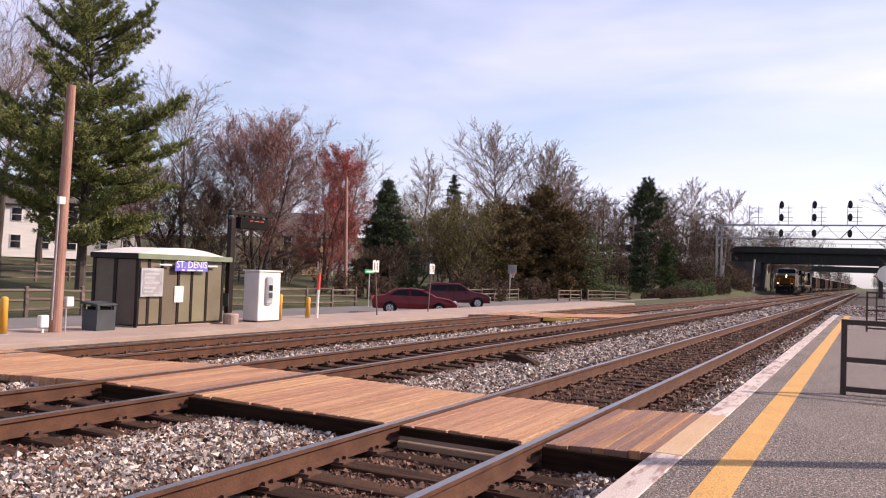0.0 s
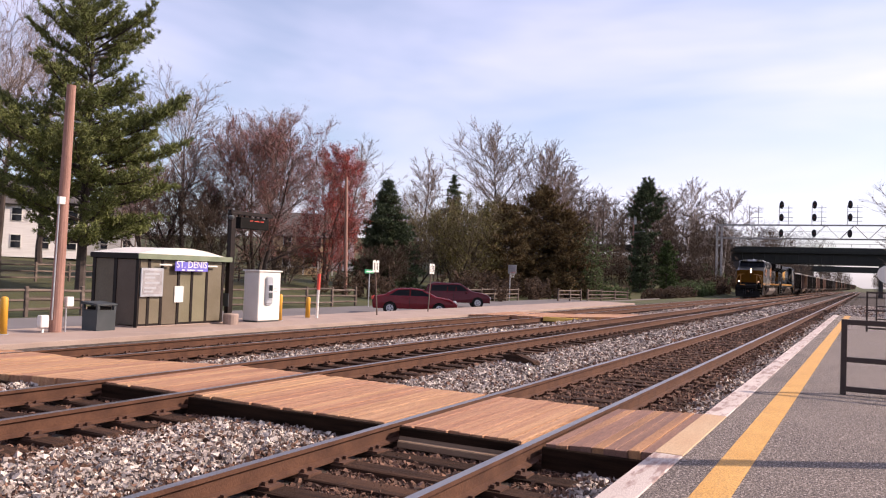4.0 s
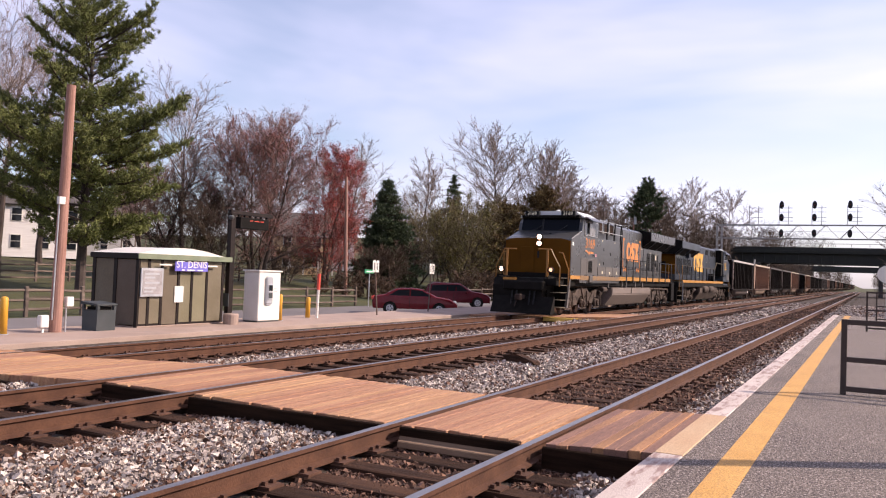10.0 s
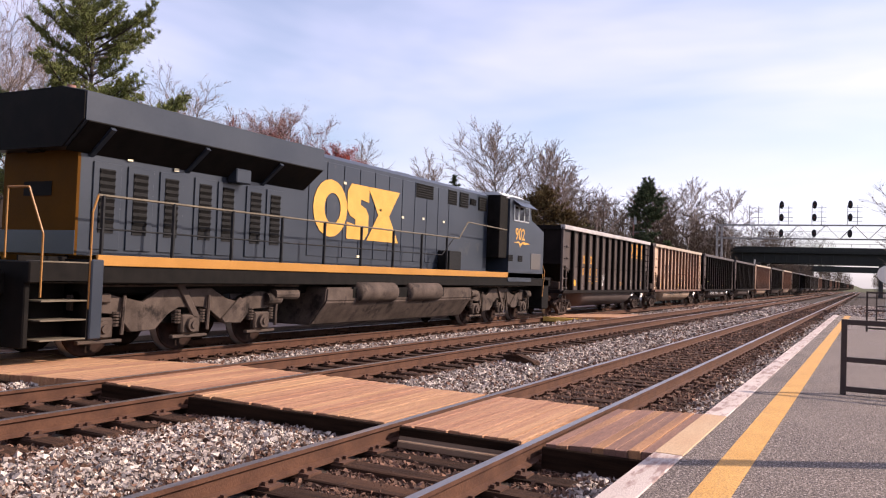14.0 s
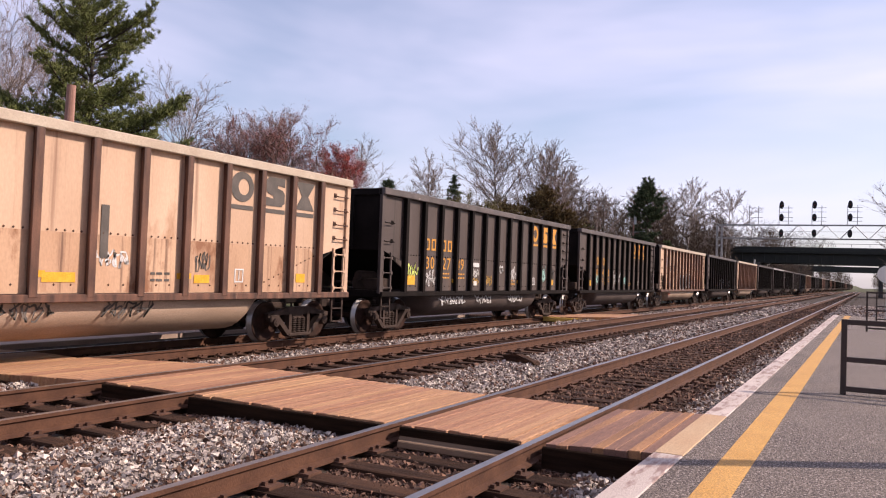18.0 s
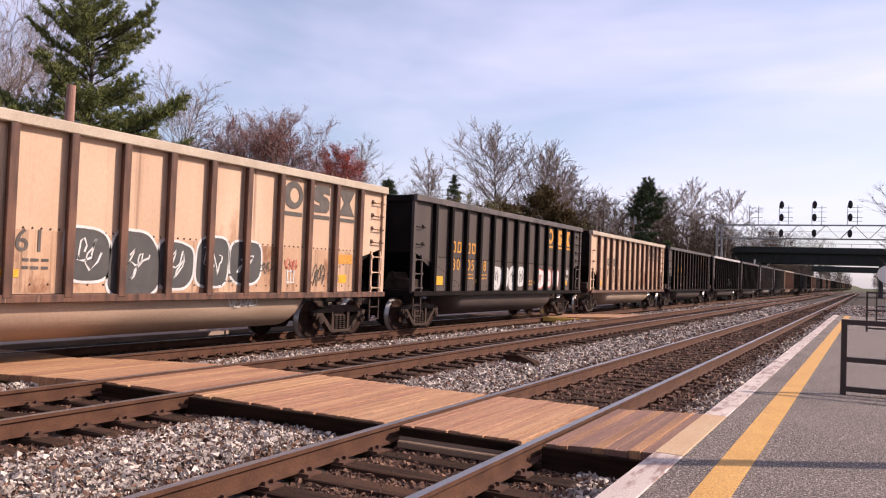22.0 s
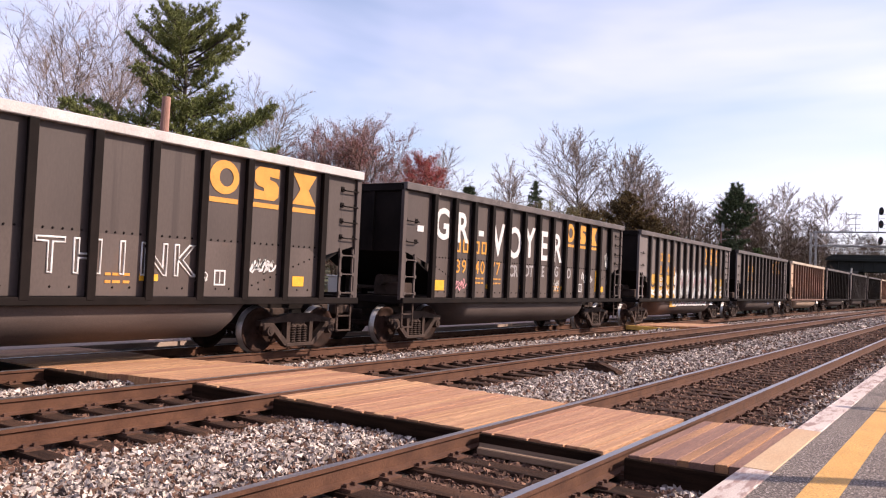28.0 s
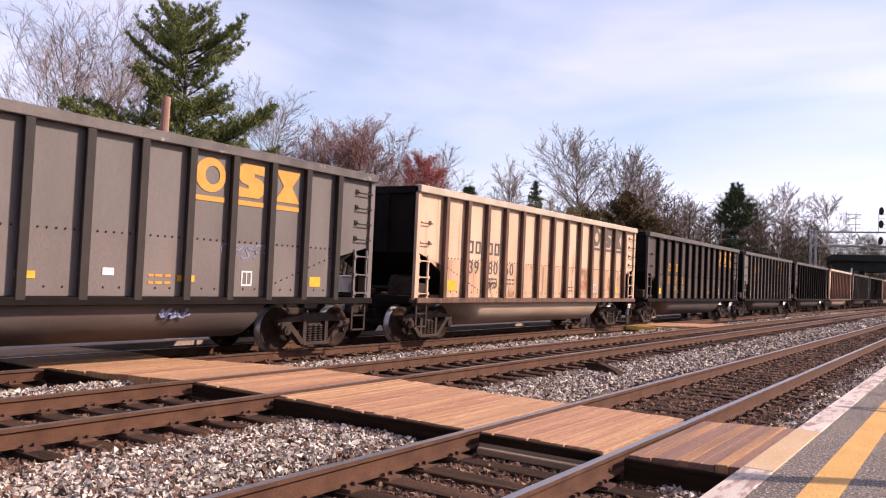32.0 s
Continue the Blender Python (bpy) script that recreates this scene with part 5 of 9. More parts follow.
        handrail(L, [(s * 1.5, -0.16, 0.9), (s * 1.5, -0.18, 2.05), (s * 1.36, -0.55, 2.72), (s * 1.2, -0.55, 2.75)], "hand_yellow", 0.024)
        handrail(L, [(s * 1.45, -1.12, 1.3), (s * 1.45, -1.12, 2.1), (s * 1.05, -1.18, 2.85), (s * 0.5, -1.2, 2.85)], "hand_yellow", 0.024)
        part("rail_bar", box(B(), s * 0.92 - 0.045, s * 0.92 + 0.045, -1.22, -1.18, 1.7, 2.84), "hand_yellow", L)
        part("corner_post", prism(B(), [(-0.42, 0.40), (-0.20, 0.40), (0.0, 1.62), (-0.12, 1.62)], 0, s * 1.5 - 0.05, s * 1.5 + 0.05), "loco_dust_bounce", L)
        part("step_well", box(B(), s * 1.2 - 0.3, s * 1.2 + 0.3, 20.05, 20.85, 0.42, 1.6, 0.03), "black", L)
        d = part("ditch_light", lamp_tube(0.13, 0.10, 0.17, pose(s * 1.12, -1.22, 1.98, 90)), "black", L)
        part("lens", rod(B(), (s * 1.12, -1.29, 1.98), (s * 1.12, -1.25, 1.98), 0.085, n=14), "lamp_on" if s < 0 else "lamp_dim", d, "lit lens")
    for z in (3.42, 3.14):
        h = part("headlight", lamp_tube(0.145, 0.115, 0.12, pose(0.10, -0.03, z, 90)), "black", L)
        part("lens", rod(B(), (0.10, -0.115, z), (0.10, -0.065, z), 0.10, n=16), "lamp_on", h, "lit white lens")
    part("pilot", prism(B(), [(-1.45, 0.22), (-1.45, 1.30), (-1.25, 1.62), (-1.0, 1.62), (-1.0, 0.3)], 0, -1.42, 0.82), "black", L)
    part("plow", prism(B(), [(-1.85, 0.14), (-1.45, 0.85), (-1.35, 0.85), (-1.35, 0.14)], 0, -1.35, 1.35), "black", L)
    part("coupler", cached("coupler", coupler_mesh), None, L).matrix_basis = pose(0, -1.45, 0, 0, 0, 180)
    part("coupler", cached("coupler", coupler_mesh), None, L).matrix_basis = pose(0, 20.9, 0)
    for xx in (-0.5, -0.3, 0.3, 0.5):
        part("air_hose", rod(B(), (xx, -1.46, 1.1), (xx, -1.62, 0.5), 0.035, n=6), "rail_black", L)
    part("yellow_placard", box(B(), -0.95, -0.35, -1.50, -1.46, 1.52, 1.62), "sill_yellow", L)
    part("fuel_tank", tank_mesh(6.35, 14.3), "tank", L, smooth=False)
    part("tank_gauge", box(B(), 1.525, 1.55, 10.0, 10.05, 0.95, 1.24), "black", L)
    part("pipe_run", rod(rod(B(), (1.3, 5.2, 1.18), (1.3, 5.9, 1.15), 0.14, n=12), (1.25, 14.3, 1.2), (1.25, 20.0, 1.15), 0.05, n=8), "loco_truck", L)
    for y in (6.1, 8.6, 9.4, 11.3, 12.9):
        part("hanger", box(B(), 1.36, 1.42, y - 0.06, y + 0.06, 1.25, 1.6), "loco_dust_bounce", L)
    loco_truck(L, 2.85)
    loco_truck(L, 17.5)
    return L


def add_loco_second():
    """Second engine, running cab last: y = 0 is the radiator end of its stripe."""
    L = empty("diesel_locomotive", 0, 0, 0)
    tagged(L, "faded blue-grey six-axle diesel locomotive, coupled behind the first", "locomotive", "locomotives of the train")
    part("underframe", box(box(B(), -1.5, 1.5, -1.2, 21.5, 1.32, 1.66, 0.02), -0.9, 0.9, -1.5, 21.8, 1.1, 1.5, 0.05), "black", L)
    for s in (-1, 1):
        part("sill_stripe", box(B(), s * 1.50 - 0.03, s * 1.50 + 0.03, 0.0, 20.55, 1.62, 1.80, 0.006), "sill_yellow", L)
    part("long_hood", prism(B(), [(-0.98, 1.80), (-0.98, 4.44), (-0.8, 4.56), (0.8, 4.56), (0.98, 4.44), (0.98, 1.80)], 1, 0.0, 16.4), "loco_blue", L)
    part("hood_end", prism(B(), [(-0.99, 1.78), (0.99, 1.78), (0.99, 4.1), (-0.99, 4.1)], 1, -0.06, -0.003), "loco_nose", L, "mustard hood end with its shade put into the colour")
    part("hood_end_band", box(B(), -1.0, 1.0, -0.075, -0.062, 1.80, 2.2), "loco_blue", L)
    part("end_mark", box(B(), -0.4, 0.35, -0.075, -0.062, 2.80, 3.05), "black", L)
    part("lamp_case", box(B(), -0.30, 0.12, -0.16, -0.06, 3.55, 4.05, 0.02), "black", L)
    for xx in (-0.2, 0.02):
        part("lens", rod(B(), (xx, -0.18, 3.92), (xx, -0.16, 3.92), 0.075, n=12), "placard", L)
    wing = [(-1.52, 4.00), (-1.52, 4.48), (-0.9, 4.60), (0.9, 4.60), (1.52, 4.48), (1.52, 4.00), (1.0, 3.58), (-1.0, 3.58)]
    part("radiator_wing", prism(B(), wing, 1, -0.35, 6.1), "loco_blue", L)
    part("wing_soffit", prism(B(), [(1.53, 3.98), (1.53, 4.00), (0.99, 3.56), (0.99, 3.53)], 1, -0.3, 6.05), "black", L)
    part("wing_end", prism(B(), [(-1.0, 3.58), (1.0, 3.58), (1.50, 4.01), (1.50, 4.47), (0.9, 4.59), (-0.9, 4.59), (-1.50, 4.47), (-1.50, 4.01)], 1, -0.38, -0.352), "black", L)
    for y in (0.2, 2.4, 4.6):
        part("wing_brace", tbox(B(), pose(1.24, y, 3.72, 0, 52), 0.06, 0.10, 0.7), "loco_blue", L)
    for i, y in enumerate((0.25, 0.98, 1.72, 2.6, 3.25, 4.1, 4.75)):
        part("hood_door", box(B(), 0.982, 1.01, y, y + 0.58, 1.9, 3.42, 0.006), "loco_blue", L)
        on_side(part("grille", louvre(0.32, 1.12, 9), "grille", L), 1.016, y + 0.28, 2.75)
    for i in range(11):
        y = 6.25 + 0.72 * i
        part("hood_door", box(B(), 0.982, 1.0, y, y + 0.69, 2.0, 4.34, 0.006), "loco_blue", L)
    part("number_lamp", box(B(), 1.0, 1.25, 3.5, 3.95, 3.42, 3.72, 0.02), "loco_blue", L)
    for y, w, h in ((11.85, 1.05, 0.42), (13.65, 0.6, 0.46), (14.5, 0.6, 0.48), (15.18, 0.42, 0.2), (15.92, 0.6, 0.46)):
        on_side(part("grille", louvre(w, h, 6), "grille", L), 1.004, y, 4.12)
    for make, y, w in ((mark_ring, 7.12, 1.42), (mark_blocks, 8.33, 1.08), (mark_waist, 9.58, 1.62)):
        on_side(part("emblem", make(w, 1.43), "gold", L), 1.012, y, 3.21)
    # cab at the far end; a solid black block before it paints the recess's shade
    part("cab", prism(B(), [(17.1, 1.48), (17.1, 4.42), (17.25, 4.50), (18.95, 4.50), (19.2, 3.80), (20.5, 3.42), (20.5, 1.62), (19.3, 1.62), (19.3, 1.48)], 0, -1.53, 1.53), "loco_blue", L)
    part("cab_rear", box(B(), -1.46, 1.46, 16.4, 17.09, 2.3, 4.50, 0.02), "black", L, "black block that stands for the shaded recess behind the cab")
    part("cab_roof", prism(B(), [(-1.5, 4.44), (-1.1, 4.66), (1.1, 4.66), (1.5, 4.44), (1.4, 4.40), (-1.4, 4.40)], 1, 16.9, 19.0), "loco_roof", L, "cab roof with the sun's brightness put into its pale colour")
    part("awning", tbox(B(), pose(1.70, 18.15, 4.28, 0, 34), 0.40, 1.5, 0.02), "loco_blue", L)
    for y0, y1 in ((17.45, 17.85), (17.9, 18.4), (18.4, 18.85)):
        f = part("cab_window", box(B(), 1.51, 1.56, y0, y1, 3.66, 4.24, 0.01), "win_frame", L)
        part("pane", box(B(), 1.555, 1.565, y0 + 0.05, y1 - 0.05, 3.71, 4.19), "glass", f)
    on_side(part("fleet_number", text_mesh("902", 0.44, "gold"), None, L), 1.533, 18.1, 3.19)
    on_side(part("flash", flat(B(), [(-0.7, 0.02), (-0.2, 0.09), (-0.1, 0.0), (0.2, 0.09), (0.9, 0.03), (0.25, -0.02), (0.2, 0.04), (-0.1, -0.12), (-0.2, 0.02)]), "gold", L), 1.533, 18.2, 2.86)
    for y in (17.45, 18.35):
        on_side(part("grille", louvre(0.4, 0.22, 4), "grille", L), 1.535, y - 0.2, 2.32)
    part("side_hatch", box(B(), 1.528, 1.545, 19.2, 20.2, 1.95, 2.55, 0.008), "loco_dust_bounce", L)
    on_side(part("placard", bar(0.18, 0.4), "placard", L), 1.534, 19.7, 2.2)
    for y, z in ((1.0, 3.55), (2.1, 3.5), (9.4, 3.35), (10.6, 3.25), (11.8, 3.3), (13.1, 3.3), (7.7, 3.9), (8.4, 2.05), (5.1, 2.5)):
        on_side(part("placard", cached("placard", lambda: mesh_of("placard", bar(0.12, 0.065), "placard_warm")), None, L), 1.012 if y < 18 else 1.534, y, z)
    for y, w, h in ((5.8, 0.5, 0.12), (8.6, 0.9, 0.16), (11.5, 0.9, 0.2)):
        part("roof_fitting", box(B(), -w / 2, w / 2, y - 0.4, y + 0.4, 4.46, 4.46 + h, 0.03), "black", L)
    for s in (-1, 1):
        for y in [0.1 + 1.55 * i for i in range(9)]:
            part("stanchion", rod(B(), (s * 1.47, y, 1.62), (s * 1.47, y, 2.80), 0.036, n=6), "rail_black", L)
        handrail(L, [(s * 1.47, 0.0, 2.80), (s * 1.47, 13.3, 2.80), (s * 1.47, 13.9, 3.35), (s * 1.47, 17.0, 3.3)], "step_steel", 0.022)
        handrail(L, [(s * 1.47, 0.0, 2.24), (s * 1.47, 12.2, 2.24), (s * 1.47, 12.9, 2.75)], "rail_black", 0.016)
        steps(L, 1.5 if s > 0 else -0.9, -1.0, -0.12, "step_steel")
        handrail(L, [(s * 1.5, -0.12, 0.9), (s * 1.5, -0.12, 2.5), (s * 1.47, 0.0, 2.80)], "hand_yellow")
        handrail(L, [(s * 1.5, -1.0, 1.1), (s * 1.5, -1.0, 2.1), (s * 1.25, -1.1, 2.82), (s * 0.8, -1.15, 2.82), (s * 0.8, -1.15, 1.7)], "hand_yellow")
        handrail(L, [(s * 1.5, 20.6, 0.9), (s * 1.5, 20.8, 1.9), (s * 1.3, 20.6, 2.6)], "hand_yellow")
        part("corner_post", box(B(), s * 1.5 - 0.05, s * 1.5 + 0.05, -0.12, 0.12, 0.40, 1.72, 0.02), "loco_blue", L)
        part("step_well", box(B(), s * 1.2 - 0.3, s * 1.2 + 0.3, 20.6, 21.3, 0.42, 1.6, 0.03), "black", L)
    part("tool_case", box(B(), 1.0, 1.42, 12.8, 13.6, 1.8, 2.4, 0.02), "grille", L)
    part("coupler", cached("coupler", coupler_mesh), None, L).matrix_basis = pose(0, -1.4, 0, 0, 0, 180)
    part("coupler", cached("coupler", coupler_mesh), None, L).matrix_basis = pose(0, 21.4, 0)
    part("pilot", box(B(), -1.4, 1.4, -1.2, -1.1, 0.3, 1.4, 0.02), "black", L)
    part("fuel_tank", tank_mesh(6.3, 14.25), "loco_truck", L)
    # no hollow here: a black block paints the recess's shade behind the reservoirs
    part("tank_recess", box(B(), 1.18, 1.53, 7.5, 12.3, 1.0, 1.262), "black", L)
    for y0 in (7.62, 10.15):
        bm = lathe(B(), [(0.05, 0.0), (0.26, 0.06), (0.27, 0.12), (0.27, 1.78), (0.26, 1.84), (0.05, 1.9)], 18, pose(1.42, y0, 1.14, -90))
        part("air_reservoir", bm, "loco_truck", L, smooth=True)
    part("pipe_run", rod(rod(B(), (1.3, 0.3, 1.36), (1.3, 5.6, 1.3), 0.035, n=6), (1.25, 4.8, 1.1), (1.25, 5.6, 1.1), 0.12, n=12), "loco_truck", L)
    loco_truck(L, 2.45)
    loco_truck(L, 17.3)
    return L


TRAIN.append((add_loco_lead(), 9.21 - 2.5 * 11.82))
TRAIN.append((add_loco_second(), 3.14))


# ---- far platform furniture ----
M["shelter_panel"] = surface("tan_shelter_panel", (0.235, 0.195, 0.128), (0.285, 0.24, 0.165), 1.2, 0.5, bump=0.05, piece=0.25, stain=(0.225, 0.185, 0.13), stain_at=0.64, tone=0.03)
def let_light_through(m, share):
    """Thin plastic sheet: part of the light that falls on one face comes out of the other."""
    n, l = m.node_tree.nodes, m.node_tree.links
    p, out = n["Principled BSDF"], n["Material Output"]
    tr, mx = n.new("ShaderNodeBsdfTranslucent"), n.new("ShaderNodeMixShader")
    mx.inputs[0].default_value = share
    l.new(p.inputs["Base Color"].links[0].from_socket, tr.inputs["Color"])
    l.new(p.outputs["BSDF"], mx.inputs[1])
    l.new(tr.outputs["BSDF"], mx.inputs[2])
    l.new(mx.outputs["Shader"], out.inputs["Surface"])


mat_sheet = M["shelter_panel"]
let_light_through(mat_sheet, 0.45)
M["brown_post"] = surface("dark_brown_frame", (0.012, 0.008, 0.007), (0.022, 0.015, 0.013), 4, 0.5, bump=0.05, spec=0.15)
M["green_trim"] = surface("sage_green_fascia", (0.128, 0.152, 0.096), (0.176, 0.2, 0.128), 2, 0.5, bump=0.05)
M["white_paint"] = surface("white_enamel", (0.6, 0.565, 0.52), (0.68, 0.645, 0.6), 1.5, 0.4, bump=0.05, stain=(0.6, 0.56, 0.52), stain_at=0.66)
M["sign_blue"] = surface("blue_violet_sign", (0.12, 0.10, 0.42), (0.15, 0.13, 0.48), 2, 0.4, bump=0)
M["pole_wood"] = surface("pinkish_treated_pole_wood", (0.23, 0.115, 0.085), (0.33, 0.185, 0.145), 2.0, 0.85, bump=0.5, fine=25, stretch=(8, 8, 0.4), stain=(0.13, 0.066, 0.05), stain_at=0.60, stain_scale=0.8)
M["dark_wood"] = surface("weathered_dark_pole_wood", (0.063, 0.038, 0.032), (0.105, 0.07, 0.056), 2.0, 0.9, bump=0.5, fine=25, stretch=(8, 8, 0.4))
M["fence_wood"] = surface("silvered_split_rail_wood", (0.07, 0.05, 0.04), (0.15, 0.112, 0.09), 2.0, 0.9, bump=0.6, fine=25, piece=0.25, stretch=(4, 0.5, 4))
M["bollard"] = surface("yellow_bollard_paint", (0.490, 0.240, 0.018), (0.546, 0.282, 0.030), 3, 0.45, bump=0.05)
M["red_paint"] = surface("red_marker_paint", (0.55, 0.05, 0.03), (0.62, 0.08, 0.05), 3, 0.45, bump=0)
M["can_grey"] = surface("slate_grey_plastic", (0.034, 0.039, 0.041), (0.049, 0.054, 0.057), 3, 0.5, bump=0.05)
M["galv"] = surface("galvanised_steel", (0.36, 0.36, 0.37), (0.48, 0.48, 0.49), 3, 0.45, 0.6, bump=0.1)
M["chrome"] = surface("brushed_panel", (0.4, 0.4, 0.42), (0.5, 0.5, 0.52), 3, 0.35, 0.5, bump=0.05)
M["maroon"] = surface("dark_red_car_paint", (0.10, 0.005, 0.008), (0.125, 0.007, 0.011), 2, 0.2, 0.1, bump=0, spec=0.3)
M["wine"] = surface("wine_red_car_paint", (0.06, 0.005, 0.009), (0.08, 0.007, 0.012), 2, 0.22, 0.1, bump=0, spec=0.3)
M["tyre"] = surface("tyre_rubber", (0.015, 0.015, 0.015), (0.03, 0.03, 0.03), 6, 0.85, bump=0.2)
M["sheet_grey"] = surface("faded_timetable_sheet", (0.22, 0.20, 0.20), (0.34, 0.31, 0.31), 7, 0.5, bump=0, grain_mix=0.5)
M["street_green"] = surface("green_sign_face", (0.03, 0.22, 0.10), (0.04, 0.27, 0.13), 3, 0.4, bump=0)

FX = -17.41


def add_shelter():
    """Station shelter: panels between dark posts, sage fascia and a low vaulted white roof."""
    s = empty("station_shelter", FX, 15.25, FAR_Z)
    tagged(s, "small tan-panelled station shelter with dark posts and white vaulted roof", "shelter")
    W, D, H = 3.18, 1.72, 1.86            # along y, back along -x, wall height
    part("floor_slab", box(B(), -D - 0.05, 0.05, -0.05, W + 0.05, 0.0, 0.03, 0.005), "concrete", s)
    posts = [0.0, 0.35, 0.80, 1.42, 1.93, 2.52, W]
    for y in posts:
        part("post", box(B(), -0.055, 0.0, y - 0.045, y + 0.045, 0.0, H, 0.004), "brown_post", s)
    for a, b in zip(posts, posts[1:]):
        if abs(a - 0.80) < 0.01:
            continue                      # doorway
        part("panel", box(B(), -0.04, -0.02, a + 0.046, b - 0.046, 0.06, H - 0.02), "shelter_panel", s)
        part("kick_rail", box(B(), -0.05, -0.01, a + 0.046, b - 0.046, 0.03, 0.09), "brown_post", s)
    door = part("door", box(B(), -0.045, -0.02, 0.85, 1.37, 0.05, H - 0.03, 0.006), "shelter_panel", s, "tan panelled door")
    part("handle", rod(B(), (0.0, 1.30, 0.85), (0.0, 1.30, 1.1), 0.014, n=6), "chrome", door)
    for x in (0.0, -D / 2, -D):           # side towards -y
        part("post", box(B(), x - 0.06, x + 0.06, -0.075, -0.046, 0.0, H, 0.002), "brown_post", s)
    for a, b in ((-D, -D / 2), (-D / 2, 0)):
        part("panel", box(B(), a + 0.046, b - 0.046, -0.05, -0.02, 0.06, H - 0.02), "shelter_panel", s)
        part("panel", box(B(), a + 0.046, b - 0.046, W + 0.02, W + 0.05, 0.06, H - 0.02), "shelter_panel", s)
    part("back_wall", box(B(), -D - 0.02, -D + 0.02, 0.0, W, 0.0, H), "shelter_panel", s)
    part("fascia", box(B(), 0.06, 0.10, -0.12, W + 0.28, H, H + 0.15, 0.006), "green_trim", s, "sage green fascia board")
    part("fascia", box(B(), -D - 0.12, 0.058, -0.125, -0.085, H, H + 0.15, 0.006), "brown_post", s)
    part("soffit", box(B(), -D - 0.1, 0.06, -0.085, W + 0.27, H, H + 0.04), "brown_post", s)
    prof = [(-0.10 + (W + 0.1) * i / 14, H + 0.15 + 0.20 * math.sin(math.pi * i / 14)) for i in range(15)]
    bm = prism(B(), prof + [(W, H + 0.13), (-0.10, H + 0.13)], 0, -D - 0.05, 0.03)
    part("roof", bm, "white_paint", s, "white low vaulted roof")
    board = part("notice_case", box(B(), 0.0, 0.06, 0.02, 0.80, 0.83, 1.62, 0.01), "chrome", s, "grey framed timetable case")
    part("sheet", box(B(), 0.06, 0.066, 0.08, 0.74, 0.90, 1.55), "sheet_grey", board)
    for i, (z, w) in enumerate(((1.46, 0.5), (1.36, 0.36), (1.22, 0.52), (1.08, 0.4), (0.98, 0.3))):
        part("print_bar", box(B(), 0.066, 0.070, 0.14, 0.14 + w, z - 0.03, z + 0.02), "chrome", board)
    part("poster", box(B(), 0.0, 0.012, 1.27, 1.60, 0.66, 1.12), "white_paint", s, "white paper notice")
    sign = part("name_sign", box(B(), 0.09, 0.12, 1.15, 2.42, 1.55, 1.82, 0.005), "sign_blue", s, "blue-violet station name sign with white letters")
    t = part("sign_text", text_mesh("ST. DENIS", 0.20, "white_paint"), None, sign)
    on_side(t, 0.122, 1.78, 1.735)
    for y, w in ((1.45, 0.1), (1.75, 0.3), (2.1, 0.22)):
        on_side(part("print_bar", bar(w, 0.035), "white_paint", sign), 0.122, y, 1.585)
    for y in (0.82, 2.6):
        part("bracket", box(B(), 0.07, 0.11, y - 0.22, y + 0.22, 1.70, 1.74), "white_paint", s)
    return s


def add_fare_machine():
    m = empty("ticket_machine", -16.98, 19.58, FAR_Z)
    tagged(m, "white enamelled ticket machine cabinet on the platform", "ticket machine")
    part("cabinet", box(B(), -0.62, 0.0, 0.0, 1.06, 0.04, 1.60, 0.02), "white_paint", m)
    part("plinth", box(B(), -0.6, -0.02, 0.02, 1.04, 0.0, 0.05), "can_grey", m)
    part("cap", box(B(), -0.66, 0.04, -0.04, 1.10, 1.60, 1.65, 0.01), "white_paint", m)
    p = part("control_panel", box(box(B(), 0.0, 0.07, 0.30, 0.62, 0.55, 1.45, 0.05), 0.05, 0.09, 0.36, 0.6, 0.7, 1.2, 0.02), "chrome", m, "grey moulded control panel")
    part("screen", box(B(), 0.09, 0.096, 0.39, 0.57, 1.0, 1.18), "glass", p)
    part("slot", box(B(), 0.09, 0.096, 0.39, 0.57, 0.76, 0.94), "can_grey", p)
    for z in (0.95, 1.05):
        part("print_bar", box(B(), 0.0, 0.004, 0.74, 0.9, z, z + 0.03), "chrome", m)


def add_bin():
    b = empty("litter_bin", -17.35, 13.98, FAR_Z)
    tagged(b, "slate grey square litter bin with open slots", "litter bin")
    part("bin_body", prism(B(), [(-0.27, 0.0), (0.27, 0.0), (0.29, 0.52), (-0.29, 0.52)], 1, -0.28, 0.28), "can_grey", b)
    for x in (-0.26, 0.26):
        for y in (-0.25, 0.25):
            part("corner_post", box(B(), x - 0.035, x + 0.035, y - 0.035, y + 0.035, 0.52, 0.66, 0.005), "can_grey", b)
    part("liner", box(B(), -0.2, 0.2, -0.2, 0.2, 0.45, 0.6), "black", b)
    part("lid", prism(B(), [(-0.31, 0.66), (0.31, 0.64), (0.31, 0.68), (-0.31, 0.73)], 1, -0.31, 0.31), "can_grey", b)


def add_bollard(x, y, h, r=0.085):
    b = empty("bollard", x, y, FAR_Z)
    tagged(b, "round yellow painted steel bollard on the platform", "bollard", "platform bollards")
    part("post", lathe(B(), [(r, 0), (r, h - 0.05), (r * 0.8, h - 0.015), (r * 0.3, h)], 14), "bollard", b, smooth=True)
    part("base_plate", lathe(B(), [(r * 1.5, 0), (r * 1.5, 0.012)], 14), "galv", b)


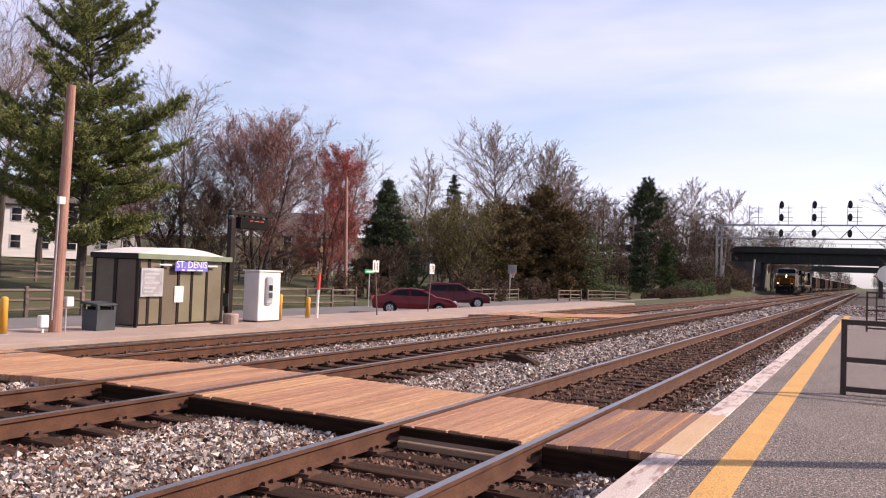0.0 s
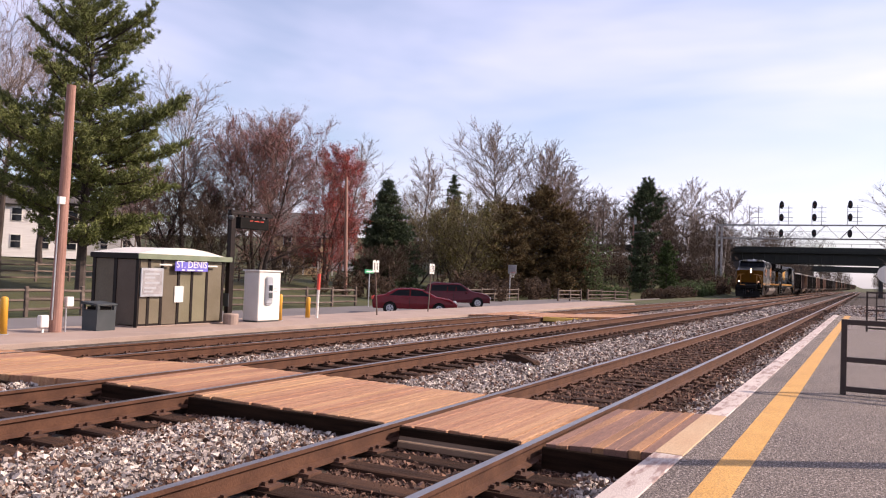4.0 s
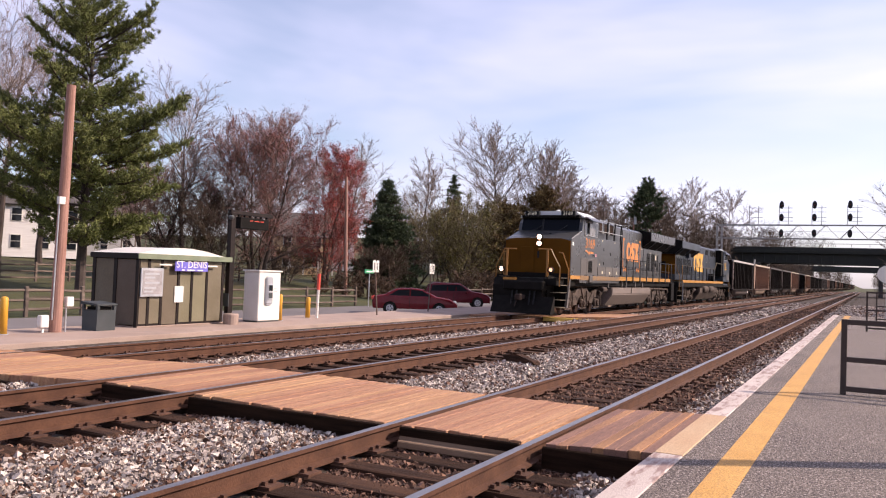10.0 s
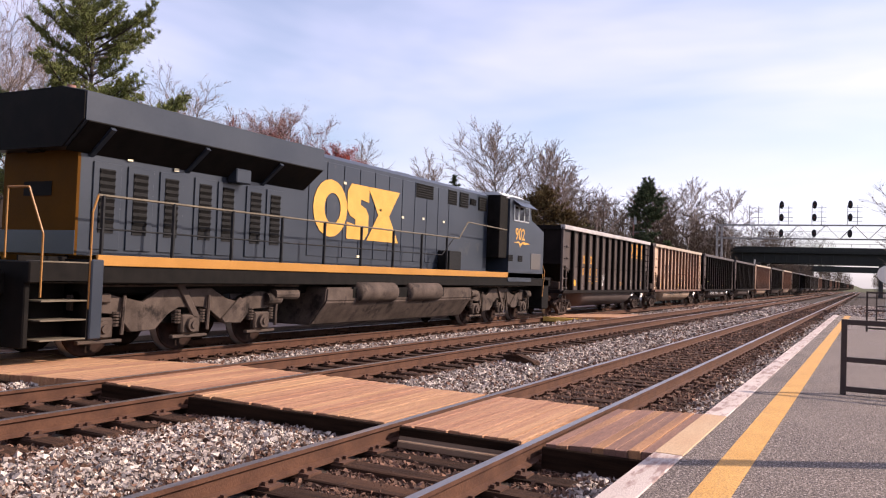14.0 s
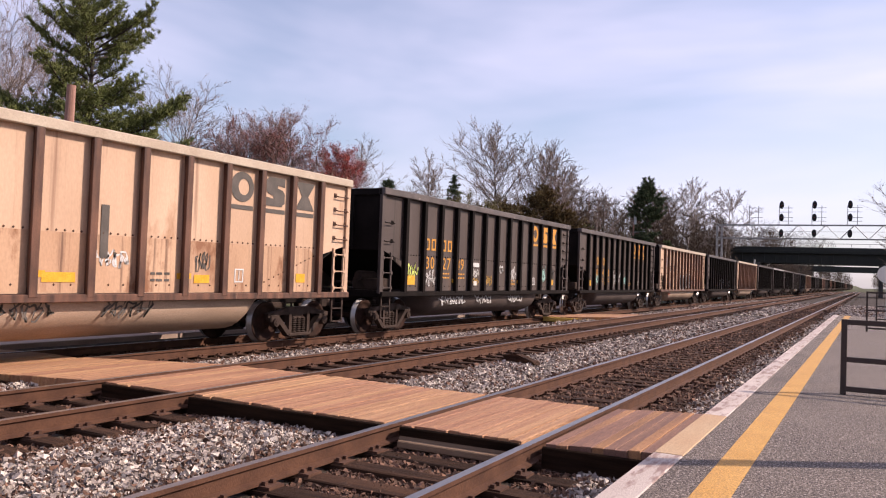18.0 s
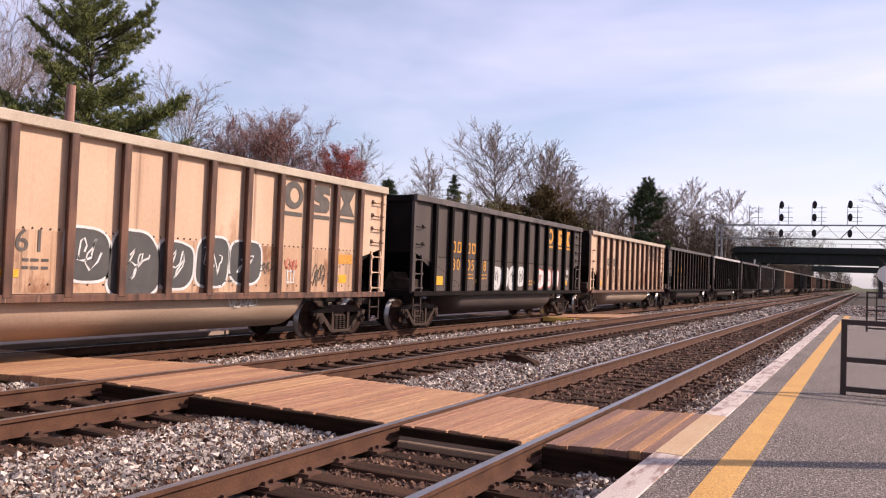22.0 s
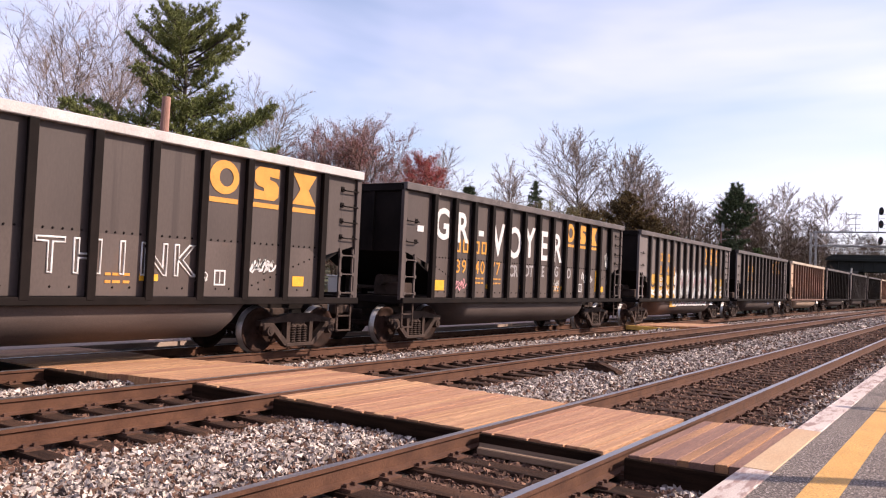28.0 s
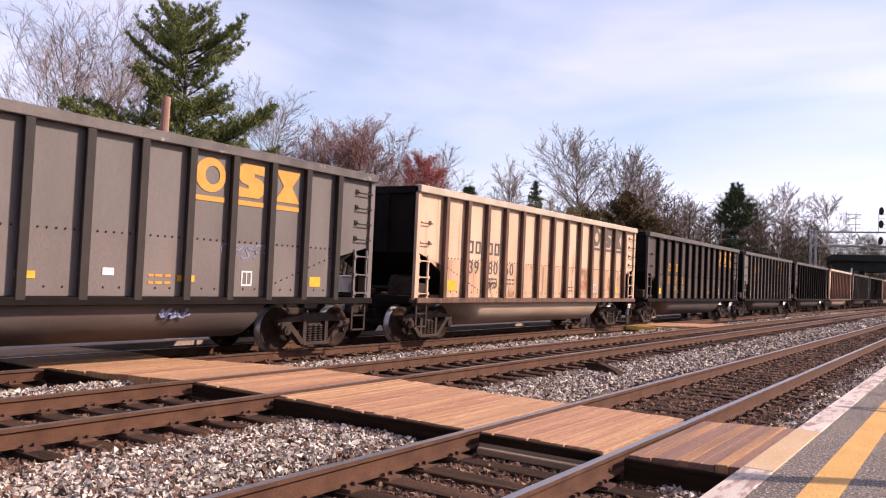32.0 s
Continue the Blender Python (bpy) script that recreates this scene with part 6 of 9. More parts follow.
def add_parking_sign(x, y, lean):
    s = empty("parking_sign", x, y, FAR_Z)
    s.rotation_euler = (0, 0, 0)
    tagged(s, "two narrow white notice plates on a leaning metal post", "sign", "platform signs")
    part("post", tbox(B(), pose(0, -lean * 1.1, 1.1, math.degrees(lean)), 0.035, 0.05, 2.25), "dark_wood", s)
    for dy in (-0.12, 0.12):
        part("plate", box(B(), 0.03, 0.04, dy - 0.10 - lean * 2, dy + 0.10 - lean * 2, 1.70, 2.16, 0.004), "white_paint", s)
        part("print_bar", box(B(), 0.04, 0.043, dy - 0.03 - lean * 2, dy + 0.03 - lean * 2, 1.78, 2.08), "can_grey", s)


def add_platform_things():
    add_shelter()
    add_fare_machine()
    add_bin()
    for x, y, h in ((-17.54, 11.55, 0.87), (-17.16, 20.86, 0.88), (-17.57, 22.9, 0.74)):
        add_bollard(x, y, h)
    m = empty("marker_post", -17.39, 23.2, FAR_Z)
    tagged(m, "slim white marker post with a red top", "marker post")
    part("post", rod(B(), (0, 0, 0), (0, 0.03, 1.0), 0.05, n=12), "white_paint", m)
    part("top", rod(B(), (0, 0.03, 1.0), (0, 0.05, 1.58), 0.06, n=12), "red_paint", m)
    add_parking_sign(-17.22, 26.9, 0.13)
    add_parking_sign(-17.46, 31.5, -0.09)
    # message board on a dark post with an arm
    g = empty("message_sign", -17.47, 18.78, FAR_Z)
    tagged(g, "dark hanging train message board on a bracket post", "sign")
    part("post", box(B(), -0.08, 0.08, -0.1, 0.1, 0, 3.42, 0.01), "brown_post", g)
    part("arm", box(B(), -0.07, 0.07, -0.12, 1.86, 3.36, 3.48, 0.01), "brown_post", g)
    for i in range(6):
        part("bracket", box(B(), -0.03, 0.03, 0.28 + 0.26 * i, 0.33 + 0.26 * i, 3.28, 3.37), "brown_post", g)
    part("display", box(B(), -0.12, 0.12, 0.26, 1.60, 2.94, 3.29, 0.01), "black", g)
    for y, w in ((0.75, 0.14), (1.0, 0.2), (1.25, 0.16)):
        part("print_bar", box(B(), 0.12, 0.124, y - w / 2, y + w / 2, 3.19, 3.21), "red_paint", g)
    for y in (0.5, 1.4):
        part("hanger", rod(B(), (0, y, 3.18), (0, y, 3.3), 0.02, n=6), "brown_post", g)
    c = part("camera_dome", lathe(B(), [(0.04, -0.07), (0.08, -0.04), (0.09, 0.02), (0.05, 0.06)], 14, pose(0.12, -0.16, 3.25)), "can_grey", g, smooth=True)
    part("junction_box", box(B(), -0.12, 0.1, -0.12, -0.1, 0.5, 0.9), "can_grey", g)
    k = empty("concrete_footing", -16.95, 18.35, FAR_Z)
    tagged(k, "pale round concrete footing block", "footing")
    part("block", lathe(B(), [(0.22, 0), (0.23, 0.28), (0.20, 0.32)], 16), "concrete", k)
    # timber pole with conduit and boxes
    p = empty("utility_pole", FX, 12.79, FAR_Z)
    tagged(p, "pinkish-brown treated timber pole with grey conduit and white boxes", "pole")
    part("shaft", rod(B(), (0, 0, 0), (0.02, 0.10, 6.05), 0.145, 0.105, 16), "pole_wood", p)
    part("conduit", rod(B(), (0.06, -0.145, 0.3), (0.07, -0.10, 3.2), 0.018, n=8), "galv", p)
    part("lamp_box", box(B(), 0.10, 0.2, -0.2, -0.03, 3.1, 3.28, 0.01), "white_paint", p)
    part("meter_box", box(B(), 0.05, 0.18, 0.16, 0.36, 0.62, 0.86, 0.015), "white_paint", p)
    part("pedestal_box", box(box(B(), -0.08, 0.08, -0.44, -0.22, 0.12, 0.42, 0.02), -0.02, 0.02, -0.36, -0.31, 0, 0.13), "white_paint", p)
    part("pipe", rod(B(), (0.1, 0.2, 0.0), (0.1, 0.2, 0.62), 0.022, n=8), "galv", p)


add_platform_things()


def car_body(prof, w, roof_z, inset):
    """A car shell: side outline (along y) drawn across x, drawn in at the glasshouse, softened."""
    bm = B()
    xs = (-w / 2, -w / 2 * 0.86, w / 2 * 0.86, w / 2)
    rows = []
    for x in xs:
        edge = abs(x) > w * 0.45
        rows.append([bm.verts.new((x * (1 - inset * max(0, (z - 0.9)) / (roof_z - 0.9)), y * (0.985 if edge else 1.0), z - (0.03 if edge and z > 0.5 else 0))) for y, z in prof])
    k = len(prof)
    for a, b in zip(rows, rows[1:]):
        for i in range(k):
            bm.faces.new((a[i], a[(i + 1) % k], b[(i + 1) % k], b[i]))
    bm.faces.new(rows[0])
    bm.faces.new(rows[-1][::-1])
    bmesh.ops.recalc_face_normals(bm, faces=bm.faces)
    bmesh.ops.bevel(bm, geom=[e for e in bm.edges], offset=0.03, segments=2, affect="EDGES")
    return bm


def add_car(x, y, rz, paint, label, suv=False):
    """Parked car; its nose points along +y of its own space."""
    c = empty("car", x, y, LOT_Z, rz)
    tagged(c, label, "car", "parked cars")
    if suv:
        prof = [(-2.2, 0.32), (-2.25, 0.7), (-2.2, 1.05), (-2.0, 1.55), (-1.5, 1.68), (0.2, 1.66), (1.0, 1.15), (2.0, 0.98), (2.3, 0.75), (2.32, 0.35)]
        glass = [(-1.85, 1.10), (-1.75, 1.50), (0.15, 1.58), (0.78, 1.14)]
        w, rz_, r = 1.82, 1.68, 0.35
        axles = (-1.38, 1.42)
    else:
        prof = [(-2.3, 0.30), (-2.36, 0.65), (-2.25, 0.98), (-1.75, 1.04), (-1.05, 1.40), (-0.2, 1.46), (0.45, 1.40), (1.2, 1.02), (2.0, 0.88), (2.35, 0.66), (2.38, 0.32)]
        glass = [(-1.45, 1.02), (-0.95, 1.33), (-0.2, 1.39), (0.4, 1.33), (0.98, 1.01)]
        w, rz_, r = 1.78, 1.46, 0.325
        axles = (-1.35, 1.36)
    body = part("body", car_body(prof, w, rz_, 0.22), paint, c, smooth=False)
    for s in (-1, 1):
        xx = s * (w / 2 - 0.075)
        part("side_window", prism(B(), glass, 0, xx - 0.02, xx + 0.02), "glass", c)
        for yy in ((-0.25,) if not suv else (-0.7, -0.1)):
            part("pillar", box(B(), xx - 0.03, xx + 0.03, yy - 0.04, yy + 0.04, 1.0, 1.42), paint, c)
        part("mirror", box(B(), s * (w / 2 + 0.02) - 0.08, s * (w / 2 + 0.02) + 0.08, glass[-1][0] - 0.22, glass[-1][0] - 0.08, 0.98, 1.12, 0.02), paint, c)
        part("headlight", box(B(), s * 0.62 - 0.2, s * 0.62 + 0.2, 2.2, 2.36, 0.62, 0.78, 0.03), "win_frame", c, "clear headlight")
        part("tail_light", box(B(), s * 0.68 - 0.16, s * 0.68 + 0.16, -2.38, -2.24, 0.78, 0.95, 0.02), "red_paint", c, "red tail light")
        part("door_seam", box(B(), s * (w / 2 - 0.002) - 0.004, s * (w / 2 - 0.002) + 0.004, -0.28, -0.262, 0.4, 0.98), "black", c)
        part("door_handle", box(B(), s * w / 2 - 0.012, s * w / 2 + 0.012, -0.5, -0.32, 0.86, 0.89), paint, c)
        for ay in axles:
            part("arch", lathe(B(), [(r + 0.05, -0.02), (r + 0.05, 0.02)], 20, pose(s * (w / 2 - 0.01), ay, r, 0, 90)), "black", c)
            m = pose(s * (w / 2 - 0.09), ay, r, 0, 90)
            wh = part("wheel", lathe(B(), [(r * 0.62, -0.1), (r * 0.95, -0.1), (r, -0.06), (r, 0.06), (r * 0.95, 0.1), (r * 0.62, 0.1)], 22, m), "tyre", c)
            bm = lathe(B(), [(0.03, -0.108), (r * 0.62, -0.104), (r * 0.62, 0.104), (0.03, 0.108)], 18, m)
            part("rim", bm, "chrome", wh, "silver alloy rim")
            for a in range(5):
                th = a * 1.2566
                part("spoke_gap", rod(B(), (s * (w / 2 + 0.012), ay + 0.12 * math.cos(th), r + 0.12 * math.sin(th)), (s * (w / 2 + 0.02), ay + 0.12 * math.cos(th), r + 0.12 * math.sin(th)), 0.045, n=8), "tyre", wh)
    ws = (glass[-1], (glass[-2][0], glass[-2][1]))
    part("windscreen", prism(B(), [(glass[-1][0] + 0.12, glass[-1][1] + 0.03), (glass[-2][0] + 0.10, glass[-2][1] + 0.06), (glass[-2][0] + 0.06, glass[-2][1] + 0.02), (glass[-1][0] + 0.06, glass[-1][1])], 0, -0.66, 0.66), "glass", c)
    part("grille", box(B(), -0.4, 0.4, 2.3, 2.4, 0.55, 0.66, 0.02), "black", c)
    part("front_plate", box(B(), -0.2, 0.2, 2.38, 2.41, 0.42, 0.52), "white_paint", c)
    return c


add_car(-22.5, 39.0, -60, "maroon", "dark red saloon car parked at an angle in the lot")
add_car(-25.6, 50.2, -58, "wine", "wine red family wagon parked beside the saloon", True)


# ---- split-rail fence behind the car park ----
def add_fence(x0, y0, x1, y1, label="silvered split-rail timber fence at the edge of the lawn"):
    n = max(1, round(math.hypot(x1 - x0, y1 - y0) / 2.6))
    f = empty("split_rail_fence", x0, y0, 0, math.degrees(math.atan2(-(x1 - x0), y1 - y0)))
    tagged(f, label, "fence", "split-rail fences")
    step = math.hypot(x1 - x0, y1 - y0) / n
    rnd = random.Random(int(y0))
    post = cached("fence_post", lambda: mesh_of("post", box(B(), -0.07, 0.07, -0.08, 0.08, -0.3, 1.25, 0.02), "fence_wood"))
    rail = cached("fence_rail", lambda: mesh_of("rail", rod(B(), (0, 0, 0), (0, 2.75, 0), 0.065, 0.05, 6), "fence_wood"))
    for i in range(n + 1):
        gx, gy = x0 + (x1 - x0) * i / n, y0 + (y1 - y0) * i / n
        g = ground_z(gx, gy)
        p = part("post", post, None, f)
        p.location = (0, step * i, g)
        if i < n:
            for z in (0.3, 0.68, 1.06):
                r = part("rail", rail, None, f)
                r.location = (rnd.uniform(-0.03, 0.03), step * i, g + z + rnd.uniform(-0.04, 0.04))
                r.rotation_euler.x = rnd.uniform(-0.02, 0.02)
                r.scale.y = step / 2.6


add_fence(-29.9, 5.0, -29.9, 44.0)
add_fence(-29.7, 55.0, -29.2, 70.0)
add_fence(-26.8, 74.5, -26.0, 79.0)
add_fence(-25.6, 80.0, -23.2, 86.5)
add_fence(-46.0, 20.0, -50.0, 62.0, "grey split-rail timber fence across the upper lawn")


# ---- houses ----
M["siding_white"] = surface("white_clapboard", (0.60, 0.56, 0.54), (0.68, 0.64, 0.62), 2, 0.7, bump=0.3, fine=8, stretch=(0.1, 0.1, 9))
M["siding_cream"] = surface("cream_clapboard", (0.496, 0.345, 0.189), (0.560, 0.405, 0.238), 2, 0.7, bump=0.3, fine=8, stretch=(0.1, 0.1, 9))
M["siding_grey"] = surface("grey_clapboard", (0.32, 0.30, 0.29), (0.40, 0.38, 0.37), 2, 0.7, bump=0.3, fine=8, stretch=(0.1, 0.1, 9))
M["brick"] = surface("red_brick_masonry", (0.30, 0.11, 0.06), (0.40, 0.17, 0.10), 9, 0.9, bump=0.4, fine=30)
M["shingle"] = surface("dark_roof_shingle", (0.056, 0.048, 0.048), (0.096, 0.084, 0.08), 5, 0.9, bump=0.4, fine=12, stretch=(1, 4, 4))


def add_house(x, y, rz, w, d, h, rise, wall, label, floors=2, porch=False, chimney=True):
    """Gabled house: front along its own x axis faces -y."""
    z = min(ground_z(x, y), ground_z(x - 4, y)) - 0.1
    o = empty("house", x, y, z, rz)
    tagged(o, label, "house", "houses behind the station")
    part("wall", box(B(), -w / 2, w / 2, -d / 2, d / 2, 0, h), wall, o)
    part("gable", prism(B(), [(-d / 2, h), (d / 2, h), (0, h + rise)], 0, -w / 2 + 0.01, w / 2 - 0.01), wall, o)
    a = math.atan2(rise, d / 2)
    ln = math.hypot(rise, d / 2) + 0.5
    for s in (-1, 1):
        part("roof", tbox(B(), pose(0, s * (d / 4 + 0.12), h + rise / 2 - 0.05 + 0.05, -s * math.degrees(a)), w + 0.7, ln, 0.16, 0.02), "shingle", o)
    if chimney:
        part("chimney", box(box(B(), w * 0.2, w * 0.2 + 0.8, -0.4, 0.4, h, h + rise + 1.3), w * 0.2 - 0.06, w * 0.2 + 0.86, -0.46, 0.46, h + rise + 1.2, h + rise + 1.4), "brick", o, "red brick chimney")
    nw = max(2, int(w / 2.4))
    for fl in range(floors):
        zz = 0.9 + fl * (h / floors)
        for i in range(nw):
            xx = -w / 2 + w * (i + 0.5) / nw
            f = part("window", box(B(), xx - 0.52, xx + 0.52, -d / 2 - 0.06, -d / 2 + 0.05, zz, zz + 1.4, 0.02), "white_paint", o)
            for q in (-1, 1):
                part("pane", box(B(), xx - 0.43, xx + 0.43, -d / 2 - 0.075, -d / 2 - 0.055, zz + 0.70 + (0.03 if q > 0 else -0.64), zz + 0.70 + (0.62 if q > 0 else -0.03)), "glass", f)
        for s in (-1, 1):
            for q in (-0.25, 0.25):
                f = part("window", box(B(), s * w / 2 - 0.06, s * w / 2 + 0.06, q * d - 0.5, q * d + 0.5, zz, zz + 1.4, 0.02), "white_paint", o)
                part("pane", box(B(), s * (w / 2 + 0.065) - 0.01, s * (w / 2 + 0.065) + 0.01, q * d - 0.42, q * d + 0.42, zz + 0.08, zz + 1.32), "glass", f)
    if porch:
        pr = part("porch", box(B(), -w / 2, w / 2, -d / 2 - 2.2, -d / 2 - 0.01, 2.6, 2.75, 0.02), "shingle", o, "low porch roof on white posts")
        for i in range(5):
            xx = -w / 2 + 0.1 + (w - 0.2) * i / 4
            part("porch_post", box(B(), xx - 0.08, xx + 0.08, -d / 2 - 2.15, -d / 2 - 2.0, 0, 2.6), "white_paint", pr)
        part("porch_rail", box(B(), -w / 2, w / 2, -d / 2 - 2.12, -d / 2 - 2.05, 0.85, 0.95), "white_paint", pr)
    return o


add_house(-80.0, 53.0, 62, 13, 9, 5.4, 2.6, "siding_white", "white two-storey clapboard house beyond the pine")
add_house(-92.0, 72.0, 58, 11, 8, 5.2, 2.4, "siding_grey", "grey clapboard house half hidden by bare trees")
add_house(-62.5, 79.0, 45, 7, 8, 4.6, 2.8, "siding_cream", "cream clapboard house with a white porch", porch=True, chimney=False)
add_house(-56.0, 118.0, 35, 9, 8, 2.6, 2.0, "siding_grey", "low grey house with a red brick chimney", floors=1)
add_house(-74.0, 98.0, 45, 10, 8, 5.0, 2.5, "siding_white", "white house behind the red maple")


# ---- poles, hoop, street sign ----
def add_far_poles():
    for x, y, h, arm in ((-35.5, 50.9, 9.3, False), (-28.9, 109.0, 9.3, True), (-48.0, 150.0, 12.0, False)):
        p = empty("utility_pole", x, y, ground_z(x, y) - 0.05)
        tagged(p, "weathered dark timber utility pole", "pole", "utility poles")
        part("shaft", rod(B(), (0, 0, -0.3), (-0.35 if not arm else 0.25, 0, h), 0.15, 0.10, 12), "pole_wood", p)
        if arm:
            part("lamp_arm", rod(B(), (0.15, 0, h - 1.4), (1.9, -0.4, h - 1.25), 0.04, n=6), "galv", p)
            part("transformer", rod(B(), (0.45, -0.1, h - 0.3), (0.45, -0.1, h + 0.7), 0.2, n=12), "galv", p)
    h = empty("basketball_hoop", -29.4, 68.5, ground_z(-29.4, 68.5))
    tagged(h, "grey basketball backboard and net on a pole", "basketball hoop")
    part("pole", rod(B(), (0, 0, -0.2), (0, 0, 2.9), 0.05, n=8), "galv", h)
    part("backboard", tbox(B(), pose(0.3, -0.25, 2.95, 0, 0, -25), 1.1, 0.04, 0.8, 0.01), "galv", h)
    bm = B()
    for i in range(12):
        a = i * math.pi / 6
        rod(bm, (0.5 + 0.23 * math.cos(a), -0.6 + 0.23 * math.sin(a), 2.65), (0.5 + 0.12 * math.cos(a + 0.3), -0.6 + 0.12 * math.sin(a + 0.3), 2.2), 0.012, n=4)
    part("net", bm, "white_paint", h)
    part("hoop_ring", lathe(B(), [(0.22, 0), (0.25, 0), (0.25, 0.02), (0.22, 0.02)], 16, pose(0.5, -0.6, 2.65)), "red_paint", h)
    s = empty("street_sign", -28.6, 43.6, LOT_Z)
    tagged(s, "small green street-name blade on a galvanised post", "sign")
    part("post", rod(B(), (0, 0, 0), (0, 0, 2.3), 0.035, n=8), "galv", s)
    part("blade", box(B(), -0.05, 0.03, -0.55, 0.45, 2.15, 2.4, 0.004), "street_green", s)
    part("print_bar", box(B(), 0.03, 0.034, -0.4, 0.3, 2.23, 2.31), "white_paint", s)


add_far_poles()


# ---- signal gantry and road bridge ----
M["gantry"] = surface("aluminium_paint", (0.255, 0.247, 0.255), (0.345, 0.338, 0.345), 3, 0.5, 0.4, bump=0.1)
M["bridge_steel"] = surface("dull_green_girder_paint", (0.014, 0.016, 0.013), (0.024, 0.026, 0.021), 1.5, 0.7, bump=0.15, stain=(0.045, 0.03, 0.022), stain_at=0.62)
M["bridge_stone"] = surface("dirty_abutment_concrete", (0.056, 0.050, 0.048), (0.084, 0.077, 0.070), 0.6, 0.9, bump=0.3, stain=(0.032, 0.028, 0.026), stain_at=0.55, stain_scale=0.4)
M["signal_black"] = surface("black_signal_housing", (0.012, 0.012, 0.014), (0.025, 0.024, 0.026), 3, 0.5, bump=0, spec=0.2)
M["lens_red"] = surface("unlit_red_lens", (0.16, 0.012, 0.012), (0.2, 0.02, 0.02), 3, 0.2, bump=0)


def add_gantry():
    Y = 125.0
    g = empty("signal_gantry", 0, Y, 0)
    tagged(g, "silver lattice signal bridge across the tracks", "signal gantry")
    x0, x1, zl, zh = -19.9, 5.2, 8.2, 10.15
    for y in (-0.55, 0.55):
        for z in (zl, zh):
            part("chord", box(B(), x0, x1, y - 0.06, y + 0.06, z - 0.07, z + 0.07), "gantry", g)
        n = 14
        for i in range(n):
            a, b = x0 + (x1 - x0) * i / n, x0 + (x1 - x0) * (i + 1) / n
            part("brace", rod(B(), (a, y, zl if i % 2 else zh), (b, y, zh if i % 2 else zl), 0.035, n=5), "gantry", g)
    for i in range(15):
        x = x0 + (x1 - x0) * i / 14
        part("cross_tie", rod(B(), (x, -0.55, zh), (x, 0.55, zh), 0.03, n=5), "gantry", g)
    part("handrail", rod(B(), (x0, -0.6, zh + 0.0), (x1, -0.6, zh), 0.03, n=5), "gantry", g)
    part("handrail", rod(B(), (x0, -0.7, zl + 1.0), (x1, -0.7, zl + 1.0), 0.025, n=5), "gantry", g)
    part("walk_grating", box(B(), x0, x1, -0.9, -0.56, zl - 0.02, zl + 0.03), "gantry", g)
    for x in (x0, x1):
        for dx, dy in ((-0.35, -0.5), (0.35, -0.5), (-0.35, 0.5), (0.35, 0.5)):
            part("mast_leg", box(B(), x + dx - 0.06, x + dx + 0.06, dy - 0.06, dy + 0.06, -0.9, zh), "gantry", g)
        for k in range(8):
            z = 0.2 + 1.2 * k
            part("mast_brace", rod(B(), (x - 0.35, -0.5, z), (x + 0.35, -0.5, z + 1.2), 0.03, n=5), "gantry", g)
        part("footing", box(B(), x - 0.9, x + 0.9, -0.9, 0.9, -1.2, -0.2, 0.05), "concrete", g)
    heads = ((-11.05, True), (-6.75, True), (-2.25, True), (-15.1, False))
    for x, lit in heads:
        f = part("signal_frame", box(box(B(), x - 0.62, x - 0.54, -0.62, -0.54, zh, 12.9), x + 0.62, x + 0.70, -0.62, -0.54, zh, 12.9), "gantry", g)
        for z in (10.7, 11.2, 12.0, 12.6):
            part("rung", box(B(), x - 0.6, x + 1.25, -0.6, -0.55, z - 0.03, z + 0.03), "gantry", f)
        if lit:
            for z in (13.0, 11.2, 8.95):
                h = part("signal_head", lathe(B(), [(0.29, 0.0), (0.32, 0.1), (0.32, 0.25), (0.24, 0.3)], 18, pose(x - 0.25, -0.75, z, 90) @ Matrix.Diagonal((0.95, 1.75, 1, 1))), "signal_black", g, "black oval signal head")
                part("lens", lathe(B(), [(0.10, 0), (0.10, 0.02)], 12, pose(x - 0.25, -1.06, z, 90)), "lens_red", h)
                part("hood", rod(B(), (x - 0.25, -1.3, z + 0.12), (x - 0.25, -1.05, z + 0.12), 0.13, n=10), "signal_black", h)
    c = empty("relay_cabinet", -18.2, 150.0, -0.7)
    tagged(c, "silver trackside relay cabinet with a tall post", "cabinet")
    part("case", box(B(), -0.5, 0.5, -0.4, 0.4, 0, 1.7, 0.03), "white_paint", c)
    part("post", rod(B(), (0.0, 0, 1.7), (0.35, 0, 6.5), 0.13, n=8), "white_paint", c)


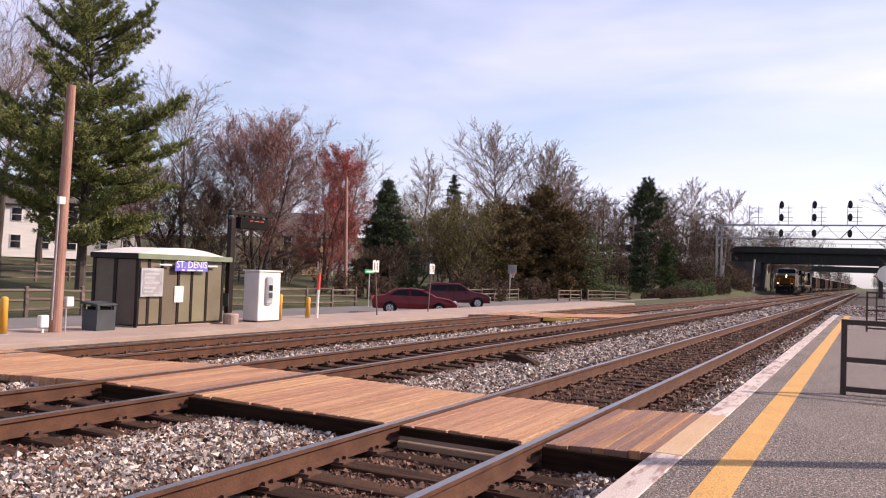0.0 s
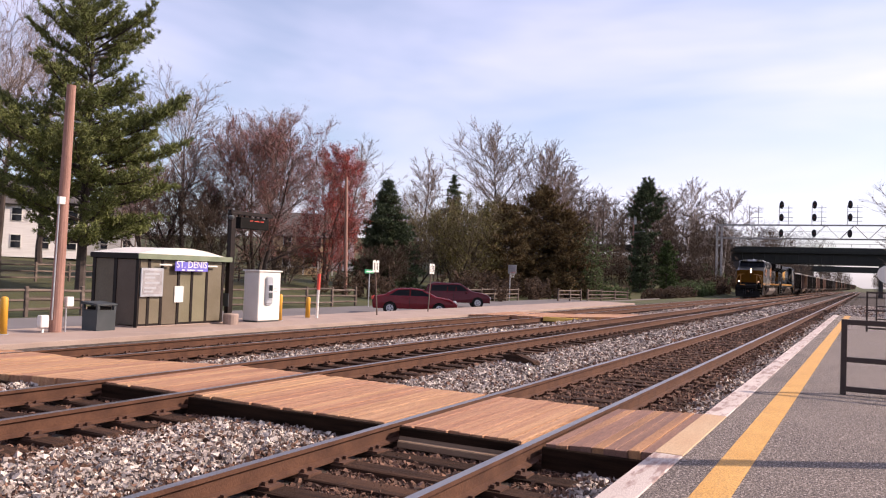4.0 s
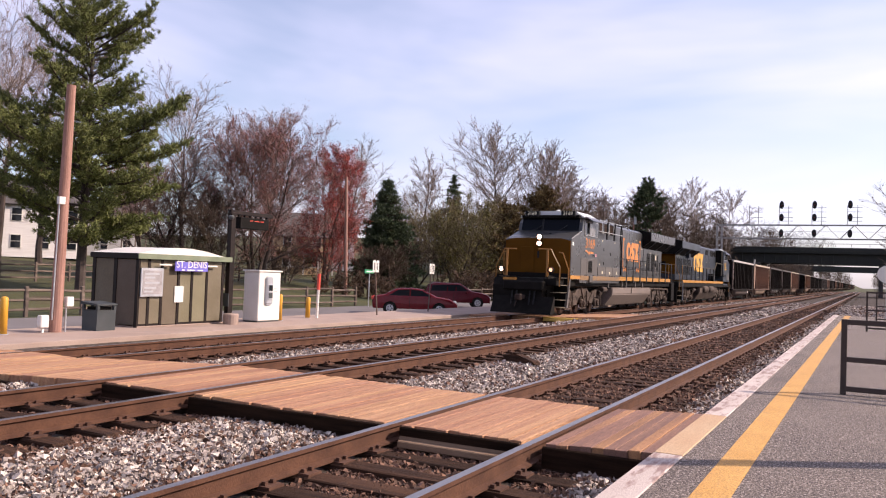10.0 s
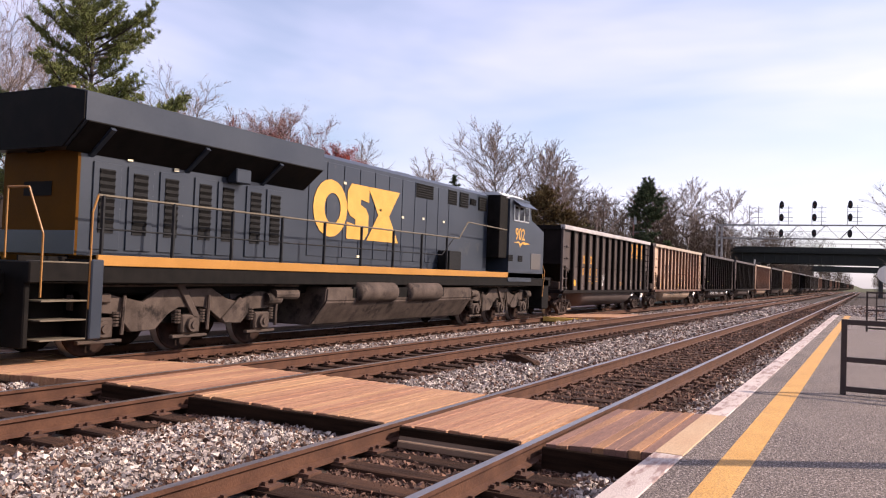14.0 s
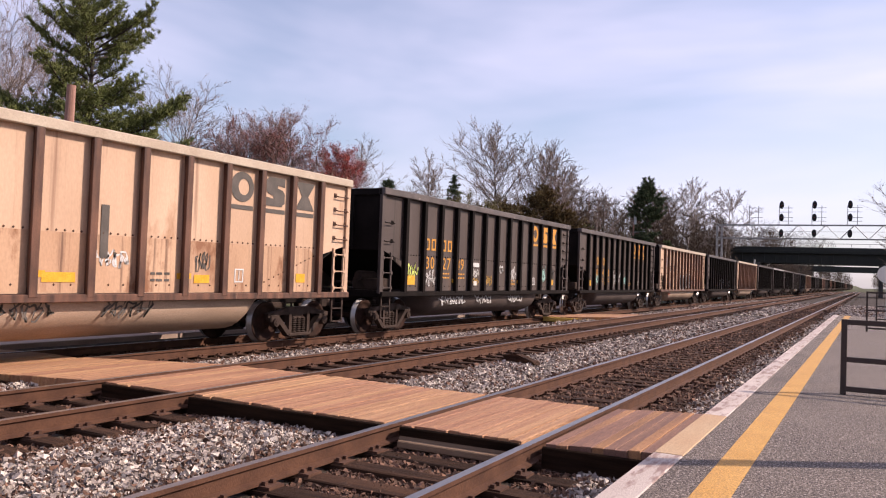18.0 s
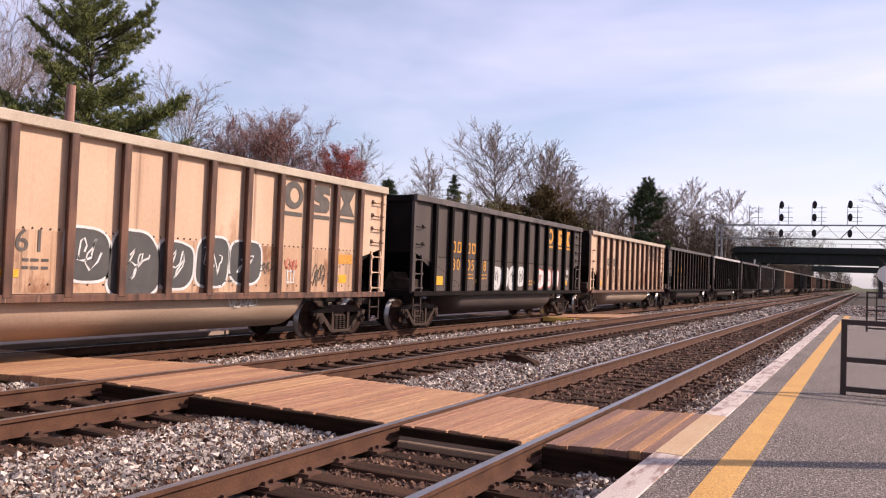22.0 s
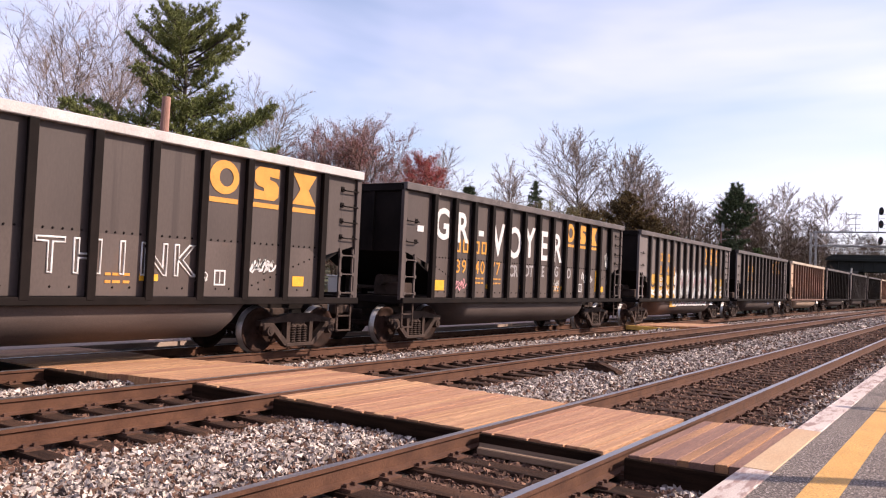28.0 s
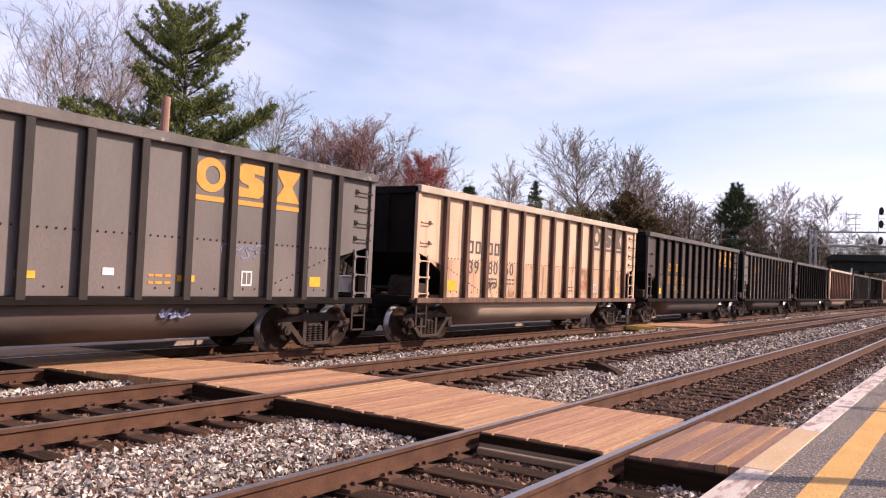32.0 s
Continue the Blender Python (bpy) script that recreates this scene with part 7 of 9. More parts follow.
def add_bridge():
    Y = 166.0
    b = empty("road_bridge", 0, Y, 0)
    tagged(b, "dark green steel girder road bridge over the railway", "bridge")
    part("girder", box(box(B(), -24, 22, -0.3, 0.3, 5.75, 7.6, 0.03), -24, 22, -0.55, 0.55, 5.7, 5.8), "bridge_steel", b)
    for i in range(4):
        part("girder", box(B(), -24, 22, 2.4 + 2.6 * i, 2.8 + 2.6 * i, 5.75, 7.5), "bridge_steel", b)
    part("deck", box(B(), -60, 60, -1.0, 12.0, 7.6, 8.1, 0.03), "bridge_steel", b)
    part("parapet", box(B(), -60, 60, -1.05, -0.8, 8.1, 8.75), "bridge_steel", b)
    for i in range(24):
        x = -24 + 2 * i
        part("stiffener", box(B(), x - 0.06, x + 0.06, -0.5, -0.3, 5.8, 7.58), "bridge_steel", b)
    for i in range(20):
        x = -30 + 3.0 * i
        part("rail_post", box(B(), x - 0.04, x + 0.04, -0.95, -0.88, 8.75, 9.5), "gantry", b)
    part("parapet_rail", box(B(), -60, 60, -0.95, -0.88, 9.42, 9.5), "gantry", b)
    part("abutment", box(B(), -26, -18.6, -0.6, 12, -1.0, 5.75, 0.05), "bridge_stone", b)
    part("wing_wall", prism(B(), [(-26, -1.0), (-18.6, -1.0), (-18.6, 1.0), (-26, 6.5)], 1, -6, -0.6), "bridge_stone", b)
    part("abutment", box(B(), 3.2, 26, -0.6, 12, -1.0, 5.75, 0.05), "bridge_stone", b)
    for i in range(6):
        part("pier", rod(B(), (1.9, 0.4 + 2.2 * i, -0.8), (1.9, 0.4 + 2.2 * i, 5.75), 0.35, n=12), "bridge_stone", b)
    d = empty("road_bridge", 0, 330.0, 0)
    tagged(d, "distant dark road bridge far down the line", "bridge")
    part("deck", box(B(), -60, 60, -1, 9, 7.0, 9.0), "bridge_steel", d)
    part("abutment", box(B(), -30, -19, -1, 9, -1.0, 7.0), "bridge_stone", d)
    part("abutment", box(B(), 6, 30, -1, 9, -1.0, 7.0), "bridge_stone", d)


add_gantry()
add_bridge()

# clutter at the far end of the near platform
ds = empty("round_sign", 0.75, 44.2, 0.07)
tagged(ds, "round white sign disc seen from behind on a post", "sign")
part("post", rod(B(), (0, 0, 0), (0, 0, 2.4), 0.04, n=8), "galv", ds)
part("disc", lathe(B(), [(0.42, 0), (0.42, 0.02)], 24, pose(0, -0.05, 2.15, 90)), "white_paint", ds)
add_railing(-0.05, 6.0, 30.5, 0.07, 1.35, 0.75, 0.15, 0.06)
add_railing(0.3, 6.0, 40.0, 0.07, 1.3, 0.7, 0.15, 0.06)
# a dark loose timber lying on the ballast
lt = empty("loose_timber", -6.0, 14.7, -0.17, -28)
tagged(lt, "dark broken tie offcut lying on the ballast", "timber")
part("offcut", prism(B(), [(-0.45, 0.0), (-0.5, 0.10), (-0.1, 0.16), (0.42, 0.06), (0.5, 0.0)], 1, -0.08, 0.08), "tie", lt)


# ---- trees ----
M["bark"] = surface("grey_brown_bark", (0.036, 0.025, 0.021), (0.072, 0.053, 0.046), 2, 0.95, bump=0.6, fine=20)
M["bark_pale"] = surface("pale_sycamore_bark", (0.40, 0.35, 0.33), (0.55, 0.50, 0.47), 1.5, 0.9, bump=0.4, fine=15, stain=(0.2, 0.16, 0.14), stain_at=0.58)
M["twig"] = surface("grey_pink_twigs", (0.15, 0.108, 0.09), (0.235, 0.175, 0.148), 0.6, 0.95, bump=0, island=0.3)
M["twig_pale"] = surface("pale_sycamore_twigs", (0.24, 0.19, 0.165), (0.36, 0.30, 0.27), 0.6, 0.95, bump=0, island=0.3)
M["twig_dark"] = surface("brown_twigs", (0.05, 0.032, 0.022), (0.088, 0.058, 0.04), 0.6, 0.95, bump=0, island=0.3)
M["twig_maple"] = surface("reddish_brown_twigs", (0.13, 0.078, 0.066), (0.21, 0.135, 0.115), 0.6, 0.95, bump=0, island=0.3)
M["twig_olive"] = surface("yellow_brown_twigs", (0.090, 0.070, 0.040), (0.16, 0.125, 0.075), 0.6, 0.95, bump=0, island=0.3)
M["bud_red"] = surface("red_maple_buds", (0.22, 0.030, 0.026), (0.36, 0.070, 0.055), 0.7, 0.9, bump=0, island=0.45)
M["bud_mauve"] = surface("dusty_pink_maple_buds", (0.17, 0.062, 0.056), (0.28, 0.115, 0.10), 0.4, 0.9, bump=0, island=0.45, stain=(0.27, 0.05, 0.042), stain_at=0.52, stain_scale=0.22)
M["needle"] = surface("pine_needles", (0.075, 0.092, 0.021), (0.175, 0.182, 0.056), 0.35, 0.85, bump=0, island=0.5)
M["needle_dark"] = surface("dark_spruce_needles", (0.030, 0.046, 0.022), (0.066, 0.085, 0.036), 0.5, 0.85, bump=0, island=0.4)
M["leaf_olive"] = surface("olive_spring_leaves", (0.098, 0.086, 0.022), (0.173, 0.143, 0.045), 0.5, 0.9, bump=0, island=0.4)
M["leaf_brown"] = surface("dull_brown_leaves", (0.034, 0.017, 0.008), (0.067, 0.036, 0.017), 0.5, 0.9, bump=0, island=0.5)
M["leaf_cedar"] = surface("brownish_cedar_sprays", (0.065, 0.043, 0.015), (0.155, 0.098, 0.038), 0.5, 0.9, bump=0, island=0.5, stain=(0.068, 0.074, 0.024), stain_at=0.56, stain_scale=0.35)
M["leaf_green"] = surface("fresh_green_leaves", (0.035, 0.059, 0.014), (0.07, 0.098, 0.028), 0.5, 0.9, bump=0, island=0.4)


def limb(vs, fs, p, q, r0, r1, n):
    """Adds a tapered bar to lists of points and faces."""
    d = (q - p)
    if d.length < 1e-6:
        return
    d.normalize()
    u = d.orthogonal().normalized()
    v = d.cross(u)
    b = len(vs)
    for c, r in ((p, r0), (q, r1)):
        for i in range(n):
            a = 2 * math.pi * i / n
            vs.append(tuple(c + (u * math.cos(a) + v * math.sin(a)) * r))
    for i in range(n):
        j = (i + 1) % n
        fs.append((b + i, b + j, b + n + j, b + n + i))


def leaf(vs, fs, c, size, rnd):
    """A small bent leaf or needle blade."""
    a = Vector((rnd.gauss(0, 1), rnd.gauss(0, 1), rnd.gauss(0, 0.8))).normalized() * size
    b = a.orthogonal().normalized() * size * rnd.uniform(0.25, 0.45)
    k = len(vs)
    vs.extend((tuple(c - a * 0.5), tuple(c + b), tuple(c + a * 0.6)))
    fs.append((k, k + 1, k + 2))


def blade(vs, fs, p, q, r, rnd):
    """A last thin twig: one sliver from p to q."""
    u = (q - p).cross(Vector((rnd.gauss(0, 1), rnd.gauss(0, 1), rnd.gauss(0, 1)))).normalized() * r
    k = len(vs)
    vs.extend((tuple(p - u), tuple(p + u), tuple(q)))
    fs.append((k, k + 1, k + 2))


def blades_mesh(name, at, way, n, lo, hi, width, spread, mat, seed, jitter=0.05):
    """n needles or small leaves round every point of at, leaning along way."""
    rng = np.random.default_rng(seed)
    c = np.repeat(np.array(at, float), n, 0)
    d = np.repeat(np.array(way, float), n, 0)
    v = d + rng.normal(0, spread, d.shape)
    v /= np.linalg.norm(v, axis=1)[:, None] + 1e-9
    v *= rng.uniform(lo, hi, (len(v), 1))
    u = np.cross(v, rng.normal(size=v.shape))
    u *= width * rng.uniform(0.7, 1.3, (len(v), 1)) / (np.linalg.norm(u, axis=1)[:, None] + 1e-9)
    c += rng.normal(0, jitter, c.shape)
    co = np.stack([c - u, c + u, c + v], 1).reshape(-1)
    k = len(c)
    me = bpy.data.meshes.new(name)
    me.vertices.add(k * 3)
    me.vertices.foreach_set("co", co.astype(np.float32))
    me.loops.add(k * 3)
    me.loops.foreach_set("vertex_index", np.arange(k * 3, dtype=np.int32))
    me.polygons.add(k)
    me.polygons.foreach_set("loop_start", np.arange(0, k * 3, 3, dtype=np.int32))
    me.update(calc_edges=True)
    me.materials.append(M[mat])
    return me


def turned(d, angle, rnd):
    """The direction d bent away by an angle to a random side."""
    side = d.cross(Vector((rnd.gauss(0, 1), rnd.gauss(0, 1), rnd.gauss(0, 1)))).normalized()
    return (d * math.cos(angle) + side * math.sin(angle)).normalized()


def limb_tree(wood, fine, base, d, h, w, low, rnd, limbs, thin, tips, droop=0.0):
    """One stem with limbs, branches, twigs and slivers that fill an oval crown."""
    pts, r0 = [base], h * 0.0155
    n = 9
    for i in range(n):
        d = (d + Vector((rnd.gauss(0, 0.05), rnd.gauss(0, 0.05), 0.03))).normalized()
        pts.append(pts[-1] + d * h * 0.86 / n)
    rad = [max(thin, r0 * (1 - 0.93 * (i / n) ** 0.8)) for i in range(n + 1)]
    for i in range(n):
        limb(*wood, pts[i], pts[i + 1], rad[i], rad[i + 1], 7)
    az = rnd.uniform(0, 6.28)
    for i in range(limbs):
        s = low + (0.97 - low) * ((i + rnd.random()) / limbs) ** 0.85
        k = min(n - 1, int(s * n))
        p = pts[k].lerp(pts[k + 1], s * n - k)
        g = (s - low) / (1 - low)
        env = max(0.16, 1 - ((g - 0.36) / 0.72) ** 2) ** 0.5
        ln = w * 0.56 * env * rnd.uniform(0.75, 1.12)
        az += 2.4 + rnd.uniform(-0.4, 0.4)
        th = radians(64 - 40 * g + rnd.uniform(-12, 12) + 20 * droop)
        ld = Vector((math.sin(th) * math.cos(az), math.sin(th) * math.sin(az), math.cos(th)))
        r = max(thin * 1.5, rad[k] * 0.52)
        m = 5
        for j in range(m):
            ld = (ld + Vector((rnd.gauss(0, 0.13), rnd.gauss(0, 0.13), 0.10 - 0.16 * droop))).normalized()
            q = p + ld * ln / m
            r2 = max(thin, r * 0.74)
            limb(*wood, p, q, r, r2, 5 if r > 0.05 else 4)
            for _ in range(2 if j else 1):
                c = p.lerp(q, rnd.random())
                bl = ln * (0.52 - 0.06 * j) * rnd.uniform(0.7, 1.2)
                bd = (turned(ld, radians(rnd.uniform(24, 52)), rnd) + Vector((0, 0, 0.16))).normalized()
                br = max(thin, r2 * 0.6)
                for e in range(3):
                    bd = (bd + Vector((rnd.gauss(0, 0.10), rnd.gauss(0, 0.10), 0.06 - 0.2 * droop))).normalized()
                    c2 = c + bd * bl / 3
                    limb(*fine, c, c2, br, max(thin * 0.8, br * 0.75), 3)
                    br = max(thin * 0.8, br * 0.75)
                    for _ in range(3):
                        t0 = c.lerp(c2, rnd.random())
                        td = (turned(bd, radians(rnd.uniform(18, 44)), rnd) + Vector((0, 0, 0.10 - 0.3 * droop))).normalized()
                        tl = bl * rnd.uniform(0.24, 0.46)
                        t1 = t0 + td * tl
                        limb(*fine, t0, t1, thin * 0.8, thin * 0.45, 3)
                        tips.append((t1, td))
                        for _ in range(4):
                            u0 = t0.lerp(t1, rnd.uniform(0.2, 1))
                            u1 = u0 + turned(td, radians(rnd.uniform(12, 36)), rnd) * tl * rnd.uniform(0.5, 0.95)
                            blade(*fine, u0, u1, thin * 0.62, rnd)
                            tips.append((u1, td))
                    c = c2
            p, r = q, r2


def add_bare_tree(x, y, h, w, seed, trunk="bark", twig="twig", label="leafless tree with a fine grey twig crown", limbs=16, thin=0.017, low=0.30, stems=1, lean=0.28, buds=None, bud_size=0.10, droop=0.0, name="tree", group="bare trees"):
    t = empty(name, x, y, ground_z(x, y) - 0.1)
    tagged(t, label, "tree" if name == "tree" else "shrubs", group)
    rnd = random.Random(seed)
    wood, fine, tips = ([], []), ([], []), []
    for s in range(stems):
        a = 6.283 * (s + rnd.random() * 0.6) / stems
        k = 0.04 if stems == 1 else lean * rnd.uniform(0.6, 1.2)
        d = Vector((k * math.cos(a), k * math.sin(a), 1)).normalized()
        base = Vector((0.2 * math.cos(a), 0.2 * math.sin(a), -0.2)) if stems > 1 else Vector((0, 0, -0.2))
        limb_tree(wood, fine, base, d, h * (1 if s == 0 else rnd.uniform(0.82, 1.0)), w * (1.0 if stems == 1 else 0.72), low, rnd, limbs, thin, tips, droop)
    top = max(v[2] for v in fine[0])
    k = h / top
    for vs, _ in (wood, fine):
        vs[:] = [(a, b, c * k) for a, b, c in vs]
    part("trunk", raw_mesh("trunk", *wood, trunk), None, t)
    part("crown", raw_mesh("crown", *fine, twig), None, t)["kind"] = "stuff"
    if buds:
        at = [(p.x, p.y, p.z * k) for p, d in tips]
        part("leaves", blades_mesh("leaves", at, [tuple(d * 0.4) for p, d in tips], buds[1], bud_size * 0.6, bud_size * 1.5, bud_size * 0.28, 0.8, buds[0], seed, 0.14), None, t)["kind"] = "stuff"
    return t


def add_conifer(x, y, h, profile, seed, mat, label, gap=0.9, limbs=6, lo=0.2, hi=0.42, width=0.045, n=14, step=0.24, rise=0.05, holes=0.1, side=0.30, inner=0.2, sway=0.3, lift=0.45):
    """An evergreen: whorls of limbs whose reach follows the profile (share of the height, metres), side twigs along them, tufts of needles on the twigs."""
    t = empty("conifer", x, y, ground_z(x, y) - 0.1)
    tagged(t, label, "tree", "evergreen trees")
    rnd = random.Random(seed)
    wood, at, way = ([], []), [], []
    limb(*wood, Vector((0, 0, -0.2)), Vector((0.1, 0, h * 0.5)), h * 0.017, h * 0.011, 8)
    limb(*wood, Vector((0.1, 0, h * 0.5)), Vector((0, 0.1, h * 0.97)), h * 0.011, 0.03, 7)
    fs_, rs_ = [p[0] for p in profile], [p[1] for p in profile]
    z = h * fs_[0]
    while z < h * 0.99:
        f = z / h
        reach = float(np.interp(f, fs_, rs_))
        k = max(3, round(limbs * rnd.uniform(0.8, 1.2)))
        a0 = rnd.uniform(0, 6.28)
        for i in range(k):
            if rnd.random() < holes:
                continue
            a = a0 + 6.283 * i / k + rnd.uniform(-0.35, 0.35)
            ln = max(0.3, reach * rnd.uniform(1 - sway, 1.06))
            p0 = Vector((0, 0, z + rnd.uniform(-0.5, 0.5) * gap))
            d = Vector((math.cos(a), math.sin(a), rise + rnd.uniform(-0.16, 0.22) + 0.7 * f * f * (rise >= 0))).normalized()
            mid = p0 + d * ln * 0.6
            end = mid + (d + Vector((0, 0, 0.26 if rise >= 0 else -0.08))).normalized() * ln * 0.4
            limb(*wood, p0, mid, 0.03 + 0.010 * ln, 0.022 + 0.006 * ln, 5)
            limb(*wood, mid, end, 0.022 + 0.006 * ln, 0.012, 4)
            s = inner
            while s < 1.02:
                c = p0.lerp(mid, s / 0.6) if s < 0.6 else mid.lerp(end, min(1.0, (s - 0.6) / 0.4))
                for sg in (-1, 1):
                    across = Vector((-d.y * sg, d.x * sg, 0))
                    td = (across * rnd.uniform(0.5, 1.1) + d * rnd.uniform(0.4, 1.0) + Vector((0, 0, rnd.uniform(-0.12, lift)))).normalized()
                    tl = (0.30 + side * ln * (1.15 - s)) * rnd.uniform(0.5, 1.3)
                    if tl > 0.5:
                        limb(*wood, c, c + td * tl, 0.016, 0.007, 3)
                    q = 0.15 * tl
                    while q < tl:
                        at.append(tuple(c + td * q + Vector((rnd.gauss(0, 0.07), rnd.gauss(0, 0.07), rnd.gauss(0.03, 0.10)))))
                        way.append((td.x * 0.6, td.y * 0.6, td.z * 0.6 + 0.35))
                        q += step
                s += 1.35 * step / ln
        z += gap * rnd.uniform(0.75, 1.25)
    part("trunk", raw_mesh("trunk", *wood, "bark"), None, t)
    part("crown", blades_mesh("crown", at, way, n, lo, hi, width, 0.55, mat, seed), None, t)["kind"] = "stuff"
    return t


def add_thicket(x, y, w, d, h, seed, mat, label, n=60, leaf_n=60, size=0.3, twig="twig_dark"):
    """A tangle of upright stems and leaves with a ragged top."""
    t = empty("shrub_thicket", x, y, ground_z(x, y) - 0.15)
    tagged(t, label, "shrubs", "shrub thickets")
    rnd = random.Random(seed)
    wood, leaves = ([], []), ([], [])
    for _ in range(n):
        px, py = rnd.uniform(-w / 2, w / 2), rnd.uniform(-d / 2, d / 2)
        hh = h * rnd.uniform(0.5, 1.0) * (1 - 0.35 * (abs(px) / (w / 2)) ** 3)
        g = ground_z(x + px, y + py) - ground_z(x, y)
        p, dd = Vector((px, py, g)), Vector((rnd.gauss(0, 0.16), rnd.gauss(0, 0.16), 1)).normalized()
        r = 0.012 * hh
        for i in range(5):
            q = p + dd * hh / 5
            limb(*wood, p, q, r, r * 0.78, 4)
            for _ in range(4):
                e = q + Vector((rnd.gauss(0, 0.5), rnd.gauss(0, 0.5), rnd.uniform(0.1, 1.1))) * hh * 0.13
                limb(*wood, q, e, r * 0.5, 0.012, 3)
                for _ in range(2):
                    limb(*wood, e, e + Vector((rnd.gauss(0, 0.5), rnd.gauss(0, 0.5), rnd.uniform(0.0, 1.0))) * hh * 0.10, 0.016, 0.012, 3)
                for _ in range(leaf_n // 20):
                    c = e + Vector((rnd.gauss(0, 1), rnd.gauss(0, 1), rnd.gauss(0, 1))) * hh * 0.06
                    leaf(*leaves, c, size * rnd.uniform(0.5, 1.3), rnd)
            dd = (dd + Vector((rnd.gauss(0, 0.15), rnd.gauss(0, 0.15), 0.05))).normalized()
            p, r = q, r * 0.78
    part("brush", raw_mesh("brush", *wood, twig), None, t)["kind"] = "stuff"
    if leaves[0]:
        part("leaves", raw_mesh("leaves", *leaves, mat), None, t)["kind"] = "stuff"
    return t


def add_woods(name, spots, seed, label, twig="twig", hmin=9, hmax=15):
    """Far woods: many simple bare trees in one mesh."""
    rnd = random.Random(seed)
    vs, fs = [], []
    for x, y in spots:
        g = Vector((x, y, ground_z(x, y) - 0.2))
        h = rnd.uniform(hmin, hmax)
        p, d, r = g, Vector((rnd.gauss(0, 0.06), rnd.gauss(0, 0.06), 1)).normalized(), h * 0.011
        for i in range(6):
            q = p + d * h / 6
            limb(vs, fs, p, q, r, r * 0.8, 5)
            if i > 0:
                for _ in range(5):
                    e = q + Vector((rnd.gauss(0, 0.6), rnd.gauss(0, 0.6), rnd.uniform(0.2, 1.0))) * h * 0.15
                    limb(vs, fs, q, e, r * 0.45, 0.03, 3)
                    for _ in range(4):
                        limb(vs, fs, q.lerp(e, rnd.uniform(0.5, 1)), e + Vector((rnd.gauss(0, 0.6), rnd.gauss(0, 0.6), rnd.uniform(0.0, 1.0))) * h * 0.10, 0.03, 0.02, 3)
            p, r = q, r * 0.8
    tagged(new(name, raw_mesh(name, vs, fs, twig)), label, "woods", kind="stuff")


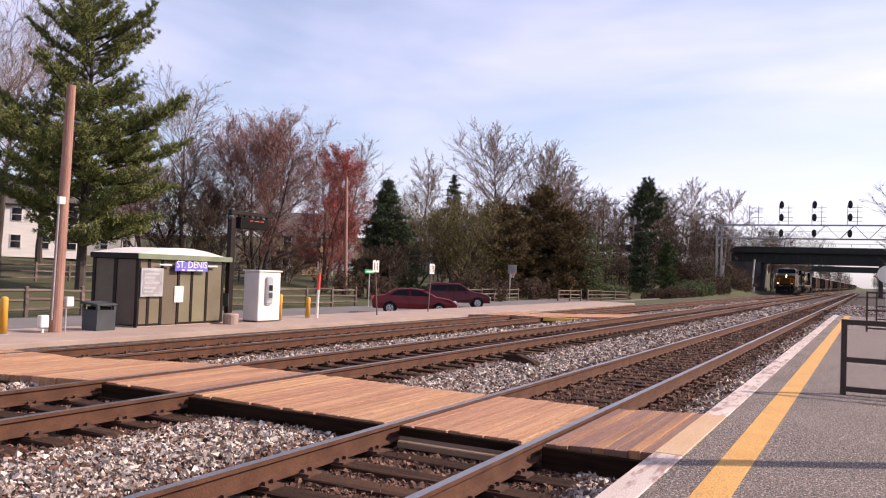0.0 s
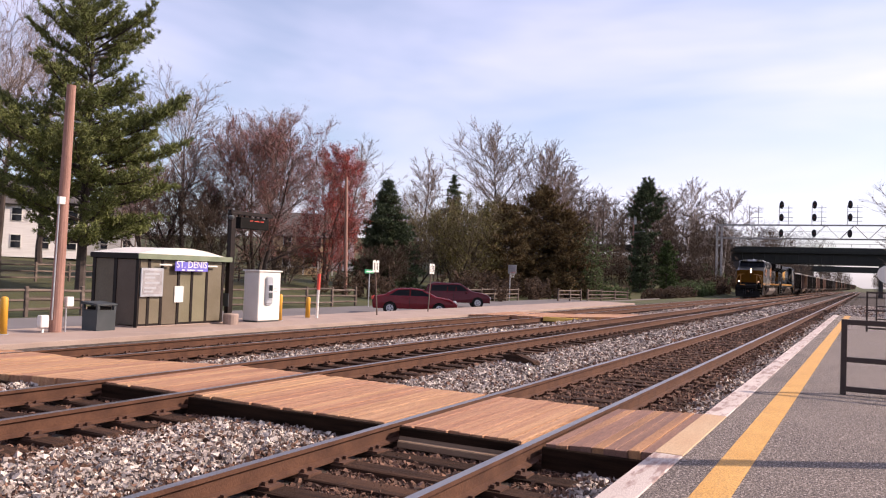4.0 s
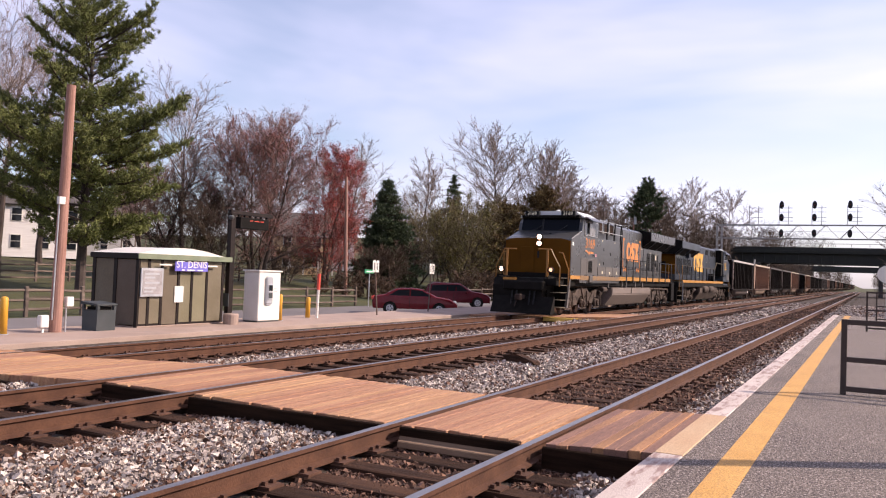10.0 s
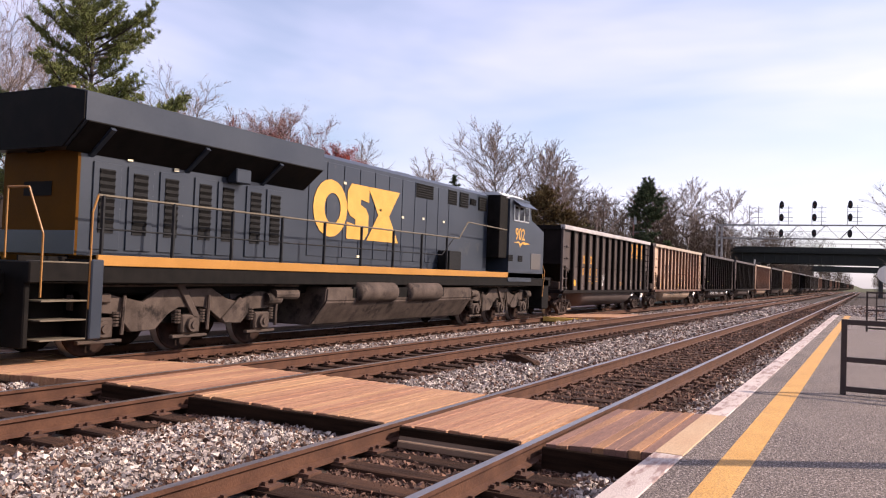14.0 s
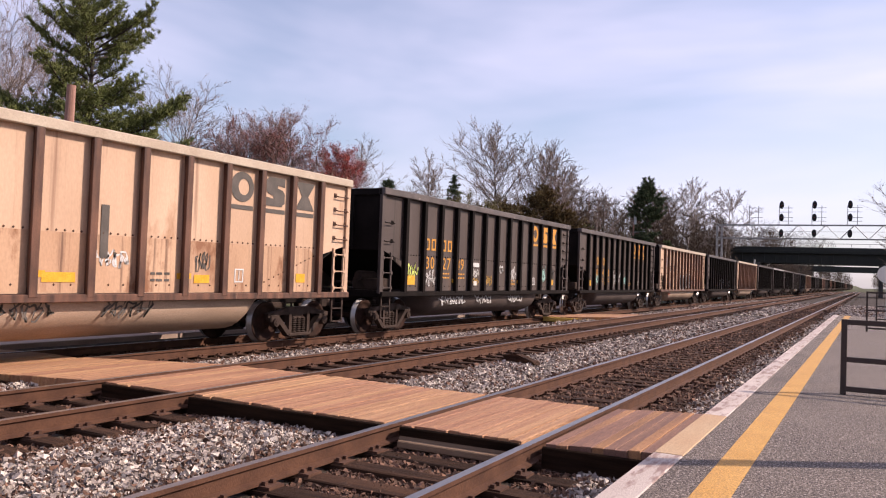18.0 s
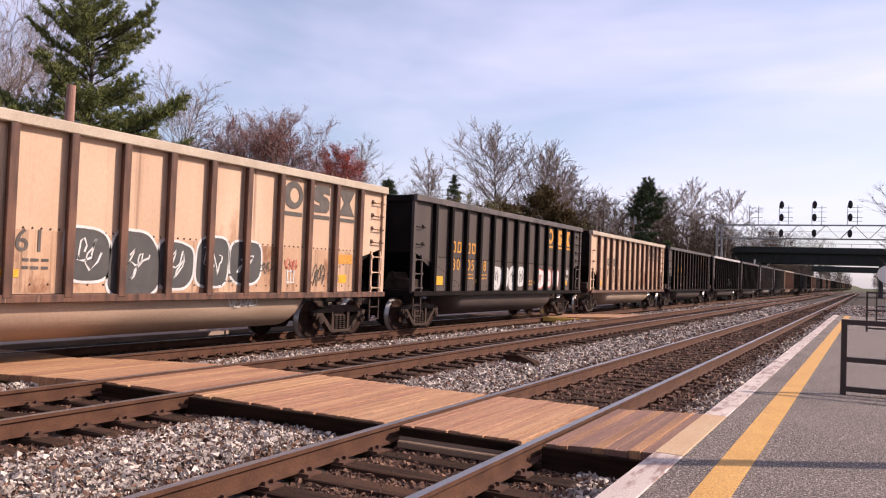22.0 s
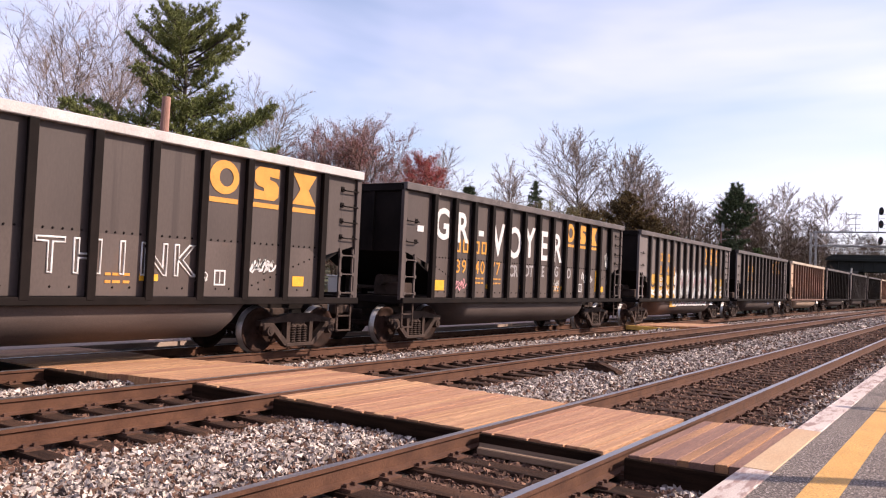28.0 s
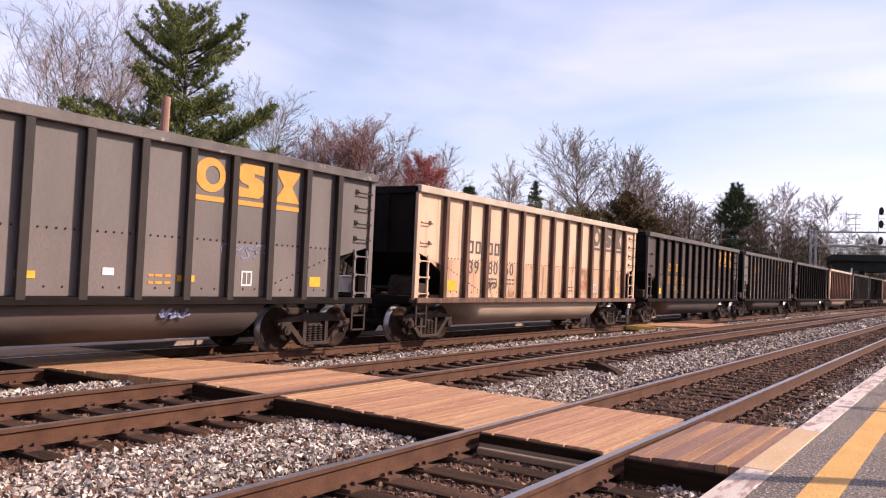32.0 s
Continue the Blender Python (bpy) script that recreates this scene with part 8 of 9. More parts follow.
def add_trees():
    add_conifer(-41.0, 31.6, 17.5, ((0.16, 3.4), (0.24, 5.2), (0.34, 6.6), (0.46, 7.8), (0.56, 7.2), (0.63, 4.3), (0.70, 3.6), (0.77, 4.6), (0.84, 4.6), (0.90, 2.8), (0.96, 1.6), (1.0, 0.4)), 17, "needle",
                "tall green white pine with open tiered branches", gap=0.66, limbs=6, lo=0.16, hi=0.36, width=0.026, n=17, step=0.23, rise=0.08, holes=0.16, side=0.28, inner=0.26, sway=0.55, lift=0.65)
    add_bare_tree(-63.0, 40.6, 25, 26, 1, limbs=20)
    add_bare_tree(-66.0, 46.5, 22, 20, 2)
    add_bare_tree(-58.0, 33.0, 20, 20, 23)
    add_bare_tree(-56.2, 54.1, 20.5, 15.2, 3, limbs=18)
    add_bare_tree(-52.0, 62.0, 17.5, 12, 53, limbs=16)
    shrub = dict(name="shrub", group="shrub thickets", low=0.06, lean=0.42)
    add_bare_tree(-50.4, 48.6, 9.5, 14.4, 4, twig="twig_dark", stems=5, limbs=6, label="tangled brown leafless shrub behind the shelter", **shrub)
    add_bare_tree(-45.5, 47.0, 8.0, 12.8, 41, twig="twig_dark", stems=5, limbs=6, label="tangled brown leafless shrub beside the maple", **shrub)
    add_bare_tree(-47.5, 58.5, 5.0, 12.8, 42, twig="twig_dark", stems=5, limbs=6, label="tangled brown leafless shrub before the cream house", **shrub)
    add_bare_tree(-44.6, 51.0, 14.8, 16.5, 5, twig="twig_maple", buds=("bud_mauve", 2), stems=4, limbs=13, low=0.18, lean=0.30, thin=0.020, label="spreading red maple covered in dusty pink buds", bud_size=0.085)
    add_bare_tree(-49.5, 44.5, 12.5, 13.0, 62, twig="twig_maple", stems=4, limbs=9, low=0.12, lean=0.34, label="many-stemmed leafless tree beside the maple")
    add_bare_tree(-42.2, 57.0, 13.4, 9.6, 6, twig="twig_maple", buds=("bud_red", 3), stems=3, limbs=12, low=0.06, lean=0.16, label="smaller red maple dense with red buds", bud_size=0.095, droop=0.12)
    add_bare_tree(-53.4, 74.9, 17.5, 12.0, 7)
    add_conifer(-43.6, 69.4, 11.0, ((0.05, 4.1), (0.2, 4.0), (0.45, 3.1), (0.7, 1.9), (0.9, 0.8), (1.0, 0.2)), 12, "needle_dark", "dark green conical spruce", gap=0.42, limbs=9, lo=0.2, hi=0.45, width=0.04, n=18, step=0.34, rise=-0.08, holes=0.05, side=0.22, inner=0.3, sway=0.28)
    add_bare_tree(-50.1, 86.6, 17.5, 10.0, 8, limbs=14, low=0.42, thin=0.022)
    add_conifer(-48.4, 93.2, 14.6, ((0.1, 2.6), (0.5, 1.9), (0.8, 1.2), (0.92, 0.8), (1.0, 0.2)), 13, "needle_dark", "narrow dark spruce among bare trees", gap=0.6, limbs=7, lo=0.25, hi=0.5, width=0.05, n=15, step=0.42, rise=-0.05, side=0.22, sway=0.4)
    add_bare_tree(-49.1, 109.5, 24.2, 17.6, 9, limbs=24, low=0.40, thin=0.026)
    add_bare_tree(-44.4, 112.0, 22.0, 14.0, 10, limbs=18, low=0.42, thin=0.026)
    add_bare_tree(-41.5, 116.0, 18.0, 12.0, 60, limbs=15, low=0.40, thin=0.026)
    add_bare_tree(-38.3, 75.9, 11.3, 14.5, 14, twig="twig_olive", buds=("leaf_olive", 1), stems=6, limbs=8, label="tall olive-budded willow shrub with many stems", bud_size=0.15, **shrub)
    add_bare_tree(-45.5, 79.0, 9.0, 11.2, 24, stems=5, limbs=6, twig="twig_dark", label="tall bare brown shrub behind the parked cars", **shrub)
    add_bare_tree(-41.5, 66.0, 5.0, 9.6, 43, stems=5, limbs=6, twig="twig_dark", label="bare brown shrub at the edge of the lawn", **shrub)
    cedar = dict(mat="leaf_cedar", gap=0.5, limbs=9, lo=0.2, hi=0.45, width=0.042, n=16, step=0.36, rise=0.02, holes=0.08, side=0.26, inner=0.35, sway=0.5)
    add_conifer(-35.3, 80.5, 9.8, ((0.03, 3.4), (0.3, 4.2), (0.55, 3.7), (0.8, 2.4), (0.93, 1.2), (1.0, 0.3)), 16, label="brown-green cedar with dead vines", **cedar)
    add_conifer(-33.0, 85.9, 12.2, ((0.03, 4.0), (0.3, 4.6), (0.55, 4.2), (0.8, 2.9), (0.93, 1.5), (1.0, 0.3)), 15, label="tall brown-green cedar in a dense clump", **cedar)
    add_conifer(-30.4, 86.9, 10.0, ((0.03, 3.2), (0.3, 3.8), (0.55, 3.3), (0.8, 2.2), (0.93, 1.1), (1.0, 0.3)), 36, label="smaller brown-green cedar at the clump's edge", **cedar)
    add_thicket(-28.9, 88.5, 3.6, 4, 7.5, 17, "leaf_green", "green-leaved shrub at the thicket edge", 45, 120, 0.32)
    add_bare_tree(-36.9, 103.6, 16.2, 10.4, 18, limbs=13, thin=0.024)
    add_bare_tree(-38.5, 99.0, 13.0, 9.6, 28, limbs=13, thin=0.024)
    add_bare_tree(-36.0, 119.7, 13.0, 7.2, 19, limbs=12, thin=0.026)
    add_conifer(-27.0, 109.5, 14.9, ((0.46, 1.3), (0.56, 2.2), (0.66, 3.1), (0.74, 3.2), (0.82, 2.3), (0.88, 2.2), (0.94, 1.5), (1.0, 0.5)), 20, "needle_dark", "dark green pine with a rounded clumpy crown", gap=0.62, limbs=6, lo=0.3, hi=0.55, width=0.05, n=19, step=0.36, holes=0.2, side=0.3, inner=0.35, sway=0.5)
    ivy = dict(gap=0.55, limbs=8, lo=0.22, hi=0.45, width=0.05, n=15, step=0.42, rise=0.02, side=0.26, sway=0.5)
    add_conifer(-24.6, 111.5, 7.2, ((0.03, 1.9), (0.4, 2.2), (0.75, 1.4), (1.0, 0.2)), 21, "leaf_green", "ivy-green cedar at the foot of the pine", **ivy)
    add_conifer(-27.3, 108.0, 8.4, ((0.03, 2.0), (0.5, 2.1), (0.8, 1.5), (1.0, 0.3)), 37, "needle_dark", "dark ivy-covered cedar below the pine", **ivy)
    add_bare_tree(-27.0, 137.5, 16.8, 11.2, 22, "bark_pale", "twig_pale", "pale-barked sycamore without leaves", 13, 0.030)
    add_bare_tree(-23.2, 148.3, 17.5, 9.6, 25, "bark_pale", "twig_pale", "pale-barked sycamore without leaves", 12, 0.030)
    add_bare_tree(-32.0, 140.0, 15.0, 10.0, 61, "bark_pale", "twig_pale", "pale-barked sycamore without leaves", 12, 0.030)
    add_thicket(-23.5, 134.0, 7, 12, 3.0, 26, "leaf_green", "low green bramble bank beside the gantry", 110, 90, 0.32)
    add_thicket(-32.0, 66.5, 7, 4, 2.6, 27, "leaf_brown", "low brown hedge behind the fence", 60, 100, 0.25)
    add_thicket(-31.5, 78.0, 5, 8, 2.2, 38, "leaf_brown", "low brown brush at the foot of the cedars", 70, 100, 0.25)
    add_thicket(-27.0, 92.0, 5, 7, 2.0, 29, "leaf_green", "low hedge with green and brown leaves", 60, 90, 0.25)
    add_thicket(-35.0, 52.0, 8, 3, 2.0, 30, "leaf_brown", "low bare shrubs by the lawn", 50, 60, 0.25)
    for i, (bx, by, bw, bh) in enumerate(((-35.5, 101.0, 9, 5.0), (-31.0, 114.0, 8, 5.5), (-39.0, 112.0, 9, 6.0), (-23.0, 122.0, 6, 4.5), (-28.0, 124.0, 9, 5.0))):
        add_thicket(bx, by, bw, 5, bh, 50 + i, "leaf_brown", "tangled brown brush on the bank", 70, 60, 0.3)
    for i, (bx, by, bl, bh, leafy) in enumerate(((-20.6, 96.0, 12, 1.6, "leaf_brown"), (-20.4, 108.0, 12, 2.2, "leaf_green"), (-20.2, 120.0, 12, 2.6, "leaf_brown"), (-20.2, 146.0, 12, 3.0, "leaf_brown"), (-21.5, 158.0, 10, 3.4, "leaf_brown"))):
        add_thicket(bx, by, 4.5, bl, bh, 70 + i, leafy, "low tangled brush along the foot of the bank", 110, 80, 0.28)
    rnd = random.Random(77)
    add_woods("ridge_woods", [(rnd.uniform(-130, -14), rnd.uniform(430, 540)) for _ in range(90)], 35, "wooded grey-brown ridge on the skyline beyond the bridge", "twig_dark", 17, 24)
    add_woods("hillside_woods", [(rnd.uniform(-62, -20.5), rnd.uniform(122, 164)) for _ in range(170)], 31, "grey leafless woods on the bank beside the bridge", "twig_dark", 6.5, 11)
    beyond = [(rnd.uniform(-90, -18), rnd.uniform(178, 400)) for _ in range(80)] + [(rnd.uniform(-24, -17), rnd.uniform(176, 330)) for _ in range(45)] + [(rnd.uniform(-21, -15), rnd.uniform(330, 900)) for _ in range(45)]
    beyond += [(rnd.uniform(5, 60), rnd.uniform(175, 420)) for _ in range(40)] + [(rnd.uniform(3, 10), rnd.uniform(260, 800)) for _ in range(25)]
    add_woods("far_woods", beyond, 32, "distant grey leafless woods beyond the bridge", "twig_dark", 8, 13)
    add_woods("back_woods", [(rnd.uniform(-120, -68), rnd.uniform(20, 190)) for _ in range(80)], 33, "grey leafless woods behind the houses", "twig", 8, 13)
    add_woods("middle_woods", [(rnd.uniform(-66, -40), rnd.uniform(84, 130)) for _ in range(60)], 34, "brown leafless saplings behind the shrubs", "twig_dark", 6, 9.5)
    add_bare_tree(5.2, 60.0, 13.0, 13.6, 40, label="leafless tree past the near platform")


add_trees()


# ---- spray paint and wear on the cars' sides ----
def tag(car, kind, bay, z, w, h, mat, seed, loops=4, width=0.04, x=SIDE_X + 0.009, dy=0.0):
    """One piece of spray paint on the near side of a car, centred on a bay (1 to 12; fractions allowed)."""
    if kind == "line":
        bm = scribble(seed, w, h, loops, width)
    elif kind == "blob":
        bm = wobbly(seed, w, h)
    else:
        bm = bar(w, h)
    ob = part("spray_tag" if kind != "bar" else "paint_patch", bm, mat, car)
    return on_side(ob, x, bay_y(car, bay) + dy, z)


def word(car, letters, mat, z, size, bay0, wobble=0.1, seed=1):
    """Hand-painted letters, one to a bay."""
    rnd = random.Random(seed)
    for i, ch in enumerate(letters):
        if ch == " ":
            continue
        ob = part("spray_letter", cached(("spray", ch, size, mat), lambda: text_mesh(ch, size, mat, 0.004, 0.028)), None, car)
        on_side(ob, SIDE_X + 0.010, bay_y(car, bay0 + i), z + rnd.uniform(-wobble, wobble), 0.85)


def outline(car, letters, mat, z, size, bay0, step=1.02, r=0.016, sx=0.85):
    """Hollow letters drawn in one line of paint."""
    for i, ch in enumerate(letters):
        if ch == " ":
            continue
        cu = bpy.data.curves.new("lettering", "FONT")
        cu.body, cu.size, cu.align_x, cu.align_y = ch, size * 1.38, "CENTER", "CENTER"
        cu.fill_mode, cu.bevel_depth, cu.resolution_u, cu.bevel_resolution = "NONE", r, 3, 0
        ob = bpy.data.objects.new("lettering", cu)
        scene.collection.objects.link(ob)
        me = bpy.data.meshes.new_from_object(ob.evaluated_get(bpy.context.evaluated_depsgraph_get()))
        bpy.data.objects.remove(ob)
        me.materials.clear()
        me.materials.append(M[mat])
        on_side(part("spray_letter", me, None, car), SIDE_X + 0.008, bay_y(car, bay0) + step * i, z, sx)


def bubbles(car, fill, rim, bay0, n, z, w, h, seed, step=0.8, x=SIDE_X + 0.008):
    """A row of swollen spray-painted letter shapes, each with a rim."""
    rnd = random.Random(seed)
    for i in range(n):
        y, dz, k = bay0 + step * i, rnd.uniform(-0.08, 0.08), rnd.uniform(0.85, 1.15)
        tag(car, "blob", y, z + dz, w * k + 0.10, h * k + 0.10, rim, seed + i, x=x)
        tag(car, "blob", y, z + dz, w * k, h * k, fill, seed + i, x=x + 0.004)
        tag(car, "line", y, z + dz, w * 0.5, h * 0.55, rim, seed + i, 2, 0.035, x=x + 0.009)


def note(car, lines, mat, bay, z, size):
    """Small hand-lettered lines."""
    for i, ln in enumerate(lines):
        on_side(part("spray_letter", text_mesh(ln, size, mat), None, car), SIDE_X + 0.018, bay_y(car, bay), z - i * size * 1.35)


def bays_of(car, spec):
    for row in spec:
        tag(car, *row)


CAR = [c for c, _ in TRAIN]
W, T, LM, R_, BL, Y_, G_ = "paint_white", "paint_teal", "paint_lime", "paint_red", "paint_blue", "paint_yellow", "paint_grey"
# first dark car
bays_of(CAR[0], [("line", 5, 1.75, 0.8, 0.5, W, 1), ("bar", 5, 1.42, 0.3, 0.12, W, 0)])
# dusty cream car: soot streaks, scrawl on the tub
bays_of(CAR[1], [("line", 9, 1.75, 0.4, 0.4, "charcoal", 3, 4, 0.03), ("bar", 6.6, 2.4, 0.10, 1.3, "charcoal", 0), ("bar", 6.8, 2.2, 0.16, 0.9, "charcoal", 0),
                 ("line", 5, 0.90, 2.4, 0.40, "charcoal", 5, 10, 0.04, 1.406), ("line", 7.4, 0.90, 1.3, 0.36, "charcoal", 6, 6, 0.04, 1.406), ("line", 7, 1.75, 0.75, 0.35, W, 81, 5, 0.04), ("bar", 6, 1.42, 0.6, 0.16, "reflector", 0), ("bar", 9, 1.42, 0.4, 0.16, "reflector", 0)])
# third car: lime, white and teal tags, lettering on the tub
bays_of(CAR[2], [("line", 1, 1.75, 0.75, 0.45, LM, 7), ("line", 2, 1.55, 0.75, 0.5, W, 8), ("line", 5, 1.72, 0.6, 0.3, W, 9, 4), ("blob", 5, 2.0, 0.6, 0.14, W, 3), ("line", 5, 1.45, 0.6, 0.26, "paint_yellow", 10),
                 ("line", 6, 1.5, 0.6, 0.34, "paint_yellow", 11), ("line", 7, 1.9, 0.5, 0.34, W, 12, 4), ("line", 8, 1.72, 0.55, 0.6, W, 13, 4), ("line", 11, 1.75, 0.5, 0.7, T, 14, 4), ("line", 12, 1.8, 0.4, 0.5, "paint_grey", 15, 4),
                 ("bar", 5, 1.40, 0.24, 0.14, W, 0), ("line", 3.6, 0.86, 2.0, 0.28, W, 16, 9, 0.045, 1.406), ("line", 5.8, 0.86, 1.4, 0.28, W, 17, 6, 0.045, 1.406), ("line", 8.4, 0.86, 1.4, 0.26, W, 18, 6, 0.045, 1.406)])
# fourth car: outlined figure-like loops in white, teal scrawls
bays_of(CAR[3], [("line", 2, 1.65, 0.8, 0.5, T, 19, 5), ("line", 5.5, 1.7, 1.5, 0.85, W, 20, 5, 0.05), ("bar", 6, 1.62, 0.24, 0.14, W, 0), ("line", 7.3, 1.65, 0.5, 0.45, T, 21, 5)])
# second cream car: dark filled piece with white rims, blue outline, red scrawls
bubbles(CAR[4], G_, W, 4.9, 5, 1.74, 1.0, 1.0, 22, 0.92)
bays_of(CAR[4], [("line", 1.0, 2.8, 0.6, 0.9, BL, 24, 2, 0.04), ("line", 2, 1.45, 0.7, 0.4, BL, 27, 5, 0.03), ("line", 9.1, 1.7, 0.6, 0.3, "charcoal", 28, 4, 0.03), ("line", 10, 1.75, 0.5, 0.3, R_, 29, 4, 0.03), ("line", 11, 1.55, 0.5, 0.5, "charcoal", 30, 4, 0.03),
                 ("bar", 12, 1.95, 0.6, 0.22, "orange", 0), ("line", 2.3, 0.9, 0.7, 0.2, R_, 31, 4, 0.04, 1.406), ("line", 8.6, 0.95, 0.9, 0.2, W, 32, 5, 0.04, 1.406)])
# sixth car: pale scratched letters, then white bubble letters with red rims
bubbles(CAR[5], "paint_pale", "car_dark", 5.0, 4, 1.60, 0.72, 0.82, 33, 0.70)
bubbles(CAR[5], W, R_, 9.0, 3, 1.6, 0.85, 0.75, 38, 0.85)
bays_of(CAR[5], [("line", 12, 1.9, 0.6, 0.25, W, 43, 4), ("line", 12, 1.62, 0.5, 0.2, W, 44, 3)])
# third cream car: faint red scrawls and rust
bays_of(CAR[6], [("line", 8, 1.6, 0.9, 0.4, R_, 44, 5, 0.03), ("line", 9.4, 1.6, 0.9, 0.45, R_, 45, 5, 0.03), ("line", 10.6, 1.5, 0.6, 0.4, "orange", 46, 4, 0.03)])
bays_of(CAR[7], [("line", 3, 1.5, 0.6, 0.3, W, 47, 4, 0.03), ("line", 7, 1.5, 0.6, 0.3, T, 48, 4, 0.03)])
# ninth car: hollow white word along the foot
outline(CAR[8], "THINK", W, 1.74, 0.56, 6.9, 0.6, 0.018, 1.0)
bays_of(CAR[8], [("line", 0.8, 1.75, 0.8, 0.4, W, 49, 4), ("line", 9.6, 1.5, 0.3, 0.25, W, 53, 3, 0.03), ("line", 11, 1.75, 0.7, 0.3, W, 54, 5, 0.05)])
# tenth car: white hand-painted word across the bays, upright amber reflectors
word(CAR[9], "-GR-", W, 2.98, 0.80, 0, seed=3)
word(CAR[9], "VOYER", W, 2.80, 0.92, 4, seed=4)
word(CAR[9], ("CR", "OT", "E", "G", "O"), "paint_dull", 1.90, 0.34, 5, seed=5)
for b, z in ((1, 1.9), (4, 1.55), (6, 1.55), (8, 1.55), (11, 1.75)):
    tag(CAR[9], "bar", b, z, 0.09, 0.75 if b in (1, 11) else 0.42, "reflector", 0, dy=-0.30 if b < 9 else 0.35)
bays_of(CAR[9], [("line", 2, 1.5, 0.6, 0.3, "paint_pink", 55, 4), ("line", 8, 1.55, 0.35, 0.36, W, 59, 3), ("line", 10.6, 1.85, 0.9, 0.35, W, 60, 4, 0.05), ("line", 12.3, 2.5, 0.3, 0.6, W, 61, 3)])
# eleventh car: amber ground and a big white and wine-coloured piece that runs on over the tub
def spiky(seed, w, h, k=7):
    """A jagged spray-painted letter block."""
    rnd = random.Random(seed)
    top = [(-w / 2 + w * i / k, h * (0.5 if i % 2 else rnd.uniform(0.16, 0.40)) * rnd.uniform(0.85, 1.0)) for i in range(k + 1)]
    foot = [(x * 0.96, -h * (0.5 if i % 2 else rnd.uniform(0.30, 0.45))) for i, (x, _) in enumerate(top)]
    return flat(B(), foot + top[::-1], 0.003)


def zigzag(seed, w, h, k, width):
    """One angular stroke: a ribbon of even width that turns k - 1 times."""
    rnd = random.Random(seed)
    pts = [Vector((-w / 2 + w * (i + rnd.uniform(-0.25, 0.25)) / k, h * (0.5 if i % 2 else -0.5) * rnd.uniform(0.5, 1.0))) for i in range(k + 1)]
    left, right = [], []
    for i, p in enumerate(pts):
        d = (pts[min(k, i + 1)] - pts[max(0, i - 1)]).normalized()
        n = Vector((-d.y, d.x)) * width / 2
        if 0 < i < k:
            n = Vector((0, 1)) * width * 0.8
        left.append(p + n)
        right.append(p - n)
    bm = B()
    vl, vr = [bm.verts.new((p.x, p.y, 0.003)) for p in left], [bm.verts.new((p.x, p.y, 0.003)) for p in right]
    for i in range(k):
        bm.faces.new((vr[i], vr[i + 1], vl[i + 1], vl[i]))
    bmesh.ops.recalc_face_normals(bm, faces=bm.faces)
    return bm


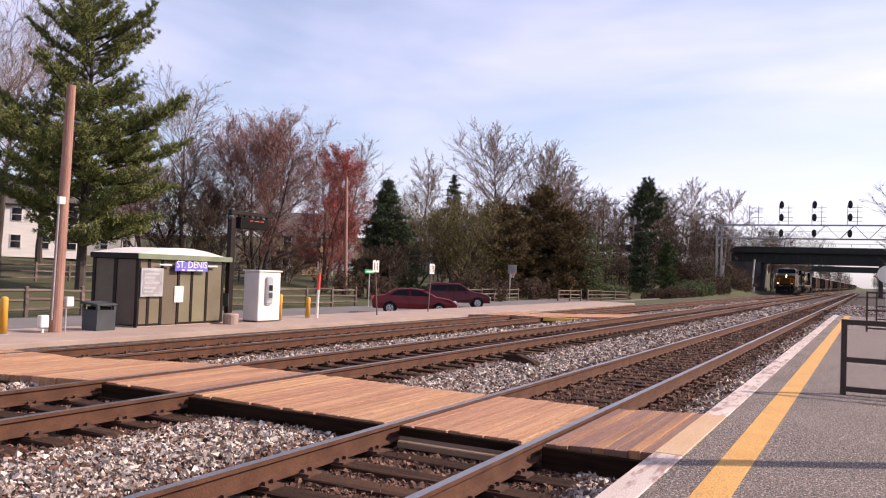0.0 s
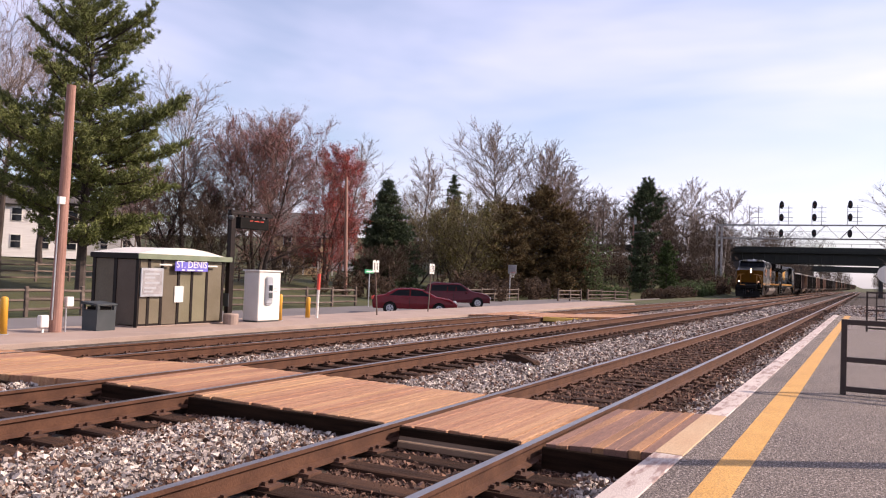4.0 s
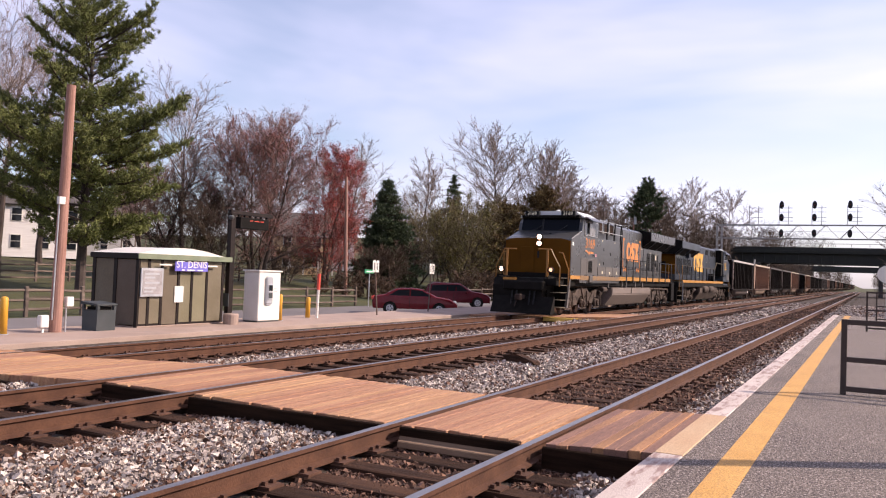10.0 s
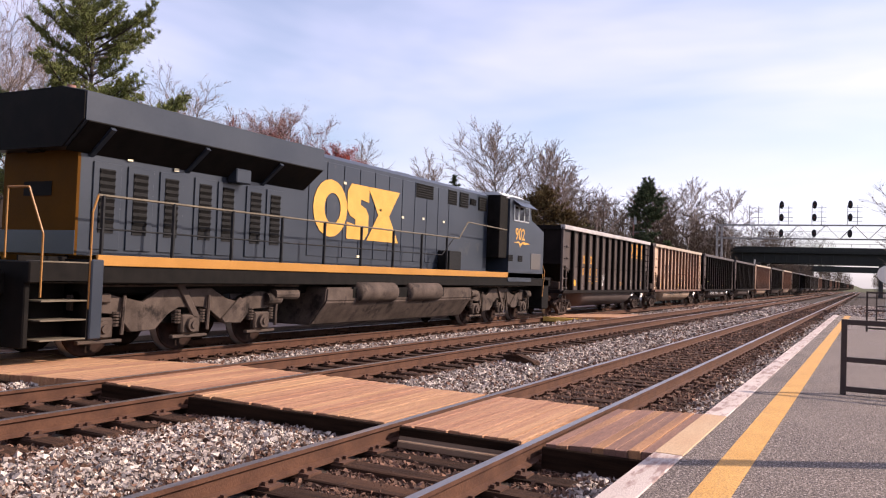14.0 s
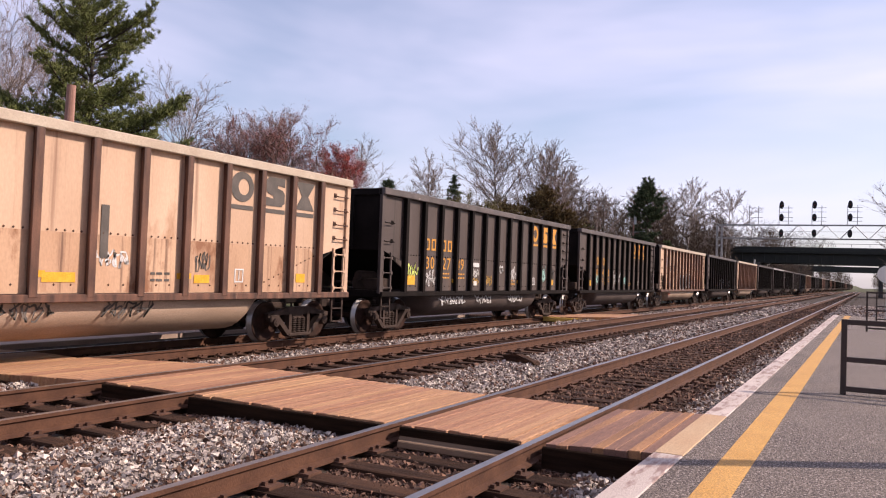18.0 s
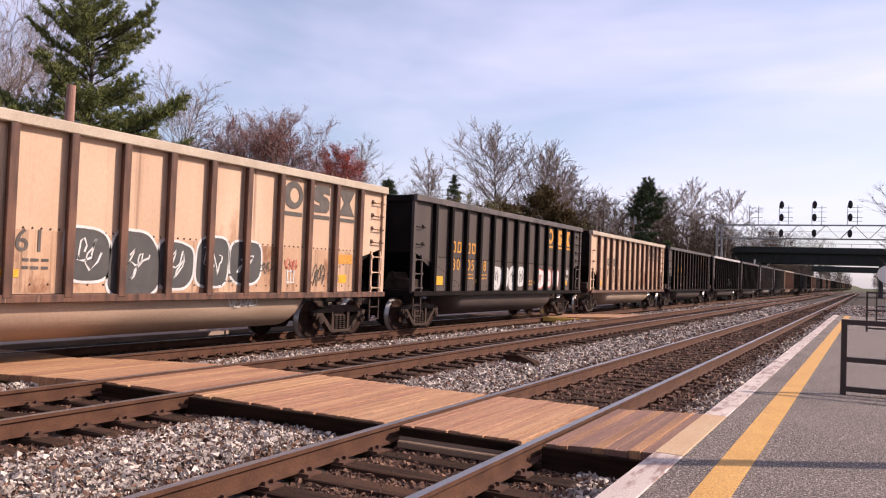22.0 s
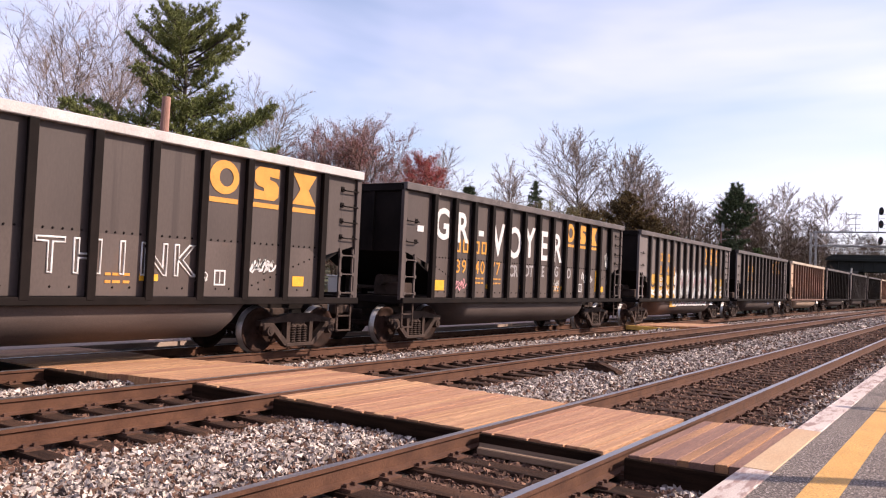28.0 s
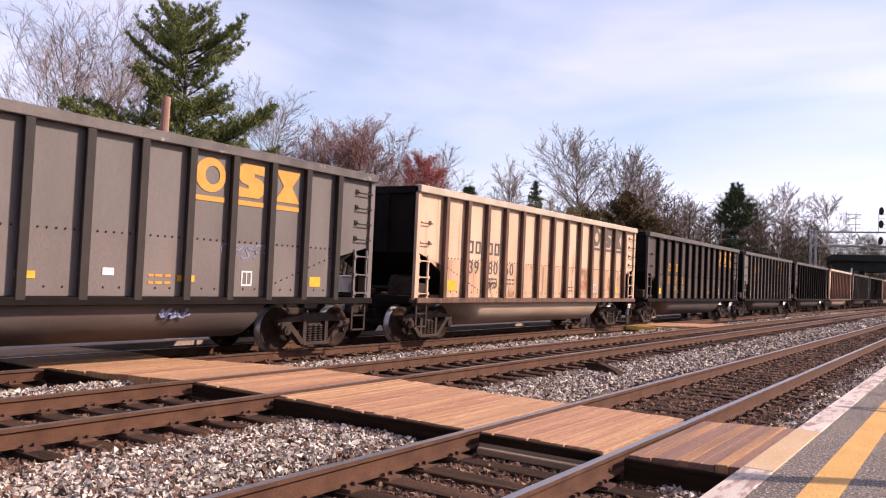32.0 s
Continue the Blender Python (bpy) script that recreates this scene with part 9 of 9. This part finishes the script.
for b in list(range(1, 5)) + [11, 12]:
    tag(CAR[10], "bar", b, 1.68, 0.86, 0.98, Y_, 0, x=SIDE_X + 0.005)
    for j, (mat_, z, k) in enumerate(((W, 1.50, 3), ("car_dark", 1.74, 3), (W, 1.34, 2))):
        on_side(part("spray_tag", zigzag(90 + 7 * b + j, 0.86, 0.20, k, 0.07), mat_, CAR[10]), SIDE_X + 0.010 + 0.003 * j, bay_y(CAR[10], b), z)
for i in range(7):
    y, z = bay_y(CAR[10], 4.7 + 0.92 * i), 1.78 + 0.10 * (i % 3)
    h = 1.16 + 0.14 * (i % 2)
    for mat_, k, x in ((W, 1.12, 0.012), ("paint_ice", 0.92, 0.016)):
        on_side(part("spray_tag", spiky(64 + i, 1.04 * k, h * k), mat_, CAR[10]), SIDE_X + x, y, z)
    for j, (mat_, w, hh, k, wd, dz) in enumerate((("paint_wine", 0.6, 0.75, 3, 0.07, 0.0), ("paint_pink", 0.75, 0.55, 4, 0.035, 0.15), ("paint_dark", 0.8, 0.7, 5, 0.03, -0.1), (W, 0.6, 0.4, 4, 0.05, -0.3))):
        on_side(part("spray_tag", zigzag(70 + 9 * i + j, w, hh, k, wd), mat_, CAR[10]), SIDE_X + 0.020 + 0.003 * j, y + 0.04 * (j - 1), z + dz)
    if i < 6:
        on_side(part("spray_tag", spiky(95 + i, 0.98, 0.34, 5), W, CAR[10]), 1.406, y - 0.1, 0.96)
        on_side(part("spray_tag", zigzag(98 + i, 0.8, 0.2, 4, 0.05), "paint_wine" if i % 2 else "paint_dark", CAR[10]), 1.411, y - 0.1, 0.96)
tag(CAR[10], "bar", 4.2, 0.95, 0.9, 0.36, Y_, 0, x=1.405)
note(CAR[10], ("LIKE GUM", "IN YOUR"), W, 2.0, 1.98, 0.17)
note(CAR[10], ("SHOE",), W, 2.0, 1.34, 0.2)
note(CAR[10], ("JUST", "TO ANNOY", "YOU..."), W, 12.0, 1.92, 0.15)
tag(CAR[10], "line", 11, 1.85, 0.6, 0.2, W, 74, 4, 0.03, SIDE_X + 0.012)
word(CAR[11], "VIC", "paint_dull", 1.9, 0.36, 3, seed=5)
# twelfth car: white scratched figures by the number, faded blue haze
bays_of(CAR[11], [("line", 2.2, 1.55, 0.7, 0.3, W, 72, 3, 0.035), ("line", 4.2, 1.55, 0.9, 0.3, W, 73, 3, 0.035), ("bar", 7, 1.55, 0.2, 0.12, W, 0), ("line", 8.4, 0.86, 0.7, 0.2, "paint_blue", 74, 5, 0.04, 1.406), ("line", 10, 2.0, 1.2, 0.3, "paint_blue", 75, 4, 0.03)])
bays_of(CAR[12], [("line", 9, 1.6, 0.9, 0.4, R_, 76, 5, 0.03), ("line", 3.0, 1.5, 0.6, 0.3, "charcoal", 77, 4, 0.03)])


# ---- what moves ----
def travel(t):
    """Metres that the train has gone since 14.5 s."""
    return 11.82 * (t - 14.5) if t < 14.5 else 11.62 * (t - 14.5)


def motions():
    times = [0.0, 2.0, 4.0, 6.0, 8.0, 10.0, 12.0, 13.5, 14.5, 16.0, 18.0, 20.0, 22.0, 24.0, 26.0, 28.0, 30.0, 32.0]
    for thing, y in TRAIN:
        walk(thing, [(t, pose(XC, y - travel(t), ZC)) for t in times])
    for (key, y, r), sets in WHEELSETS.items():
        first = sets[0]
        walk(first, [(k / FPS, pose(0, y, r, math.degrees(travel(k / FPS) / r))) for k in range(0, int(32 * FPS) + 1)])
        for other in sets[1:]:
            other.rotation_mode = "QUATERNION"
            other.animation_data_create()
            other.animation_data.action = first.animation_data.action
            other.animation_data.action_slot = first.animation_data.action_slot


motions()
